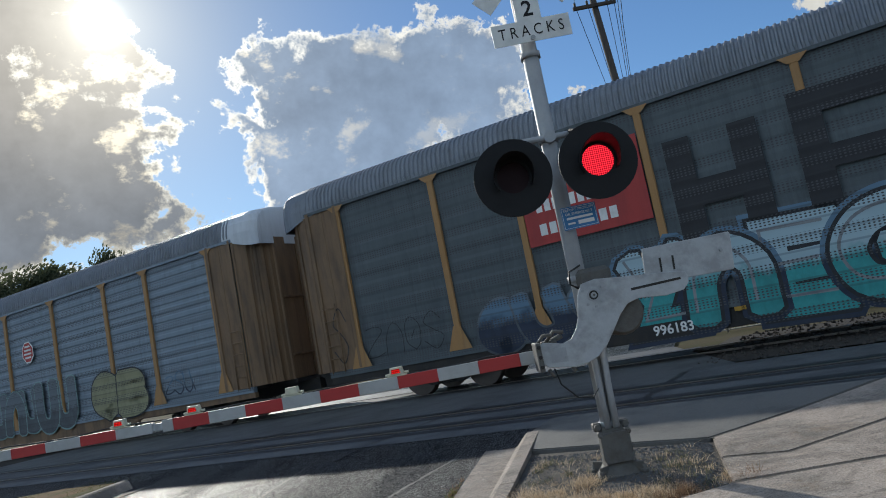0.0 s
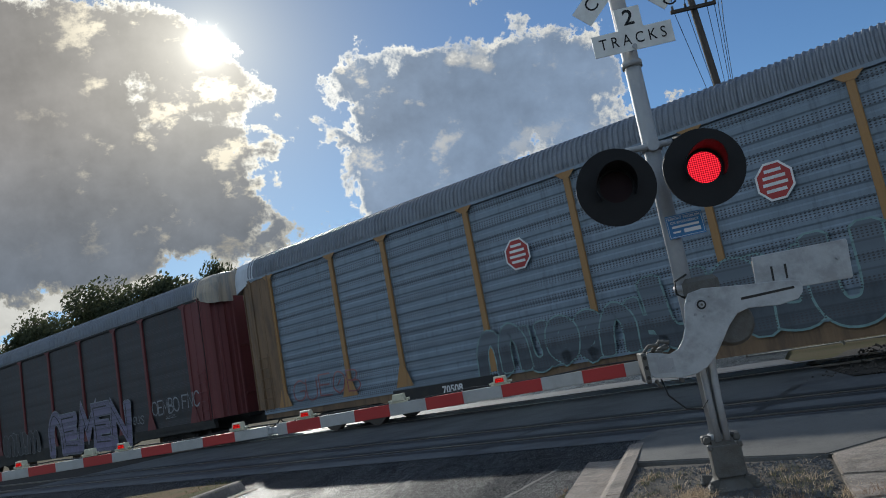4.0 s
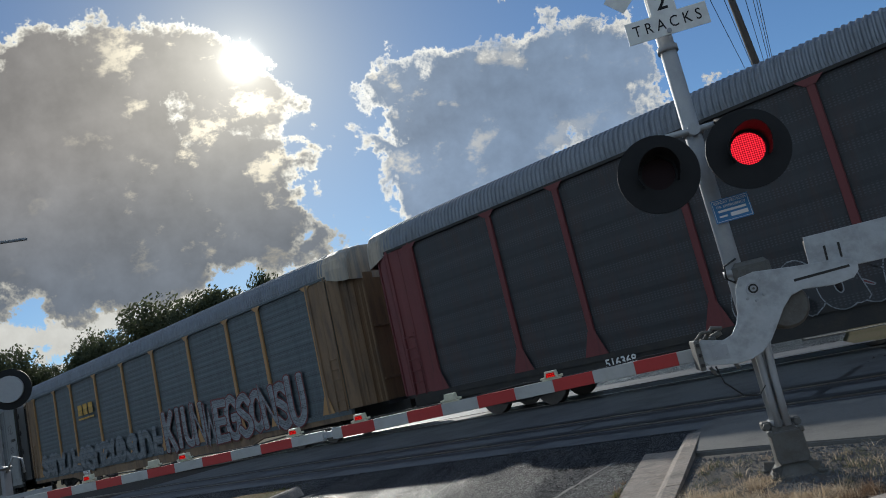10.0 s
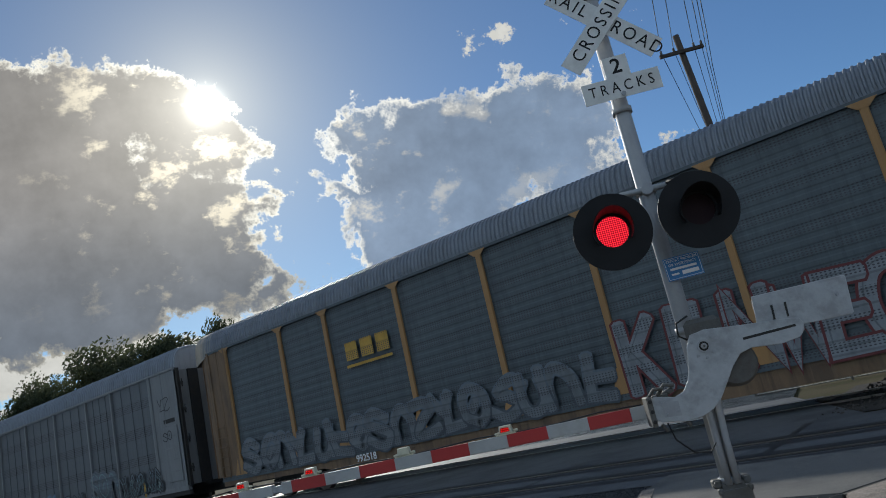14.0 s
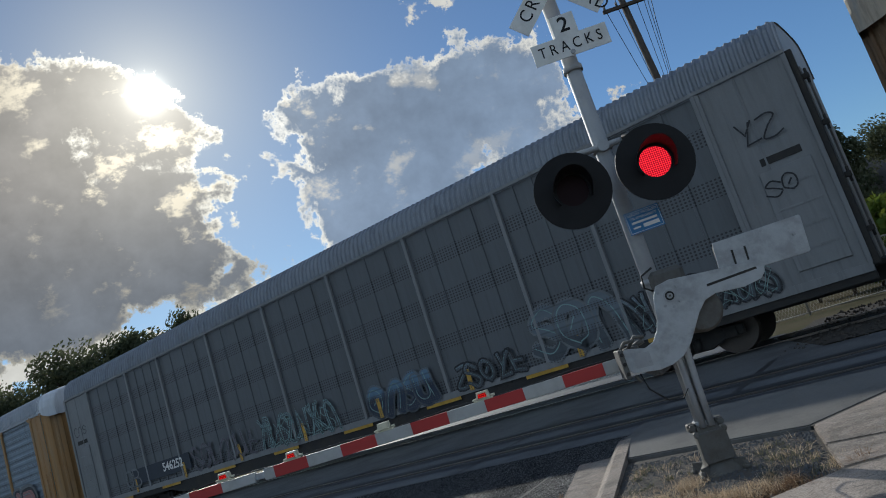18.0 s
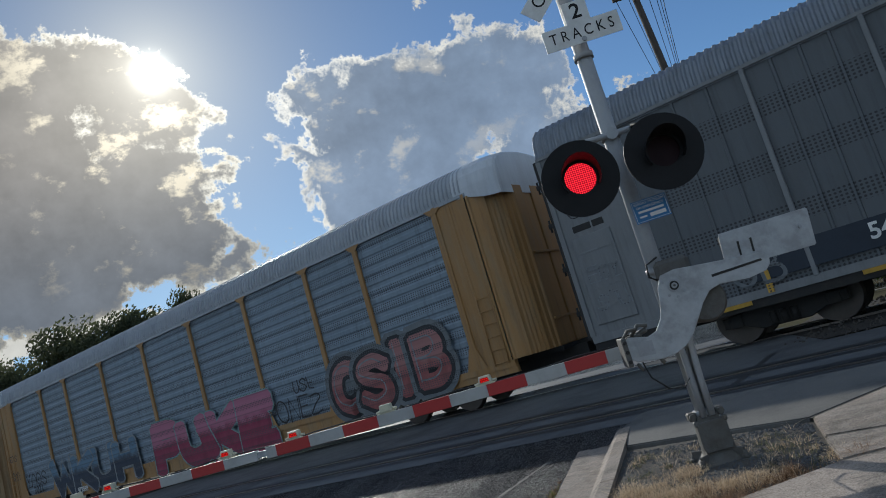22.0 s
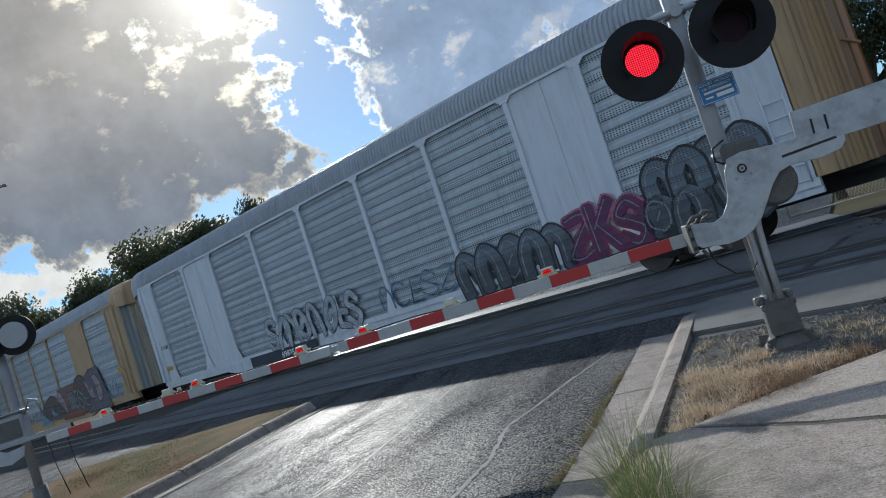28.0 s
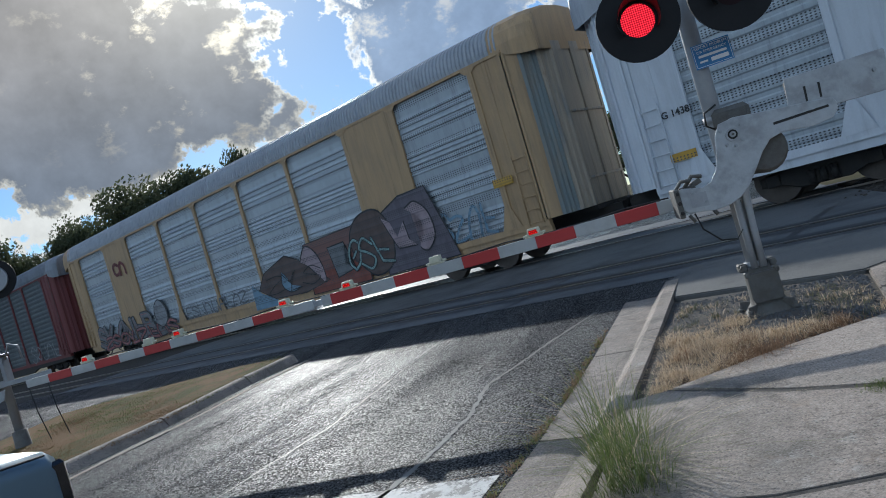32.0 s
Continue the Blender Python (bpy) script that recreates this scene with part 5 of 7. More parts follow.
def cached(key, mat, builder):
    """One mesh per shape and material."""
    k = (key, mat.name)
    if k not in CACHE:
        bm = bmesh.new()
        builder(bm)
        me = bpy.data.meshes.new(key if isinstance(key, str) else key[0])
        bm.normal_update()
        bm.to_mesh(me)
        bm.free()
        me.materials.append(mat)
        CACHE[k] = me
    return CACHE[k]


def piece(name, key, mat, builder, parent, loc=(0, 0, 0), label="", sx=1):
    ob = new(name, cached(key, mat, builder))
    ob.parent, ob.location = parent, loc
    if sx == -1:
        ob.rotation_euler = (0, 0, math.pi)
    if label:
        ob["label"] = label
    return ob


def corrugated(w, h, period=0.25, depth=0.016, banded=False):
    def build(bm):
        prof = []
        zones = [(0.10 + 0.98 * i, 0.70 + 0.98 * i) for i in range(4)] if banded else [(0.0, h)]
        for lo, hi in zones:
            n = max(1, int((hi - lo) / period))
            per = (hi - lo) / n
            for i in range(n):
                z = lo + i * per
                prof += [(z, 0.0), (z + per * 0.06, depth), (z + per * 0.80, 0.002)] if banded else [(z, 0.0), (z + per * 0.30, 0.0), (z + per * 0.45, depth), (z + per * 0.85, depth)]
            prof.append((hi, 0.0))
        if banded:
            prof = [(0.0, 0.0)] + prof + [(h, 0.0)]
        rows = [[bm.verts.new((x, y, z)) for x in (-w / 2, w / 2)] for z, y in prof]
        for a, b in zip(rows, rows[1:]):
            bm.faces.new((a[1], a[0], b[0], b[1]))
    return build


def ribbed(w, h, ribs=3):
    def build(bm):
        prof = [(-w / 2, -0.02), (-w / 2, 0.0)]
        for i in range(1, ribs + 1):
            x = -w / 2 + w * i / (ribs + 1)
            prof += [(x - 0.035, 0.0), (x - 0.025, 0.025), (x + 0.025, 0.025), (x + 0.035, 0.0)]
        prof += [(w / 2, 0.0), (w / 2, -0.02)]
        lo, hi = [bm.verts.new((x, y, 0)) for x, y in prof], [bm.verts.new((x, y, h)) for x, y in prof]
        for i in range(len(prof) - 1):
            bm.faces.new((lo[i + 1], lo[i], hi[i], hi[i + 1]))
    return build


def post_shape(bm):
    box(bm, -0.075, 0.075, -0.03, 0.045, 0.0, 4.02, 0.01)
    plate(bm, [(-0.30, 0.0), (0.30, 0.0), (0.085, 0.55), (-0.085, 0.55)], 0.046, 0.052)
    plate(bm, [(-0.26, 4.02), (0.26, 4.02), (0.10, 3.88), (-0.10, 3.88)], 0.046, 0.052)


def thin_post(bm):
    box(bm, -0.045, 0.045, -0.03, 0.06, 0.0, 4.02, 0.008)


ROOF_OLD = [(1.56, 4.96), (1.56, 5.12), (1.51, 5.38), (1.40, 5.57), (1.20, 5.69), (0.8, 5.77), (0.0, 5.82)]
ROOF_NEW = [(1.56, 4.90), (1.56, 5.05), (1.52, 5.30), (1.42, 5.52), (1.24, 5.66), (0.85, 5.73), (0.0, 5.76)]


def roof_shape(modern):
    def build(bm):
        half = 13.76 if modern else 13.0
        prof = ROOF_NEW if modern else ROOF_OLD
        prof = prof + [(-y, z) for y, z in prof[-2::-1]]
        xs = []
        per = 0.16 if modern else 0.125
        n = int(2 * half / per)
        per = 2 * half / n
        for i in range(n):
            x = -half + i * per
            xs += [(x, 0.0), (x + per * 0.36, 0.0), (x + per * 0.56, 0.034), (x + per * 0.80, 0.034)]
        xs.append((half, 0.0))
        rows = []
        for x, out in xs:
            row = []
            sink = 0.05 * max(0.0, (abs(x) - half + 0.12) / 0.12) if modern else 0.0
            for j, (y, z) in enumerate(prof):
                d = Vector((y, (z - 4.9) * 1.2)).normalized() if 0 < j < len(prof) - 1 else Vector((0, 0))
                row.append(bm.verts.new((x, y + d.x * (out - sink), z + d.y * (out - sink))))
            rows.append(row)
        for a, b in zip(rows, rows[1:]):
            for j in range(len(prof) - 1):
                bm.faces.new((a[j], a[j + 1], b[j + 1], b[j]))
        bmesh.ops.recalc_face_normals(bm, faces=bm.faces)
    return build


def end_cap(bm):
    """Hood over the end doors: it carries the roof's outline forward, draws in with the doors and closes the front."""
    half = [(1.575, 4.70), (1.575, 5.12), (1.525, 5.39), (1.415, 5.585), (1.21, 5.71), (0.8, 5.79), (0.0, 5.84)]
    prof = half + [(-y, z) for y, z in half[-2::-1]]
    rings = []
    for x, sy, dz, lo in ((0.0, 1.0, 0.0, 4.93), (0.42, 1.0, 0.0, 4.86), (0.80, 0.99, -0.005, 4.74), (1.04, 0.95, -0.02, 4.70), (1.17, 0.90, -0.035, 4.70), (1.21, 0.88, -0.08, 4.70)):
        rings.append([bm.verts.new((x, y * sy, lo if j in (0, len(prof) - 1) else max(z + dz, lo + 0.1))) for j, (y, z) in enumerate(prof)])
    for a, b in zip(rings, rings[1:]):
        for i in range(len(prof) - 1):
            bm.faces.new((a[i], b[i], b[i + 1], a[i + 1]))
    bm.faces.new(rings[-1])
    bmesh.ops.recalc_face_normals(bm, faces=bm.faces)


def end_wall(bm):
    """Flat sheet that closes the newer roof at its end."""
    a = [(y * 0.985, z - 0.012) for y, z in ROOF_NEW]
    out = a + [(-y, z) for y, z in a[-2::-1]]
    lo, hi = [bm.verts.new((0.0, y, z)) for y, z in out], [bm.verts.new((0.03, y, z)) for y, z in out]
    bm.faces.new(lo), bm.faces.new(hi[::-1])
    for i in range(len(out)):
        k = (i + 1) % len(out)
        bm.faces.new((lo[i], lo[k], hi[k], hi[i]))
    bmesh.ops.recalc_face_normals(bm, faces=bm.faces)


def door_leaf(bm):
    """One fold of the end doors, with a rolled edge."""
    box(bm, -0.03, 0.03, -0.205, 0.205, 0.95, 4.9, 0.012)


def radial_door(sx, sy, fold):
    """One of three curved folds of the end doors, from the side sheet inwards, with its vertical ribs."""
    def build(bm):
        pts = (((0, 0.0), (2, 0.03), (5, 0.03), (7, 0.0), (14, 0.0), (20, 0.0), (25, 0.0), (25, -0.05)), ((25, -0.05), (25, 0.04), (30, 0.04), (32, 0.0), (35, -0.03), (38, -0.03), (40, 0.02), (44, 0.02), (46, 0.0), (51, 0.0), (51, -0.05)), ((51, -0.05), (51, 0.04), (56, 0.04), (58, 0.0), (62, -0.03), (65, -0.03), (67, 0.0), (73, 0.0), (75, 0.035), (78, 0.035), (78, -0.05)))[fold]
        prof = []
        for a, out in pts:
            t = radians(a)
            prof.append((sx * ((0.90 + out) * math.sin(t)), sy * (-0.97 + (0.97 + out) * math.cos(t) + 0.02)))
        lo, hi = [bm.verts.new((x, y, 0.95)) for x, y in prof], [bm.verts.new((x, y, 4.9)) for x, y in prof]
        for i in range(len(prof) - 1):
            bm.faces.new((lo[i + 1], lo[i], hi[i], hi[i + 1]) if sx * sy > 0 else (lo[i], lo[i + 1], hi[i + 1], hi[i]))
    return build


def door_bar(bm):
    box(bm, 0.03, 0.08, -0.8, 0.8, -0.03, 0.03, 0.01)


def end_panel_shape(bm):
    """The folded side sheet by the end doors."""
    prof = [(-0.5, 0.06), (-0.42, 0.06), (-0.41, 0.02), (-0.02, 0.02), (-0.01, 0.032), (0.03, 0.032), (0.04, 0.02), (0.39, 0.02), (0.40, 0.055), (0.5, 0.055)]
    a = [bm.verts.new((x, y, 0.95)) for x, y in prof]
    b = [bm.verts.new((x, y, 4.98)) for x, y in prof]
    for i in range(len(prof) - 1):
        bm.faces.new((a[i + 1], a[i], b[i], b[i + 1]))


def new_end_panel(bm):
    """Plain side sheet at the end of a newer car, with a pressed cover below."""
    prof = [(-0.88, 0.05), (-0.80, 0.05), (-0.79, 0.01), (0.06, 0.01), (0.07, 0.022), (0.10, 0.022), (0.11, 0.01), (0.76, 0.01), (0.77, 0.05), (0.88, 0.05)]
    a = [bm.verts.new((x, y, 0.95)) for x, y in prof]
    b = [bm.verts.new((x, y, 4.92)) for x, y in prof]
    for i in range(len(prof) - 1):
        bm.faces.new((a[i + 1], a[i], b[i], b[i + 1]))


def cover_shape(bm):
    box(bm, -0.46, 0.46, 0.011, 0.045, 1.15, 3.05, 0.012)


def cover_rib(bm):
    box(bm, -0.38, 0.38, 0.046, 0.056, -0.02, 0.02)


def vent_slot(bm):
    box(bm, -0.36, 0.36, 0.012, 0.018, 3.16, 3.30)


def corner_post(bm):
    box(bm, -0.06, 0.05, -0.05, 0.07, 0.9, 4.95, 0.01)


def hinge_shape(bm):
    box(bm, -0.02, 0.14, -0.02, 0.05, -0.05, 0.05, 0.01)
    tube(bm, [(0.10, 0.02, -0.14), (0.10, 0.02, 0.14)], 0.025, 8)


def ladder_shape(bm):
    for x in (-0.2, 0.2):
        tube(bm, [(x, 0.07, 0.9), (x, 0.07, 2.6)], 0.014, 6)
    for i in range(6):
        z = 0.95 + i * 0.31
        tube(bm, [(-0.2, 0.07, z), (0.2, 0.07, z)], 0.012, 6)


def wheel_shape(bm):
    tube(bm, [(0, -0.07, 0), (0, -0.035, 0), (0, 0.07, 0)], 0.455, 28, radii=[0.49, 0.46, 0.455])
    tube(bm, [(0, 0.07, 0), (0, 0.16, 0)], 0.12, 12)


def side_frame(bm):
    plate(bm, [(-1.15, 0.56), (-0.72, 0.62), (-0.45, 0.76), (0.45, 0.76), (0.72, 0.62), (1.15, 0.56), (1.15, 0.36), (0.75, 0.34), (0.45, 0.22), (-0.45, 0.22), (-0.75, 0.34), (-1.15, 0.36)], -0.06, 0.06, 0.02)
    for x in (-0.89, 0.89):
        box(bm, x - 0.13, x + 0.13, -0.09, 0.10, 0.34, 0.58, 0.02)
    for x in (-0.2, 0.0, 0.2):
        tube(bm, [(x, 0.08, 0.26), (x, 0.08, 0.50)], 0.07, 10)


def curve(pts, n=5):
    """Points smoothed into a flowing line."""
    P = [Vector(p) for p in pts]
    P = [P[0] * 2 - P[1]] + P + [P[-1] * 2 - P[-2]]
    out = []
    for a, b, c, d in zip(P, P[1:], P[2:], P[3:]):
        for i in range(n):
            t = i / n
            out.append(tuple(0.5 * (2 * b + (c - a) * t + (2 * a - 5 * b + 4 * c - d) * t * t + (3 * b - a - 3 * c + d) * t ** 3)))
    return out + [tuple(P[-2])]


# strokes of the painted forms in a unit square; the lower-case ones are plain loops, arches and hooks
FORMS = {
    "O": [[(0.5, 0.02), (0.16, 0.18), (0.05, 0.5), (0.18, 0.85), (0.5, 0.98), (0.82, 0.85), (0.95, 0.5), (0.84, 0.18), (0.52, 0.02)]],
    "S": [[(0.90, 0.84), (0.60, 0.99), (0.22, 0.92), (0.14, 0.70), (0.45, 0.54), (0.80, 0.38), (0.84, 0.14), (0.45, 0.01), (0.08, 0.16)]],
    "I": [[(0.5, 0.0), (0.5, 1.0)]],
    "B": [[(0.16, 0.0), (0.16, 1.0)], [(0.16, 0.97), (0.65, 0.95), (0.78, 0.76), (0.60, 0.54), (0.18, 0.52)], [(0.30, 0.50), (0.78, 0.44), (0.88, 0.20), (0.62, 0.03), (0.16, 0.03)]],
    "K": [[(0.14, 0.0), (0.16, 1.0)], [(0.88, 1.0), (0.24, 0.48)], [(0.34, 0.56), (0.92, 0.0)]],
    "U": [[(0.10, 1.0), (0.12, 0.30), (0.30, 0.04), (0.68, 0.04), (0.88, 0.30), (0.90, 1.0)]],
    "W": [[(0.02, 1.0), (0.26, 0.02), (0.50, 0.70), (0.74, 0.02), (0.98, 1.0)]],
    "H": [[(0.14, 0.0), (0.14, 1.0)], [(0.86, 0.0), (0.86, 1.0)], [(0.14, 0.5), (0.86, 0.5)]],
    "E": [[(0.90, 0.98), (0.14, 0.98), (0.14, 0.02), (0.90, 0.02)], [(0.14, 0.5), (0.76, 0.5)]],
    "C": [[(0.90, 0.82), (0.60, 0.98), (0.22, 0.86), (0.08, 0.5), (0.22, 0.12), (0.60, 0.02), (0.92, 0.18)]],
    "N": [[(0.12, 0.0), (0.12, 1.0), (0.86, 0.0), (0.88, 1.0)]],
    "G": [[(0.90, 0.82), (0.60, 0.98), (0.22, 0.86), (0.08, 0.5), (0.22, 0.12), (0.60, 0.02), (0.90, 0.20), (0.90, 0.48), (0.56, 0.48)]],
    "M": [[(0.06, 0.0), (0.14, 1.0), (0.5, 0.35), (0.86, 1.0), (0.94, 0.0)]],
    "F": [[(0.88, 0.96), (0.16, 0.98), (0.16, 0.0)], [(0.16, 0.54), (0.70, 0.52)]],
    "P": [[(0.16, 0.0), (0.16, 1.0)], [(0.16, 0.97), (0.68, 0.95), (0.84, 0.74), (0.66, 0.50), (0.18, 0.48)]],
    "a": [[(0.10, 0.0), (0.14, 0.62), (0.48, 0.98), (0.84, 0.66), (0.88, 0.0)]],
    "o": [[(0.50, 0.04), (0.14, 0.30), (0.20, 0.78), (0.52, 0.98), (0.86, 0.74), (0.80, 0.24), (0.52, 0.05)], [(0.40, 0.40), (0.62, 0.62)]],
    "u": [[(0.10, 0.95), (0.16, 0.25), (0.48, 0.02), (0.82, 0.25), (0.74, 1.0)], [(0.74, 0.8), (0.98, 0.06)]],
    "s": [[(0.95, 0.75), (0.55, 1.0), (0.15, 0.72), (0.55, 0.52), (0.90, 0.28), (0.52, 0.0), (0.02, 0.22)]],
    "y": [[(0.05, 0.96), (0.34, 0.46), (0.74, 0.98)], [(0.62, 0.90), (0.30, 0.02), (0.92, 0.08)]],
    "l": [[(0.20, 1.0), (0.30, 0.1), (0.90, 0.02)], [(0.86, 0.46), (0.40, 0.52)]],
    "z": [[(0.08, 0.90), (0.60, 0.96), (0.86, 0.80), (0.42, 0.46), (0.10, 0.10), (0.50, 0.04), (0.96, 0.16)]],
}
ROUND = "OSUCGBPaousz"


def stroke(bm, pts, width, y):
    """A flat painted stroke along a line of points, mitred at its corners and rounded at its ends."""
    P = [Vector(p) for p in pts]
    left, right = [], []
    for i, p in enumerate(P):
        d0 = (p - P[i - 1]).normalized() if i else (P[1] - p).normalized()
        d1 = (P[i + 1] - p).normalized() if i < len(P) - 1 else d0
        n0, n1 = Vector((-d0.y, d0.x)), Vector((-d1.y, d1.x))
        m = n0 + n1
        m = m.normalized() if m.length > 0.2 else n0
        grow = min(1.0 / max(m.dot(n0), 0.3), 1.7) * width / 2
        q = p - d0 * width * 0.22 if i == 0 else (p + d1 * width * 0.22 if i == len(P) - 1 else p)
        left.append(bm.verts.new((q.x + m.x * grow, y, q.y + m.y * grow)))
        right.append(bm.verts.new((q.x - m.x * grow, y, q.y - m.y * grow)))
    for i in range(len(P) - 1):
        bm.faces.new((left[i], left[i + 1], right[i + 1], right[i]))
    for k, (i, o) in enumerate(((0, 1), (-1, -2))):
        d = (P[i] - P[o]).normalized()
        tip = P[i] + d * width * 0.42
        a, b = left[i], right[i]
        c0, c1 = (a.co * 0.75 + b.co * 0.25), (a.co * 0.25 + b.co * 0.75)
        e = Vector((d.x, 0, d.y)) * width * 0.17
        bm.faces.new((a, bm.verts.new(c0 + e), bm.verts.new(c1 + e), b))


def graffiti(car, x_left, x_right, z0, z1, forms, fill, outline, seed, fat=0.30, edge=0.05, label="", lean=0.1, shine=None, halo=None, rise=0.0, over_paint=0.0):
    """Spray-painted forms between two places on the side: halo, outline, fill and a thin shine."""
    rng = random.Random(seed)
    w = (x_left - x_right) / len(forms)
    for i, key in enumerate(forms):
        if key == " ":
            continue
        h0, h1 = z0 + rng.uniform(0, 0.10) * (z1 - z0), z1 - rng.uniform(0, 0.14) * (z1 - z0)
        lift_z = rise * (i / len(forms) - 0.5)
        tilt, over = rng.uniform(-lean, lean), rng.uniform(1.0, 1.14)
        width = fat * min(w, z1 - z0)
        lines = []
        for f in FORMS[key]:
            g = [(x_left - (i + 0.5 + (u - 0.5) * over + rng.uniform(-0.02, 0.02)) * w - tilt * v * (z1 - z0), h0 + lift_z + (h1 - h0) * (v + rng.uniform(-0.02, 0.02))) for u, v in f]
            lines.append(curve(g) if key in ROUND and len(g) > 3 else g)
        base = 0.008 * (i % 2) + over_paint
        for j, g in enumerate(lines):
            holder = car
            for mat, wide, lift, nm in ((halo, width + edge * 4.4, -0.002, "graffiti_halo"), (outline, width + edge * 2, 0.0, "graffiti_outline"), (fill, width, 0.003, "graffiti"), (shine, width * 0.10, 0.006, "graffiti_shine")):
                if mat is None:
                    continue
                bm = bmesh.new()
                if nm == "graffiti_shine":
                    g = [(x + width * 0.22, z + width * 0.16) for x, z in g]
                stroke(bm, g, wide, base + lift + 0.0005 * j)
                bm.normal_update()
                for f in bm.faces:
                    if f.normal.y < 0:
                        f.normal_flip()
                ob = part(nm, bm, mat, holder, label if i == 0 and j == 0 and holder is car else "")
                if holder is car:
                    ob.location = (0, SIDE_Y + 0.056, 0)
                    holder = ob


def sheet(car, name, x0, x1, z0, z1, mat, label="", y=0.056):
    bm = bmesh.new()
    box(bm, min(x0, x1), max(x0, x1), SIDE_Y + y - 0.004, SIDE_Y + y, z0, z1)
    return part(name, bm, mat, car, label)


def patch(car, pts, fill, outline, lift, label="", smooth=True, edge=0.05):
    """A painted field with a darker rim; its corners may flow into one another."""
    ring = curve(pts + pts[:1])[:-1] if smooth else pts
    c = sum((Vector(p) for p in ring), Vector((0, 0))) / len(ring)
    holder = car
    for mat, grow, y in ((outline, edge, 0.0), (fill, 0.0, 0.003)):
        if mat is None:
            continue
        bm = bmesh.new()
        vs = []
        for p in ring:
            d = Vector(p) - c
            q = c + d * (1 + grow / max(d.length, 0.05))
            vs.append(bm.verts.new((q.x, y, q.y)))
        bmesh.ops.triangulate(bm, faces=[bm.faces.new(vs)])
        bm.normal_update()
        for f in bm.faces:
            if f.normal.y < 0:
                f.normal_flip()
        ob = part("painted_field", bm, mat, holder, label if holder is car else "")
        if holder is car:
            ob.location = (0, SIDE_Y + 0.056 + lift, 0)
            holder = ob


def octagon(bm, x, z, r, lift):
    n = [(x + r * math.cos(radians(22.5 + 45 * i)), z + r * 1.08 * math.sin(radians(22.5 + 45 * i))) for i in range(8)]
    plate(bm, n, SIDE_Y + 0.057 + lift, SIDE_Y + 0.061 + lift)


def writing(car, body, x, z, size, mat, label=""):
    return text_mesh("lettering", body, size, mat, car, Matrix.Translation((x, SIDE_Y + 0.071, z)) @ ONSIDE, label, 0.001, "CENTER", size * 0.02)


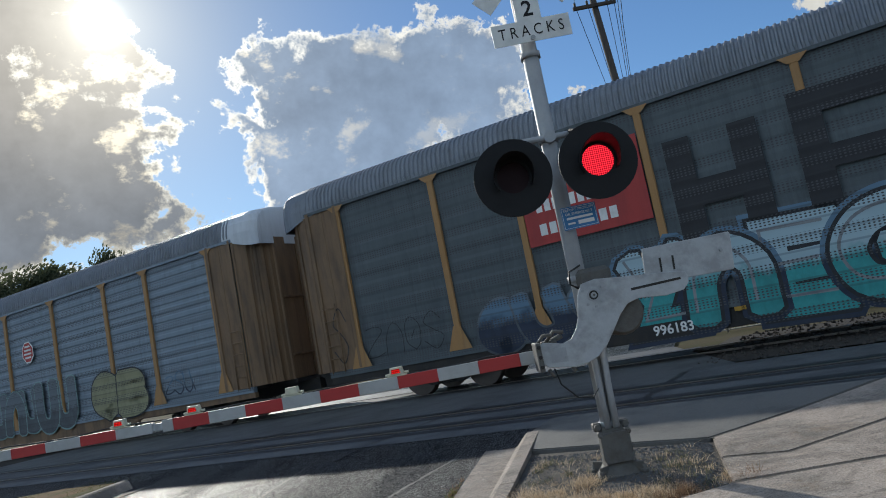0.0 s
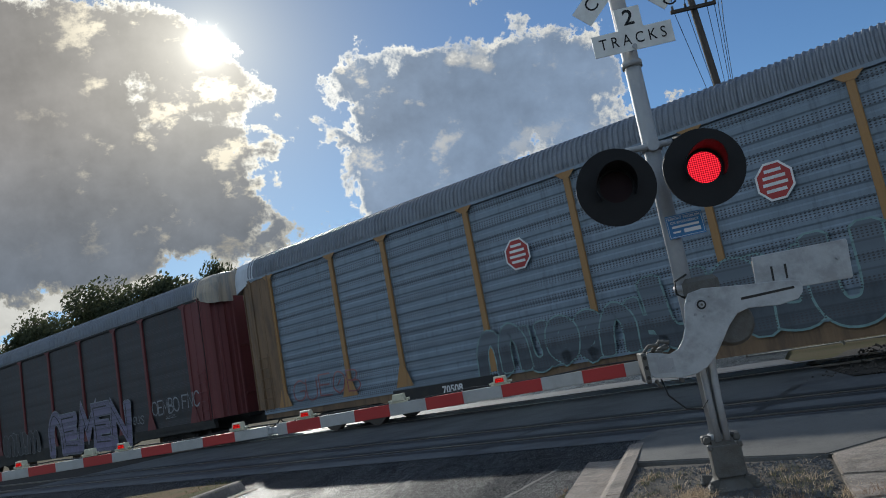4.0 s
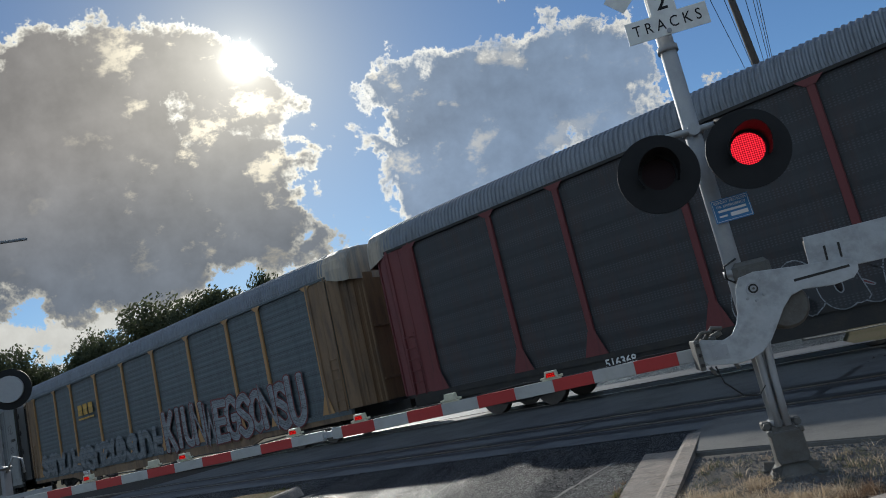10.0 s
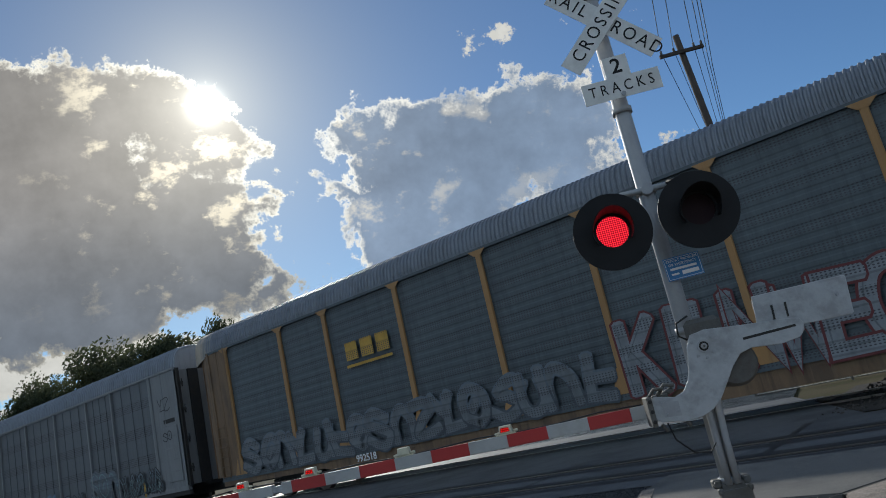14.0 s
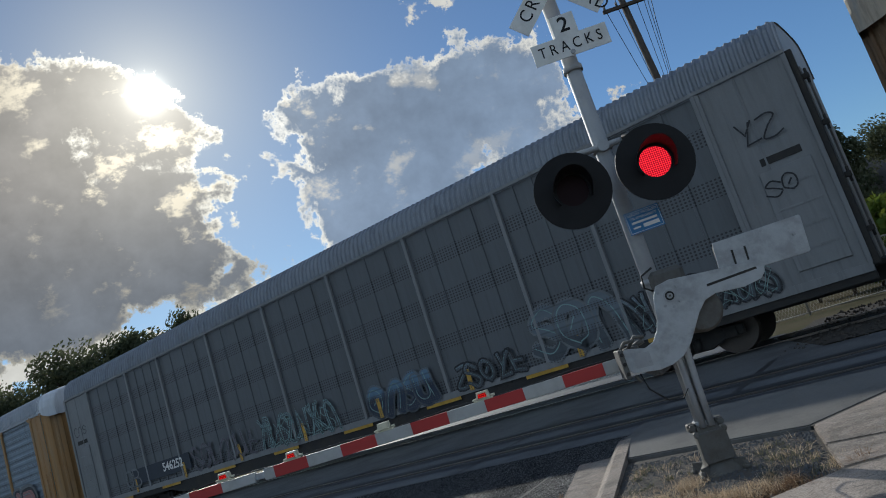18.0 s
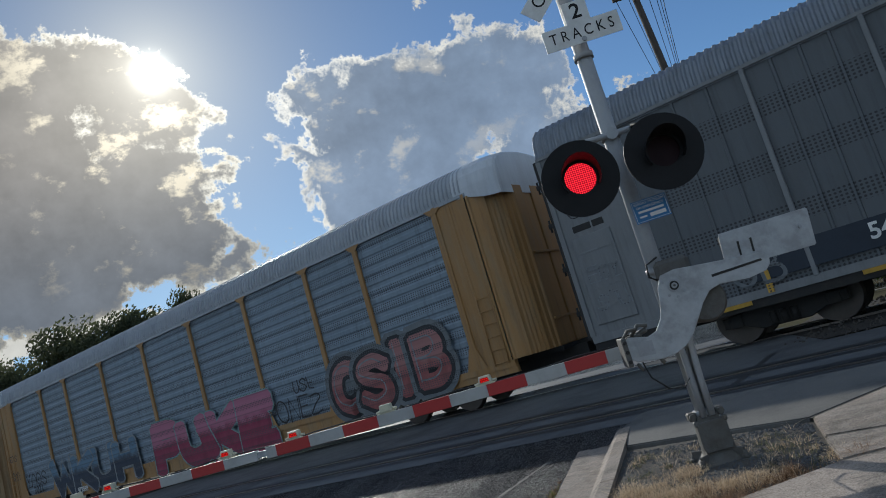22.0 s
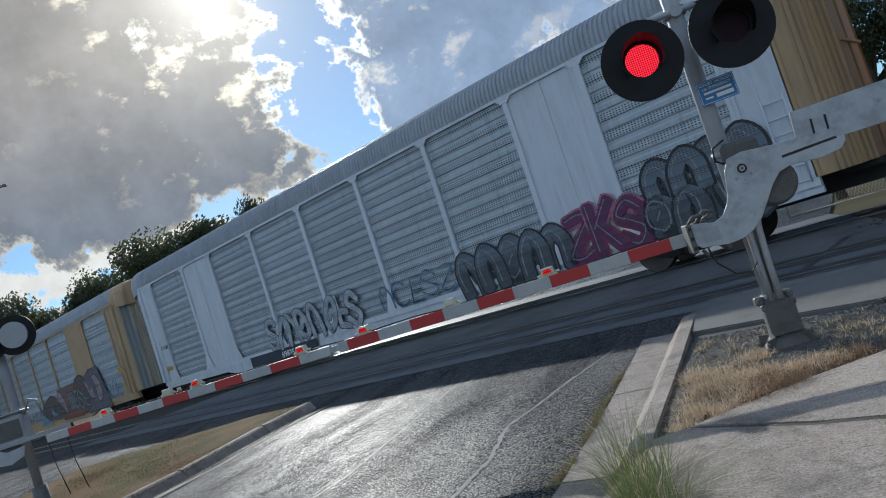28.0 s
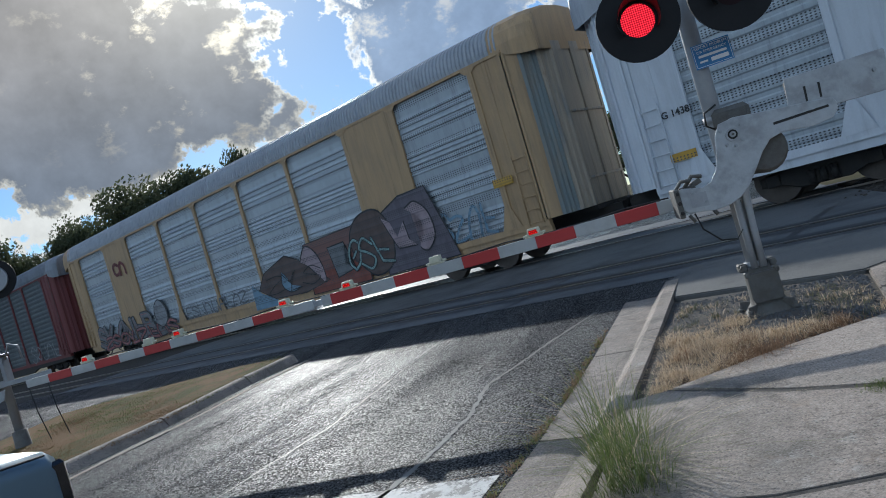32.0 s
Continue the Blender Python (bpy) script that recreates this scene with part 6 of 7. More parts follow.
def autorack(index, spec):
    car = empty("autorack_railcar", Matrix.Identity(4), spec["label"], "railcar", "railcars of the passing train")
    pan, post, endm, roof = M[spec["panel"]], M[spec["post"]], M[spec["end"]], M[spec["roof"]]
    modern = spec.get("modern", False)
    piece("roof", ("roof", modern), roof, roof_shape(modern), car, label="ribbed sheet metal roof")
    for s in (1, -1):
        leafm = M[spec.get("doors", spec["end"]) if s < 0 else spec["end"]]
        if modern:
            piece("roof_end", "end_wall", M[spec["cap"]], end_wall, car, (s * 13.70, 0, 0.0), sx=s)
            for i in range(7):
                piece("door_leaf", "door_leaf", M["under"] if i % 3 == 2 else leafm, door_leaf, car, (s * (13.70 + 0.03 * (i % 2)), -1.26 + 0.42 * i, 0), "", s)
            piece("end_panel", "new_end_panel", endm, new_end_panel, car, (s * 12.88, SIDE_Y, 0))
            cover = piece("cover", "cover", endm, cover_shape, car, (s * 13.05, SIDE_Y, 0))
            for z in (1.5, 1.9, 2.3, 2.7):
                piece("rib", "cover_rib", endm, cover_rib, cover, (0, 0, z))
            piece("vent_slot", "vent_slot", M["under"], vent_slot, car, (s * 13.05, SIDE_Y, 0))
            piece("corner_post", "corner_post", M["under"], corner_post, car, (s * 13.80, SIDE_Y - 0.06, 0))
            for z in (1.5, 2.5, 3.5, 4.4):
                piece("hinge", "hinge", M["under"], hinge_shape, car, (s * 13.83, (SIDE_Y - 0.10) , z), "", s)
        else:
            piece("roof_end", "roof_end", M[spec["cap"] if s < 0 else spec.get("cap_far", spec["cap"])], end_cap, car, (s * 12.70, 0, 0.0), sx=s)
            for i in range(4):
                piece("door_leaf", "door_leaf", leafm, door_leaf, car, (s * (13.85 + 0.035 * (i % 2)), -0.6225 + 0.415 * i, 0), "", s)
            for side in (1, -1):
                for fold, tone in enumerate(spec.get("folds", (None, None, None)) if s < 0 else (None, None, None)):
                    piece("radial_door", ("radial_door", s, side, fold), M[tone] if tone else leafm, radial_door(s, side, fold), car, (s * 13.0, side * SIDE_Y, 0), "curved end door fold with vertical ribs")
            for z in (1.6, 3.2):
                piece("door_bar", "door_bar", leafm, door_bar, car, (s * 13.88, 0, z), "", s)
            piece("end_panel", "end_panel", endm, end_panel_shape, car, (s * 12.5, SIDE_Y, 0))
            piece("ladder", "ladder", endm, ladder_shape, car, (s * 12.72, SIDE_Y, 0))
    bays = list(zip(POSTS, POSTS[1:]))
    for i, (a, b) in enumerate(bays):
        w = b - a
        c = (a + b) / 2
        if spec.get("solid") and i in (1, 7):
            piece("side_panel", ("ribbed", round(w, 2), spec.get("ribs", 3)), post, ribbed(w - 0.02, 4.0, spec.get("ribs", 3)), car, (c, SIDE_Y + (0.0 if spec.get("ribs", 3) else 0.035), 0.94), "plain flat steel panel")
        elif modern:
            piece("side_panel", ("flat", round(w, 2)), pan, ribbed(w - 0.02, 4.0), car, (c, SIDE_Y - 0.02, 0.94))
        else:
            piece("side_panel", ("louvre", round(w, 2), spec.get("period", 0.25), spec.get("depth", 0.016), spec.get("banded", False)), pan, corrugated(w - 0.02, 4.0, spec.get("period", 0.25), spec.get("depth", 0.016), spec.get("banded", False)), car, (c, SIDE_Y - 0.03, 0.94))
    for x in POSTS:
        piece("post", "thin_post" if modern else "post", post, thin_post if modern else post_shape, car, (x, SIDE_Y, 0.93))
    bm = bmesh.new()
    reach = 13.74 if modern else 13.04
    box(bm, -reach, reach, SIDE_Y - 0.06, SIDE_Y + 0.05, 4.93, 5.0)
    part("top_rail", bm, M[spec.get("rail", spec["post"])], car)
    bm = bmesh.new()
    box(bm, -reach, reach, SIDE_Y - 0.10, SIDE_Y + 0.04, 0.80, 0.95)
    part("side_rail", bm, M[spec.get("lower", spec.get("rail", spec["post"]))], car)
    bm = bmesh.new()
    plate(bm, [(-reach, 0.80), (reach, 0.80), (reach, 0.66), (8.2, 0.62), (7.4, 0.44), (-7.4, 0.44), (-8.2, 0.62), (-reach, 0.66)], SIDE_Y - 0.12, SIDE_Y + 0.0)
    part("side_sill", bm, M[spec.get("sill", "under")], car)
    bm = bmesh.new()
    box(bm, -13.1, 13.1, -1.50, -1.45, 0.6, 5.0)
    part("far_side", bm, pan, car)
    bm = bmesh.new()
    box(bm, -13.0, 13.0, -1.45, 1.40, 0.86, 1.0)
    box(bm, -13.95, 13.95, -0.85, 0.85, 0.84, 0.94)
    box(bm, -14.3, 14.3, -0.35, 0.35, 0.55, 0.86)
    for x in (-6, -3, 0, 3, 6):
        box(bm, x - 0.1, x + 0.1, -1.4, 1.4, 0.6, 0.86)
    part("underframe", bm, M["under"], car)
    for s in (1, -1):
        bm = bmesh.new()
        box(bm, -0.18, 0.18, -1.0, 1.0, 0.36, 0.55)
        box(bm, -1.0, 1.0, -0.3, 0.3, 0.45, 0.6)
        tr = part("truck", bm, M["under"], car, "four-wheeled truck")
        tr.location = (s * 10.05, 0, 0)
        for yy in (1.0, -1.0):
            piece("side_frame", "side_frame", M["under"], side_frame, tr, (0, yy, 0), "", 1 if yy > 0 else -1)
        for wx in (-0.89, 0.89):
            for yy in (0.72, -0.72):
                piece("wheel", "wheel", M["wheel"], wheel_shape, tr, (wx, yy, 0.455), "", 1 if yy > 0 else -1)
        bm = bmesh.new()
        box(bm, -0.55, 0.55, -0.09, 0.09, 0.72, 0.92, 0.03)
        box(bm, 0.30, 0.62, -0.16, 0.14, 0.70, 0.94, 0.03)
        tube(bm, [(-0.3, 0.25, 0.80), (0.0, 0.30, 0.45), (0.35, 0.28, 0.32), (0.75, 0.22, 0.42)], 0.025, 6)
        cp = part("coupler", bm, M["under"], car)
        cp.location, cp.rotation_euler = (s * 14.15, 0, 0), (0, 0, 0 if s > 0 else math.pi)
    return car


SPECS = [
    dict(label="grey autorack railcar with yellow posts, a red panel and teal graffiti", panel="panel_green", post="yellow", end="brown", roof="roof", cap="roof", rail="panel_green", sill="under", period=0.5, depth=0.008),
    dict(label="blue-grey autorack railcar with yellow posts and pale graffiti", panel="panel_blue", post="yellow", end="brown", roof="roof", cap="white", rail="panel_blue", sill="brown"),
    dict(label="dark autorack railcar with oxide red posts and lilac graffiti", panel="panel_dark", post="oxide", end="oxide", roof="roof", cap="drab", rail="under", sill="under", period=0.8, depth=0.008),
    dict(label="dark grey autorack railcar with yellow posts and white block graffiti", panel="panel_green", post="yellow", end="brown", roof="roof", cap="drab", rail="panel_green", sill="brown", period=0.2, depth=0.006),
    dict(label="modern grey autorack railcar with narrow ribs and perforated bands", panel="panel_grey", post="steelgrey", end="steelgrey", roof="roof", cap="rooflight", rail="steelgrey", sill="under", modern=True),
    dict(label="blue-grey autorack railcar with yellow ends and bright bubble graffiti", panel="panel_blue", post="yellow", end="yellow", roof="rooflight", cap="white", rail="rooflight", lower="yellow", sill="yellow"),
    dict(label="white autorack railcar with silver louvred sides and scrawled graffiti", panel="panel_silver", post="white", end="white", roof="rooflight", cap="orange", cap_far="rooflight", doors="orange", rail="white", sill="white", solid=True, ribs=1, period=0.22, depth=0.016),
    dict(label="faded orange autorack railcar with bright louvred sides and graffiti", panel="panel_silver", post="orange", end="orange", roof="rooflight", cap="orange", doors="drab", folds=("orange", "teal_door", "drab"), rail="orange", sill="orange", solid=True, ribs=0, period=0.12, depth=0.035, banded=True),
    dict(label="dark red autorack railcar at the end of the visible train", panel="panel_green", post="oxide", end="oxide", roof="roof", cap="roof", rail="oxide", sill="under", period=0.22),
]
CARS = [autorack(i, s) for i, s in enumerate(SPECS)]


def decorate():
    c = CARS[0]
    red = sheet(c, "red_panel", 4.40, 7.05, 2.75, 4.45, M["redpanel"], "red sign panel with three lines of white bars")
    for z, w in ((4.02, 1.9), (3.55, 1.5), (3.06, 1.75)):
        bm = bmesh.new()
        n = 8
        for i in range(n):
            x = 6.75 - w * i / n
            box(bm, x - w / n * 0.72, x, SIDE_Y + 0.057, SIDE_Y + 0.060, z - 0.12, z + 0.12)
        part("writing_bar", bm, M["signwhite"], red)
    for name, parts in (("block_letter", ((3.95, 3.45, 1.9, 4.1), (2.75, 2.25, 1.9, 4.1), (3.45, 2.75, 2.75, 3.25))), ("block_letter", ((1.7, 1.2, 1.9, 4.3), (1.2, 0.0, 3.85, 4.3), (1.2, 0.2, 2.85, 3.25), (1.2, 0.0, 1.9, 2.3)))):
        bm = bmesh.new()
        for x0, x1, z0, z1 in parts:
            box(bm, x1, x0, SIDE_Y + 0.052, SIDE_Y + 0.056, z0, z1)
        part(name, bm, M["g_black"], c, "large black painted block letter")
    graffiti(c, 5.2, -3.6, 0.62, 2.10, "yaEGCKs", M["g_teal"], M["g_black"], 11, 0.44, 0.07, "teal and white graffiti with thick black outline", shine=M["g_white"], halo=M["g_navy"])
    graffiti(c, 8.6, 5.4, 0.75, 1.75, "ous", M["g_navy"], M["g_slate"], 12, 0.40, 0.05)
    sheet(c, "number_board", 3.6, 6.6, 0.46, 0.74, M["under"], "", 0.06)
    writing(c, "996183", 4.5, 0.60, 0.26, M["signwhite"], "white car number")
    graffiti(c, 11.8, 9.5, 1.05, 1.95, "zaos", M["g_black"], None, 13, 0.035)
    graffiti(c, 12.75, 12.3, 1.1, 2.6, "s", M["g_black"], None, 14, 0.06)
    for x in (2.9, 0.6):
        sheet(c, "reflector", x, x + 0.45, 0.72, 0.80, M["g_gold"], "", 0.062)
    c = CARS[1]
    graffiti(c, 4.6, 0.0, 0.88, 1.85, "aauooal", M["g_slate"], M["g_mint"], 21, 0.46, 0.035, "pale outlined graffiti arches", lean=0.05)
    graffiti(c, 0.0, -5.0, 0.85, 2.25, "UaUUU", M["g_slate"], M["g_mint"], 24, 0.46, 0.045, "tall pale outlined graffiti", lean=0.15)
    graffiti(c, 11.6, 8.7, 1.0, 1.7, "GUEoB", M["g_rose"], None, 25, 0.07)
    graffiti(c, -6.2, -8.5, 0.9, 2.0, "oB", M["g_straw"], M["g_black"], 22, 0.5, 0.045, "dull yellow bubble graffiti with dark outline")
    graffiti(c, -9.5, -10.8, 1.1, 1.8, "zsu", M["g_navy"], None, 23, 0.10)
    for x in (-2.72, 3.02):
        bm = bmesh.new()
        octagon(bm, x, 3.47, 0.36, 0.0)
        badge = part("emblem", bm, M["signwhite"], c, "small red octagonal emblem with white bars")
        bm = bmesh.new()
        octagon(bm, x, 3.47, 0.32, 0.003)
        part("emblem_face", bm, M["redpanel"], badge)
        for k, wid in enumerate((0.30, 0.40, 0.44, 0.36)):
            bm = bmesh.new()
            box(bm, x - wid / 2, x + wid / 2, SIDE_Y + 0.0645, SIDE_Y + 0.066, 3.64 - 0.125 * k, 3.70 - 0.125 * k)
            part("writing_bar", bm, M["signwhite"], badge)
    writing(c, "70508", 5.6, 0.68, 0.26, M["signwhite"], "white car number")
    sheet(c, "number_board", 4.2, 7.6, 0.50, 0.86, M["under"], "", 0.06)
    c = CARS[2]
    graffiti(c, -1.1, -7.7, 0.70, 2.15, "aEMEN", M["g_lilac"], M["g_white"], 31, 0.40, 0.03, "lilac and white block graffiti with dark gaps", shine=M["g_black"], lean=0.2)
    graffiti(c, -7.95, -8.75, 1.2, 1.55, "ous", M["g_white"], None, 34, 0.12)
    graffiti(c, -9.4, -11.15, 1.40, 1.92, "OEMBO", M["g_white"], None, 32, 0.15, 0, "white tag graffiti", lean=0.05)
    graffiti(c, -11.3, -12.4, 1.45, 1.98, "FNC", M["g_white"], None, 35, 0.15)
    graffiti(c, -10.2, -10.9, 1.22, 1.34, "zz", M["g_white"], None, 36, 0.14)
    graffiti(c, 3.9, 0.1, 0.9, 1.75, "oaousaa", M["panel_dark"], M["g_white"], 33, 0.50, 0.022, "", lean=0.15)
    writing(c, "516368", 6.6, 0.70, 0.26, M["signwhite"], "white car number")
    c = CARS[3]
    graffiti(c, -1.6, -10.9, 0.85, 2.35, "KIUNWEGSONSU", M["g_white"], M["oxide"], 41, 0.36, 0.05, "white block graffiti with dark red edges", lean=0.06, shine=M["g_faint"])
    graffiti(c, 11.7, -1.2, 0.90, 1.85, "soayulosazyosual", M["g_faint"], M["g_slate"], 42, 0.28, 0.05, "", lean=0.3)
    writing(c, "992518", 6.4, 0.70, 0.26, M["signwhite"], "white car number")
    sheet(c, "emblem", 4.75, 6.5, 3.12, 3.2, M["g_gold"], "yellow painted railway emblem")
    for x in (4.8, 5.4, 6.0):
        sheet(c, "emblem_bar", x, x + 0.46, 3.32, 3.82, M["g_gold"])
    c = CARS[4]
    writing(c, "546252", 7.6, 1.38, 0.40, M["signwhite"], "white car number")
    sheet(c, "number_board", 6.6, 10.2, 1.1, 1.62, M["board"], "", 0.055)
    graffiti(c, 6.4, 3.2, 0.92, 1.75, "soyaoul", M["g_smoke"], M["g_faint"], 51, 0.12, 0.02, "grey ghostly scrawled graffiti", lean=0.3)
    graffiti(c, 10.6, 9.6, 1.0, 1.7, "oB", M["g_faint"], None, 60, 0.14)
    graffiti(c, 2.9, -0.5, 0.90, 1.85, "ayszNyKa", M["g_slate"], M["g_mint"], 52, 0.10, 0.028, "pale mint feathered graffiti", lean=0.5, shine=M["g_mint"])
    graffiti(c, 2.7, -0.4, 0.95, 1.65, "zKyszlNys", M["g_mint"], None, 50, 0.07, 0.0, "", lean=0.6, over_paint=0.012)
    graffiti(c, -1.7, -3.9, 0.88, 1.65, "oasu", M["g_navy"], M["g_slate"], 53, 0.42, 0.05, "dark blue graffiti with pale lines", lean=0.3, shine=M["g_mint"])
    graffiti(c, -4.6, -6.6, 0.90, 1.50, "zsoyl", M["g_slate"], M["g_black"], 48, 0.20, 0.04, "", lean=0.4, shine=M["g_mint"])
    graffiti(c, -7.0, -9.3, 0.95, 2.05, "soa", M["g_slate"], M["g_faint"], 54, 0.34, 0.05, "pale rimmed bubble graffiti", lean=0.2, shine=M["g_mint"])
    graffiti(c, -9.4, -12.3, 0.92, 1.75, "aysoNzauKs", M["g_slate"], M["g_black"], 49, 0.22, 0.04, "", lean=0.5, shine=M["g_mint"])
    graffiti(c, -9.5, -12.2, 0.95, 1.55, "zKyszlNysaoz", M["g_mint"], None, 47, 0.06, 0.0, "", lean=0.7, over_paint=0.018)
    graffiti(c, -12.6, -13.2, 2.55, 2.9, "so", M["g_black"], None, 55, 0.10)
    graffiti(c, -12.5, -13.3, 3.55, 4.1, "yz", M["g_black"], None, 56, 0.08)
    graffiti(c, 13.4, 12.5, 3.45, 3.85, "Cas", M["g_black"], None, 57, 0.08)
    graffiti(c, 13.4, 12.6, 2.0, 2.4, "Eoy", M["g_white"], None, 58, 0.08)
    graffiti(c, 13.4, 12.6, 1.4, 1.8, "sau", M["g_white"], None, 59, 0.08)
    for x in range(-11, 12, 3):
        sheet(c, "yellow_stripe", x - 0.06, x + 0.06, 0.85, 1.35, M["g_gold"], "", 0.066)
        sheet(c, "reflector", x + 0.4, x + 1.5, 0.72, 0.80, M["g_gold"], "", 0.062)
    c = CARS[5]
    graffiti(c, -7.3, -11.2, 0.85, 2.15, "OSIB", M["g_rose"], M["g_black"], 61, 0.40, 0.115, "red bubble graffiti with thick black outline", lean=0.05, shine=M["g_white"], halo=M["g_faint"], rise=0.15)
    graffiti(c, -4.3, -6.6, 0.95, 1.65, "PONEz", M["g_black"], None, 62, 0.10, 0.0, "", lean=0.1)
    graffiti(c, -5.6, -6.5, 1.7, 2.1, "usl", M["g_black"], None, 67, 0.12)
    graffiti(c, 1.9, -4.5, 0.55, 1.95, "PuKE", M["g_pink"], M["g_mint"], 63, 0.44, 0.055, "pink block graffiti with pale mint outline", lean=0.05)
    graffiti(c, 9.2, 3.0, 0.66, 1.95, "WKUH", M["g_navy"], M["g_white"], 64, 0.36, 0.075, "dark blue block graffiti with pale tops and outline", lean=0.03)
    writing(c, "979558", 7.2, 0.66, 0.26, M["signwhite"], "white car number")
    graffiti(c, 11.7, 9.9, 1.25, 1.85, "yaos", M["g_black"], None, 65, 0.11)
    writing(c, "2021", 10.7, 1.12, 0.42, M["g_black"])
    graffiti(c, 12.85, 12.2, 1.7, 2.1, "oaa", M["g_black"], None, 66, 0.12)
    graffiti(c, 12.85, 12.2, 2.5, 2.8, "Eas", M["g_black"], None, 68, 0.12)
    c = CARS[6]
    graffiti(c, -4.3, -7.6, 0.72, 1.75, "aaoaa", M["g_slate"], M["g_black"], 71, 0.55, 0.05, "black bubble graffiti with pale edges", shine=M["g_white"], lean=0.15)
    graffiti(c, -7.6, -9.7, 0.70, 1.85, "zKs", M["g_violet"], M["g_pink"], 72, 0.40, 0.05, "violet graffiti with pink edges", shine=M["g_white"])
    graffiti(c, -9.7, -12.2, 0.72, 1.50, "oauo", M["g_slate"], M["g_black"], 75, 0.55, 0.06, "", shine=M["g_white"])
    graffiti(c, -9.9, -12.3, 1.50, 2.25, "aaoa", M["g_slate"], M["g_black"], 76, 0.55, 0.06, "", shine=M["g_white"])
    graffiti(c, 5.0, -0.1, 0.85, 1.95, "Saaoaols", M["panel_silver"], M["g_black"], 73, 0.30, 0.022, "thin black scrawled graffiti", lean=0.25)
    graffiti(c, -1.0, -4.0, 0.95, 1.75, "aCEsz", M["g_sky"], None, 74, 0.12, 0.0, "", lean=0.15)
    graffiti(c, -1.0, -4.0, 0.97, 1.77, "aCEsz", M["g_navy"], None, 74, 0.05, 0.0, "", lean=0.15)
    writing(c, "G 1438", 12.2, 2.30, 0.20, M["g_black"])
    sheet(c, "notice_plate", 12.0, 12.55, 1.35, 1.52, M["g_gold"], "small yellow notice plate", 0.07)
    sheet(c, "number_board", 2.4, 6.4, 0.43, 0.86, M["board"], "dark blue number board", 0.06)
    writing(c, "698351", 4.0, 0.64, 0.30, M["signwhite"], "white car number")
    c = CARS[7]
    patch(c, [(-0.7, 0.62), (-0.8, 1.5), (-1.25, 1.15), (-2.0, 0.85), (-2.3, 0.62)], M["g_sky"], None, 0.0, "pale blue sprayed smear", False)
    patch(c, [(-4.0, 0.66), (-4.1, 2.22), (-6.6, 2.30), (-6.9, 1.6), (-6.7, 0.66)], M["g_brick"], M["g_black"], 0.001, "brick red painted block", False)
    patch(c, [(-1.2, 1.25), (-1.7, 1.75), (-3.0, 2.08), (-3.6, 1.85), (-4.9, 0.98), (-3.6, 0.80), (-2.0, 0.86)], M["g_umber"], M["g_black"], 0.006, "umber painted shape with black rim", False)
    patch(c, [(-2.65, 1.62), (-2.55, 1.2), (-2.9, 0.95), (-3.45, 1.02), (-3.0, 1.15), (-2.85, 1.4)], M["g_sky"], M["g_black"], 0.012)
    patch(c, [(-3.75, 1.75), (-4.15, 2.15), (-4.55, 1.9), (-4.75, 1.35), (-4.7, 0.95), (-4.35, 1.3), (-4.1, 1.55)], M["g_blush"], M["g_black"], 0.012)
    patch(c, [(-5.2, 1.9), (-5.95, 1.92), (-5.8, 1.3), (-6.2, 1.12), (-5.35, 0.98)], M["g_faint"], M["g_black"], 0.012, "", False)
    patch(c, [(-6.35, 1.3), (-6.3, 1.95), (-6.8, 2.45), (-7.6, 2.5), (-8.0, 1.9), (-7.8, 1.0), (-7.0, 0.75)], M["g_umber"], M["g_black"], 0.018)
    patch(c, [(-7.5, 0.66), (-7.7, 2.3), (-8.6, 2.62), (-9.6, 2.66), (-10.2, 0.70)], M["g_smoke"], M["g_black"], 0.012, "grey-violet painted field", False)
    patch(c, [(-7.75, 2.25), (-8.05, 2.05), (-8.2, 1.6), (-8.55, 1.95), (-8.6, 1.45), (-8.85, 1.25), (-8.15, 1.30), (-7.95, 1.75)], M["g_blush"], M["g_black"], 0.024, "", False)
    patch(c, [(-8.75, 2.25), (-9.15, 2.35), (-9.5, 2.0), (-9.55, 1.4), (-9.2, 1.05), (-8.95, 1.2), (-9.2, 1.5), (-9.15, 1.95)], M["g_blush"], M["g_black"], 0.024)
    graffiti(c, -5.9, -7.9, 0.95, 1.9, "osl", M["g_mint"], M["g_black"], 86, 0.10, 0.03, "", lean=0.3, over_paint=0.028)
    graffiti(c, -1.6, -4.6, 0.95, 1.6, "zys", M["g_black"], None, 87, 0.05, 0.0, "", lean=0.3, over_paint=0.018)
    graffiti(c, -9.2, -11.6, 0.95, 1.8, "yszal", M["g_sky"], None, 85, 0.16, 0.0, "", lean=0.3)
    graffiti(c, 11.9, 5.6, 0.70, 1.70, "sKaNlBz", M["g_faint"], M["g_black"], 83, 0.26, 0.05, "pale tangled graffiti with black outline", shine=M["g_rose"], lean=0.3)
    graffiti(c, 11.6, 4.6, 0.62, 1.20, "zsoyzlas", M["g_rose"], M["g_black"], 89, 0.16, 0.04, "", shine=M["g_white"], lean=0.5, over_paint=0.018)
    patch(c, [(6.3, 1.2), (6.2, 1.8), (5.75, 2.05), (5.35, 1.7), (5.4, 1.25), (5.85, 1.0)], M["g_white"], M["g_black"], 0.022)
    graffiti(c, 3.9, -0.4, 0.95, 1.45, "EsNauPlaz", M["g_faint"], None, 92, 0.12, 0.0, "", lean=0.2)
    sheet(c, "notice_plate", -12.4, -11.8, 2.0, 2.2, M["g_gold"], "small yellow notice plate", 0.07)
    graffiti(c, 8.75, 7.6, 3.55, 4.15, "Ca", M["oxide"], None, 84, 0.24, 0.0, "")
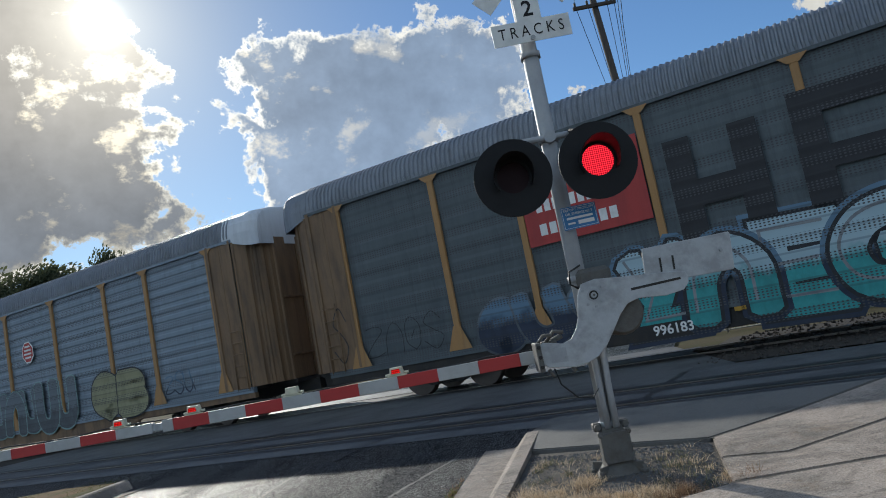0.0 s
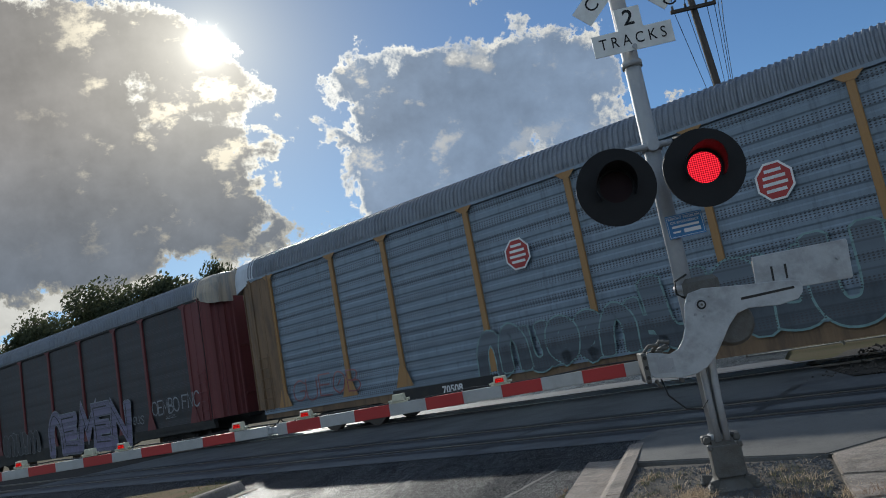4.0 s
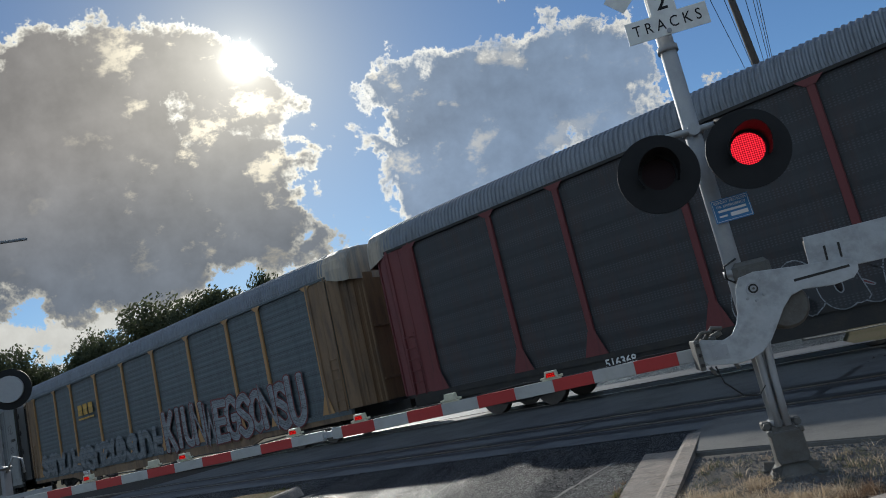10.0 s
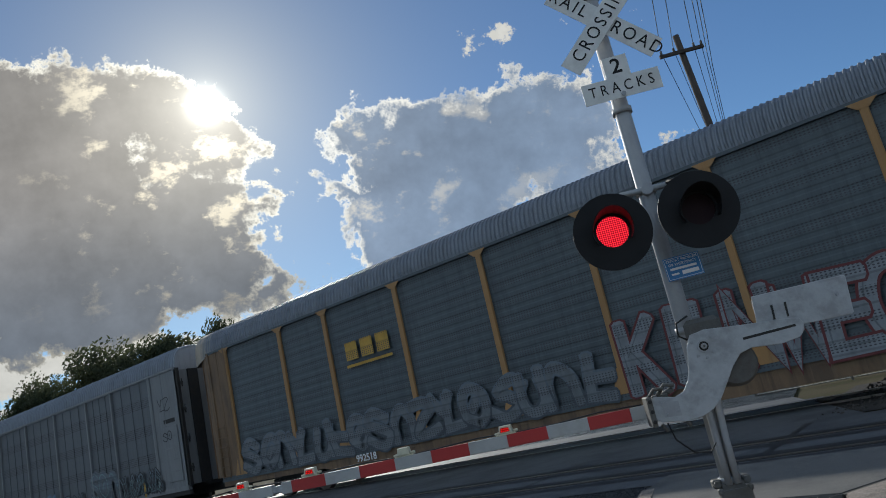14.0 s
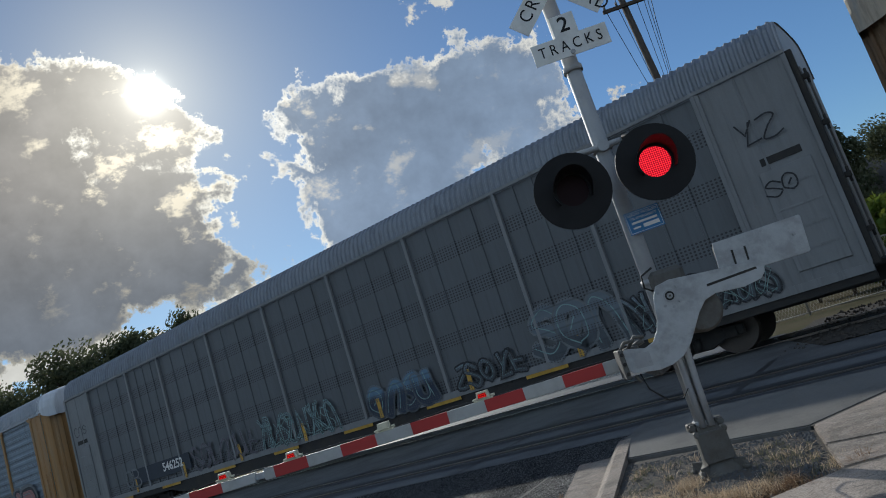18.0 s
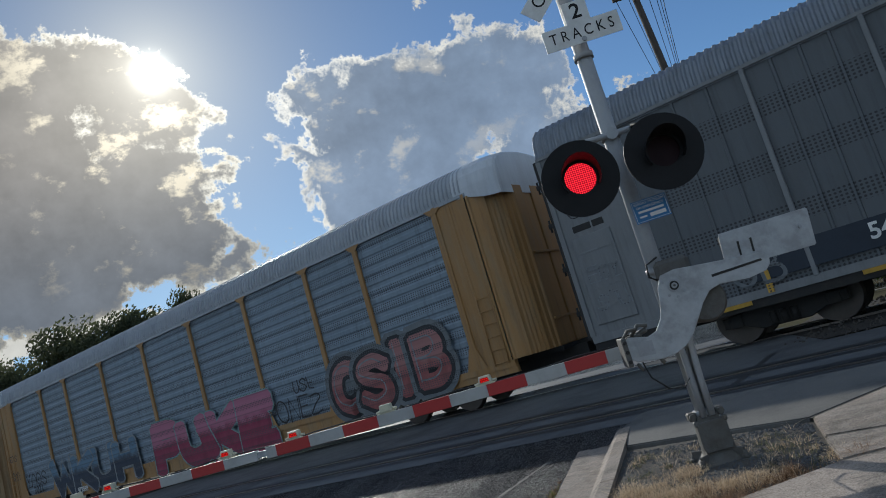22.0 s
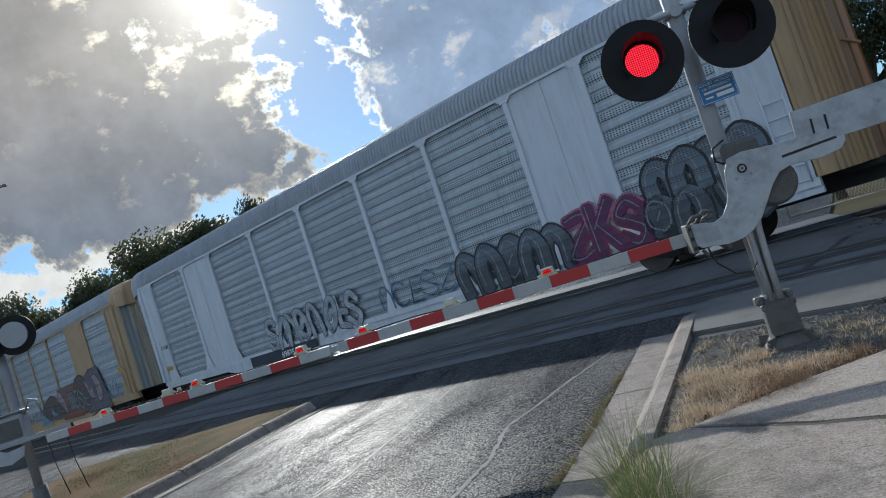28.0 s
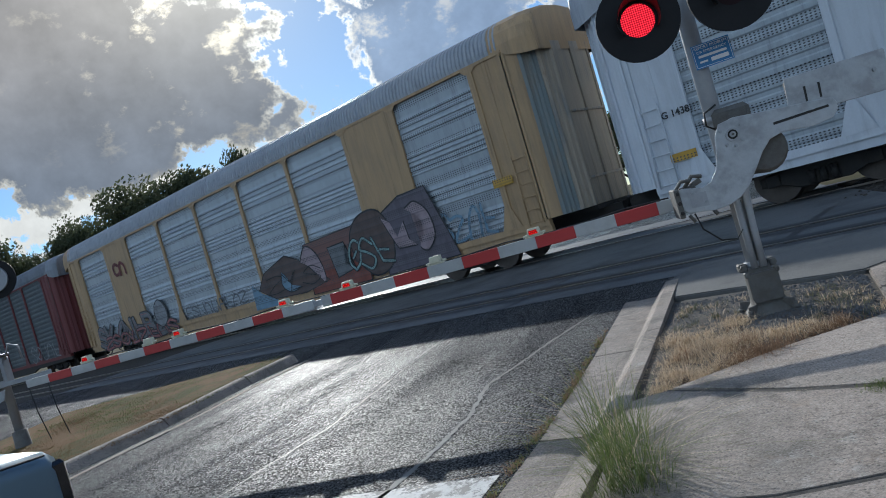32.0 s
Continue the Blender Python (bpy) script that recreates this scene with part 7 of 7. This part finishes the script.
    c = CARS[8]
    graffiti(c, -8.0, -12.0, 0.9, 1.8, "soual", M["g_white"], None, 91, 0.08, 0.0, "")


decorate()


# ---- trees, pole, houses, car ----
def tree(name, height, spread, seed, mat, label, leaves=15000, leaf=0.15, low=0.25):
    rng = random.Random(seed)
    t = empty(name, Matrix.Identity(4), label, "tree")
    bm = bmesh.new()
    top = Vector((rng.uniform(-0.4, 0.4), rng.uniform(-0.4, 0.4), height * 0.8))
    tube(bm, [(0, 0, -0.3), (0.05, 0.0, height * 0.2), (top.x * 0.5, top.y * 0.5, height * 0.5), top], 0.3, 10, radii=[height * 0.032, height * 0.025, height * 0.015, 0.03])
    blobs = []
    for i in range(15):
        a = rng.uniform(0, 2 * math.pi)
        z = height * rng.uniform(low + 0.1, 0.95)
        r = spread * rng.uniform(0.25, 1.0) * (1.0 - 0.55 * abs(z / height - 0.55) / 0.45)
        e = Vector((math.cos(a) * r, math.sin(a) * r, z))
        s = Vector((top.x * 0.4, top.y * 0.4, z * 0.62))
        tube(bm, [s, s.lerp(e, 0.5) + Vector((0, 0, 0.2)), e], 0.06, 6, radii=[height * 0.011, height * 0.007, 0.015])
        blobs.append((e, spread * rng.uniform(0.26, 0.46)))
    part("trunk", bm, M["bark"], t)
    verts, faces = [], []
    for i in range(leaves):
        c, r = rng.choice(blobs)
        d = Vector((rng.gauss(0, 1), rng.gauss(0, 1), rng.gauss(0, 0.8))).normalized() * r * rng.uniform(0.25, 1.08) ** 0.6
        p = c + d
        n = Vector((rng.gauss(0, 1), rng.gauss(0, 1), rng.gauss(0, 1))).normalized()
        a = n.orthogonal().normalized()
        b = n.cross(a)
        s = leaf * rng.uniform(0.5, 1.2)
        k = len(verts)
        verts += [p - a * s, p - b * s * 0.5, p + a * s, p + b * s * 0.5]
        faces.append((k, k + 1, k + 2, k + 3))
    me = bpy.data.meshes.new("crown")
    me.from_pydata([tuple(v) for v in verts], [], faces)
    me.materials.append(mat)
    ob = new("crown", me)
    ob.parent = t
    return t


def polar(az, dist):
    return math.sin(radians(az)) * dist, math.cos(radians(az)) * dist


def build_trees():
    a = tree("oak_tree", 10.0, 4.2, 5, M["leaf"], "broad dark green oak tree behind the tracks")
    b = tree("oak_tree", 9.0, 3.4, 9, M["leaf"], "dark green oak tree with a ragged crown behind the tracks")
    first = {a: True, b: True}
    rows = ((-23.9, 48, 10.6, b, 0.55), (-27.3, 52, 10.9, b, 1.0), (-29.5, 54, 10.2, a, 0.8), (-32.6, 52, 10.1, a, 1.0), (-35.0, 54, 9.2, a, 0.9), (-37.6, 54, 8.9, b, 1.0), (-40.3, 56, 8.2, a, 0.9), (-43.2, 56, 9.2, a, 1.0), (-46.5, 58, 9.6, b, 1.1), (-50, 60, 9.5, a, 1.1),
            (20.8, 40, 8.9, a, 0.9), (24.2, 40, 7.6, b, 1.0), (28.5, 46, 7.5, a, 1.0), (17.0, 46, 8.6, a, 1.0), (33, 44, 8.0, b, 1.0), (12.0, 52, 8.0, a, 1.0), (38, 46, 8.0, a, 1.0), (4.0, 60, 7.5, b, 1.0), (-6.0, 62, 7.5, a, 1.1), (-15.0, 60, 7.5, a, 1.1))
    rng = random.Random(2)
    for az, dist, h, src, wide in rows:
        x, y = polar(az, dist)
        base = level(x, y) - 0.06
        s = (h - base) / (10.2 if src is a else 9.2)
        m = Matrix.Translation((x, y, base)) @ Matrix.Rotation(rng.uniform(0, 6.28), 4, "Z")
        if first[src]:
            t, first[src] = src, False
            t.matrix_basis = m
        else:
            t = copy_thing(src, m)
        t.scale = (s * wide, s * wide, s)
    bush = tree("bush", 3.2, 1.7, 21, M["bush"], "light yellow-green bush beside the fence", 2600, 0.20, 0.05)
    for i, (az, dist, s) in enumerate(((22.6, 30, 0.85), (24.4, 31, 0.95), (26.4, 30, 0.8), (20.4, 32, 0.8))):
        x, y = polar(az, dist)
        m = Matrix.Translation((x, y, level(x, y) - 0.06))
        o = copy_thing(bush, m) if i else bush
        o.matrix_basis = m
        o.scale = (s, s, s)


def build_pole():
    x, y = polar(16.2, 30.0)
    t = empty("utility_pole", Matrix.Translation((x, y, 0)), "leaning dark timber utility pole with a crossarm and wires", "pole")
    bm = bmesh.new()
    tube(bm, [(0.35, 0, -0.3), (-0.42, 0, 14.3)], 0.15, 12, radii=[0.19, 0.13])
    part("pole", bm, M["timber"], t)
    bm = bmesh.new()
    box(bm, -1.0, 0.75, -0.06, 0.06, 13.45, 13.58, 0.0, Matrix.Translation((-0.3, -0.15, 0)))
    part("crossarm", bm, M["timber"], t)
    for dx in (-1.2, -0.7, 0.1, 0.4):
        bm = bmesh.new()
        tube(bm, [(dx, -0.15, 13.58), (dx, -0.15, 13.75)], 0.05, 8)
        part("insulator", bm, M["cast"], t)
    wires = []
    for dx, dz, end_az, end_el in ((-1.2, 13.7, 17.1, 27.6), (-0.7, 13.7, 18.2, 27.3), (0.1, 13.75, 18.7, 27.0), (0.4, 13.75, 19.3, 26.8), (0.5, 13.2, 19.9, 26.4), (0.55, 12.6, 20.3, 26.0)):
        a = Vector((x + dx, y - 0.15, dz))
        d = 11.0
        b = Vector((math.sin(radians(end_az)) * d, math.cos(radians(end_az)) * d, 1.5 + d * math.tan(radians(end_el)) + 4.6))
        c = a + (Vector((x * 2.1, y * 2.1, 12.5)) - a)
        bm = bmesh.new()
        tube(bm, [b.lerp(a, i / 8) - Vector((0, 0, 0.5 * math.sin(math.pi * i / 8))) for i in range(9)], 0.014, 5)
        tube(bm, [a.lerp(c, i / 6) - Vector((0, 0, 0.6 * math.sin(math.pi * i / 6))) for i in range(7)], 0.014, 5)
        w = part("wire", bm, M["cable"], t)
        w.matrix_parent_inverse = Matrix.Translation((-x, -y, 0))


def build_lamp_post():
    """A tall post whose long level arm reaches towards the crossing."""
    x, y = polar(-52.0, 19.5)
    base = level(x, y) - 0.06
    post = empty("street_lamp", Matrix.Translation((x, y, base)), "tall grey steel post with a long thin level arm", "street lamp")
    tx, ty = polar(-39.9, 18.0)
    tip = Vector((tx - x, ty - y, 6.53 - base))
    bm = bmesh.new()
    tube(bm, [(0, 0, 0), (0, 0, 6.75 - base)], 0.09, 12, radii=[0.11, 0.08])
    part("post", bm, M["galv"], post)
    bm = bmesh.new()
    tube(bm, [(0, 0, 6.62 - base), tuple(Vector((0, 0, 6.62 - base)).lerp(tip, 0.5)), tuple(tip)], 0.035, 8)
    part("arm", bm, M["galv"], post)


def build_houses():
    for az, dist, w, hgt, rz in ((28.2, 52, 12, 3.6, 20), (35.5, 50, 11, 3.4, 10)):
        x, y = polar(az, dist)
        h = empty("house", Matrix.Translation((x, y, level(x, y) - 0.1)) @ Matrix.Rotation(radians(rz), 4, "Z"), "low tan brick house with a dark shingle roof behind the tracks", "house", "houses behind the tracks")
        bm = bmesh.new()
        box(bm, -w / 2, w / 2, -4, 4, 0, hgt)
        part("wall", bm, M["brickwall"], h)
        bm = bmesh.new()
        o = 0.5
        v = [bm.verts.new(c) for c in ((-w / 2 - o, -4 - o, hgt), (w / 2 + o, -4 - o, hgt), (w / 2 + o, 4 + o, hgt), (-w / 2 - o, 4 + o, hgt), (-w / 2 - o, 0, hgt + 2.9), (w / 2 + o, 0, hgt + 2.9))]
        for f in ((0, 1, 5, 4), (2, 3, 4, 5), (1, 2, 5), (3, 0, 4), (3, 2, 1, 0)):
            bm.faces.new([v[i] for i in f])
        part("roof", bm, M["shingle"], h)
        for wx in (-3.5, 0.0, 3.5):
            bm = bmesh.new()
            box(bm, wx - 0.6, wx + 0.6, -4.06, -4.0, 1.0, 2.3)
            win = part("window", bm, M["white"], h)
            bm = bmesh.new()
            box(bm, wx - 0.52, wx + 0.52, -4.08, -4.06, 1.08, 2.22)
            part("pane", bm, M["glassdark"], win)
    # fence behind the far track
    f = empty("fence", Matrix.Identity(4), "grey chain-link fence with steel posts behind the tracks", "fence")
    bmp = bmesh.new()
    tube(bmp, [(0, 0, -0.2), (0, 0, 1.7)], 0.04, 8)
    post = part("post", bmp, M["fence"], f)
    post.location = at(26.0, -16, 0.0)
    for i in range(1, 9):
        share(post, f, at(26.0, -16 + 3.0 * i, 0.0))
    bm = bmesh.new()
    for z in (0.05, 1.65):
        tube(bm, [at(26.0, -16, z), at(26.0, 8, z)], 0.025, 6)
    part("fence_rail", bm, M["fence"], f)
    bm = bmesh.new()
    for i in range(0, 240):
        q = -16 + i * 0.1
        tube(bm, [at(26.0, q, 0.05), at(26.0, q + 0.8, 1.65)], 0.004, 3, False)
        tube(bm, [at(26.0, q + 0.8, 0.05), at(26.0, q, 1.65)], 0.004, 3, False)
    part("mesh", bm, M["fence"], f)


def build_car():
    """A car waiting at the stop line, of which the bonnet shows."""
    front = (SIDE * -4.53 + ROAD * 2.52) * 0.902 + Vector((0, 0, 0.15))
    m = Matrix.Translation(front) @ Matrix.Rotation(math.atan2(ROAD.y, ROAD.x), 4, "Z") @ Matrix.Diagonal((0.92, 0.92, 0.902, 1))
    car = empty("parked_car", m, "silver-blue boxy car waiting before the stop line", "car")
    bm = bmesh.new()
    # cross-sections from nose to tail: x, half width, sill, belt or bonnet height
    secs = ((0.0, 0.86, 0.40, 0.84), (-0.02, 0.90, 0.34, 1.04), (-0.09, 0.925, 0.30, 1.095), (-0.5, 0.93, 0.28, 1.13), (-1.2, 0.94, 0.28, 1.17), (-1.45, 0.94, 0.28, 1.17), (-2.6, 0.94, 0.28, 1.15), (-4.0, 0.93, 0.28, 1.15), (-4.6, 0.90, 0.34, 1.10), (-4.68, 0.82, 0.42, 0.90))
    rings = []
    for x, w, s, t in secs:
        rings.append([bm.verts.new((x, y, z)) for y, z in ((-w * 0.9, s), (-w, s + 0.18), (-w, t - 0.14), (-w * 0.97, t - 0.045), (-w * 0.6, t - 0.012), (0, t), (w * 0.6, t - 0.012), (w * 0.97, t - 0.045), (w, t - 0.14), (w, s + 0.18), (w * 0.9, s))])
    for a, b in zip(rings, rings[1:]):
        for i in range(10):
            f = bm.faces.new((a[i], a[i + 1], b[i + 1], b[i]))
            f.smooth = True
        bm.faces.new((a[10], a[0], b[0], b[10]))
    bm.faces.new(rings[0][::-1])
    bm.faces.new(rings[-1])
    bmesh.ops.recalc_face_normals(bm, faces=bm.faces)
    part("body", bm, M["carpaint"], car)
    bm = bmesh.new()
    r0 = [(-1.50, 0.84, 1.14), (-2.0, 0.72, 1.70), (-4.0, 0.72, 1.72), (-4.5, 0.82, 1.10)]
    lo = [[bm.verts.new((x, s * w, z)) for s in (-1, 1)] for x, w, z in r0]
    for a, b in zip(lo, lo[1:]):
        bm.faces.new((a[0], a[1], b[1], b[0]))
    bm.faces.new([v[0] for v in lo])
    bm.faces.new([v[1] for v in lo][::-1])
    bmesh.ops.recalc_face_normals(bm, faces=bm.faces)
    cab = part("cabin_glass", bm, M["glassdark"], car)
    bm = bmesh.new()
    box(bm, -4.0, -2.0, -0.71, 0.71, 1.70, 1.75, 0.015)
    part("roof", bm, M["carpaint"], car)
    for s in (-1, 1):
        bm = bmesh.new()
        box(bm, -0.10, 0.012, s * 0.78 - 0.135, s * 0.78 + 0.135, 0.66, 0.98, 0.02)
        part("headlight", bm, M["glassdark"], car)
        bm = bmesh.new()
        for (x0, z0), (x1, z1) in zip(((-0.10, 1.030), (-0.5, 1.062), (-1.2, 1.10)), ((-0.5, 1.062), (-1.2, 1.10), (-1.45, 1.10))):
            tube(bm, [(x0, s * 0.921, z0), (x1, s * 0.931, z1)], 0.006, 5)
        part("shut_line", bm, M["under"], car)
        bm = bmesh.new()
        disc(bm, (-0.85, 0.36), 0.42, s * 0.935 - 0.006, s * 0.935 + 0.006, 24)
        part("wheel_arch", bm, M["under"], car)
        bm = bmesh.new()
        box(bm, -1.62, -1.42, s * 1.02 - 0.10, s * 1.02 + 0.10, 1.14, 1.30, 0.03)
        part("wing_mirror", bm, M["carpaint"], car)
        for wx in (-0.85, -3.55):
            bm = bmesh.new()
            tube(bm, [(wx, s * 0.72, 0.36), (wx, s * 0.945, 0.36)], 0.36, 24)
            wh = part("wheel", bm, M["tyre"], car)
            bm = bmesh.new()
            tube(bm, [(wx, s * 0.90, 0.36), (wx, s * 0.955, 0.36)], 0.22, 16)
            part("rim", bm, M["galv"], wh)
    bm = bmesh.new()
    box(bm, -0.02, 0.02, -0.60, 0.60, 0.55, 0.86, 0.01)
    part("grille", bm, M["black"], car)
    bm = bmesh.new()
    tube(bm, [(-1.3, 0.80, 1.12), (-1.35, 0.80, 1.9)], 0.004, 5)
    part("aerial", bm, M["cable"], car)


# ---- grass ----
def blades(name, spots, mat, label, category, seed, thick=1.0, flat=0.3, heart=None):
    """Grass blades, each a bent thin strip; spots: (x, y, z, height, count, spread); they may fan out from a heart."""
    rng = random.Random(seed)
    verts, faces = [], []
    for x, y, z, h, count, spread in spots:
        for i in range(count):
            a = rng.uniform(0, 2 * math.pi)
            r = spread * math.sqrt(rng.random())
            p = Vector((x + math.cos(a) * r, y + math.sin(a) * r, 0))
            p.z = (level(p.x, p.y) + z)
            hh = h * rng.uniform(0.45, 1.15)
            d = Vector((rng.gauss(0, 1), rng.gauss(0, 1), 0)).normalized()
            if heart:
                d = (d * 0.6 + Vector((p.x - heart[0], (p.y - heart[1]) * 0.6, 0)) * 4.5).normalized()
            lean = rng.uniform(0.1, 1.35 if rng.random() > flat or h > 0.15 else 2.8) * hh
            lean *= 1.45 if heart else 1.0
            side = Vector((-d.y, d.x, 0)) * rng.uniform(0.0012, 0.0032) * thick
            k = len(verts)
            for t in (0.0, 0.4, 0.75, 1.0):
                c = p + d * lean * t * t + Vector((0, 0, hh * (t - 0.25 * t * t * lean / hh)))
                w = side * (1.0 - t * 0.85)
                verts += [c - w, c + w]
            for j in range(3):
                faces.append((k + 2 * j, k + 2 * j + 1, k + 2 * j + 3, k + 2 * j + 2))
    me = bpy.data.meshes.new(name)
    me.from_pydata([tuple(v) for v in verts], [], faces)
    me.materials.append(mat)
    tagged(new(name, me), label, category, kind="stuff")


def build_grass():
    rng = random.Random(8)
    inside = []
    while len(inside) < 420:
        x, y = rng.uniform(-0.1, 1.9), rng.uniform(5.0, 7.2)
        left = 0.03 + (y - 5.0) * 0.235
        lower = 5.02 + (x + 0.1) * 0.22
        if x > left and y > lower and y < 7.35 - 0.62 * (x - 0.5):
            inside.append((x, y))
    # thick pale straw by the kerb, thin weeds and bare gravel towards the back
    dense, thin, rust = [], [], []
    for x, y in inside:
        if (x - 1.10) ** 2 + (y - 6.02) ** 2 < 0.085:
            continue
        front = 6.70 - 0.72 * (x - 0.1) - y + 0.25 * math.sin(9 * x + 4 * y)
        if front > 0:
            near_edge = y - (5.02 + (x + 0.1) * 0.22) < 0.14 and x > 0.60 or rng.random() < 0.14
            (rust if near_edge else dense).append((x, y, 0.085, rng.choice((0.03, 0.05, 0.07, 0.11)) * rng.uniform(0.8, 1.2), int(90 * rng.choice((0.3, 0.6, 1.0, 1.4))), rng.uniform(0.06, 0.16)))
        elif rng.random() < 0.45:
            thin.append((x, y, 0.085, rng.uniform(0.03, 0.09), rng.choice((6, 14, 28)), rng.uniform(0.03, 0.12)))
    blades("dry_grass", dense + thin[::2], M["straw"], "dry straw-coloured grass round the signal base", "grass", 1, 1.05, 0.8)
    blades("dry_grass", rust, M["deadweed"], "reddish brown dead weeds by the sidewalk edge", "grass", 11, 1.0, 0.8)
    blades("weeds", thin[1::2], M["weed"], "grey-green weeds on the gravel by the signal base", "weeds", 9, 1.6)
    tuft = [(-0.20 + rng.uniform(-0.13, 0.15), 3.95 + rng.uniform(-0.55, 0.42), 0.08, rng.uniform(0.14, 0.56), 28, 0.11) for i in range(26)]
    tuft += [(-0.28, 3.6, 0.08, 0.48, 60, 0.12), (-0.16, 3.75, 0.08, 0.46, 60, 0.14), (-0.24, 4.0, 0.08, 0.52, 60, 0.14)]
    blades("grass_tuft", tuft, M["blade"], "long green grass tuft growing over the kerb", "grass", 2, 1.0, heart=(-0.20, 3.85))
    stalks = [(-0.20 + rng.uniform(-0.14, 0.16), 3.90 + rng.uniform(-0.5, 0.4), 0.08, rng.uniform(0.34, 0.56), 5, 0.08) for i in range(16)]
    blades("seed_stalks", stalks, M["straw"], "tall dry seed stalks in the grass tuft", "grass", 7, 1.0, heart=(-0.20, 3.85))
    joint = []
    for i in range(40):
        t = i / 39
        if t < 0.52 and rng.random() < 0.92:
            continue
        joint.append((0.80 + 0.62 * t + rng.uniform(-0.03, 0.03), 4.42 - 0.42 * t + rng.uniform(-0.03, 0.03) - 0.02, 0.11, 0.036, 90, 0.06 + 0.07 * t))
    gutter = []
    for i in range(60):
        v = SIDE * (-1.93 + rng.uniform(-0.02, 0.02)) + ROAD * rng.uniform(2.2, 7.4)
        n = rng.choice((1, 1, 3, 5))
        for j in range(n):
            gutter.append((v.x + ROAD.x * 0.05 * j, v.y + ROAD.y * 0.05 * j, 0.0, rng.choice((0.02, 0.03, 0.05, 0.08)), rng.choice((6, 12, 18)), rng.uniform(0.02, 0.05)))
    blades("gutter_weeds", gutter[::2], M["verge"], "low olive weeds along the gutter edge", "weeds", 12, 1.3, 0.6)
    blades("gutter_weeds", gutter[1::2], M["deadweed"], "dead brown weeds along the gutter edge", "weeds", 13, 1.3, 0.6)
    blades("joint_grass", joint, M["blade"], "short green grass in the paving joints", "grass", 3, 1.6)
    lawn = [(rng.uniform(1.42, 3.3), rng.uniform(2.0, 3.95), 0.09, rng.uniform(0.04, 0.11), 110, 0.16) for i in range(330)]
    lawn += [(1.44 + 0.09 * i + rng.uniform(-0.03, 0.03), 3.98 - 0.004 * i, 0.10, rng.uniform(0.06, 0.14), 40, 0.08) for i in range(24)]
    lawn += [(1.35 + 0.012 * i, 3.1 + 0.08 * i, 0.10, rng.uniform(0.06, 0.14), 40, 0.08) for i in range(12)]
    blades("verge_grass", lawn, M["verge"], "rough green grass on the verge", "grass", 4, 1.4)
    med = []
    while len(med) < 900:
        x, y = rng.uniform(-11.0, -5.6), rng.uniform(7.0, 13.2)
        if y > 8.0 + (x + 7.3) * 2.1 - 0.0 and x < -7.35 + max(0, (y - 8.1)) * 0.46 and y < 13.3 + (x + 11) * -0.28:
            med.append((x, y, 0.11, rng.uniform(0.02, 0.045), rng.choice((30, 50, 70)), rng.uniform(0.25, 0.5)))
    med.sort(key=lambda q: (12.9 - 0.45 * (q[0] + 8.0) - q[1]) + 0.9 * math.sin(q[0] * 3.1 + q[1] * 1.7))
    med = med[300:] + med[:300]
    blades("median_grass", med[:600], M["turf"], "short dry grass on the median island", "grass", 5, 2.4)
    blades("median_grass", med[600:], M["turfgreen"], "short green grass on the median island", "grass", 6, 2.4)


def fit_to_eye():
    """Warps the approach before the tracks about the camera's eye to fit the view: it lies 0.15 m higher, and its plan
    draws in by the same share.
    """
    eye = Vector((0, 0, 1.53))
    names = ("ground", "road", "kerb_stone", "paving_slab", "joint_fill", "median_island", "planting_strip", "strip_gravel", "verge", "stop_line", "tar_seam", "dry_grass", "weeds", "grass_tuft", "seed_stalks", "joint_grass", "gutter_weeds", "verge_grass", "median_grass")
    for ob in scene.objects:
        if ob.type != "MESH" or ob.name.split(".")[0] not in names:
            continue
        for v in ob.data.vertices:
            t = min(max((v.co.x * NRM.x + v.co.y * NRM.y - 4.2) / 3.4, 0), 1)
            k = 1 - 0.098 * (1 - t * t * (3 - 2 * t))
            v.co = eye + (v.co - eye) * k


build_trees()
build_pole()
build_lamp_post()
build_houses()
build_car()
build_grass()
fit_to_eye()


# ---- what moves ----
RUN = ((0.0, 0.0), (4.0, 22.1), (8.0, 44.2), (16.0, 88.2), (24.0, 132.3), (28.5, 158.1), (32.0, 178.3))


def motions():
    turn = math.degrees(math.atan2(ALG.y, ALG.x))
    for i, car in enumerate(CARS):
        rows = []
        for t, s in RUN:
            c = at(FAR_C, 28.8 * i - 0.8 - s, RAIL_Z)
            rows.append((t, pose(c.x, c.y, c.z, 0, 0, turn)))
        walk(car, rows)
    for leaf, side, way, (x, y, z) in SHUTTERS:
        def opening(t):
            lit = ((t / FLASH + PHASE) % 1) < 0.5
            return 0.143 * way if lit == (side == "R") else 0.0
        rows = [(0.0, pose(x, y, z + opening(0.0)))]
        n = 1
        while True:
            t = (n * 0.5 - PHASE) * FLASH
            if t > 31.9:
                break
            rows.append((t - 0.025, pose(x, y, z + opening(t - 0.1))))
            rows.append((t + 0.025, pose(x, y, z + opening(t + 0.1))))
            n += 1
        rows.append((32.0, pose(x, y, z + opening(32.0))))
        walk(leaf, rows)


motions()
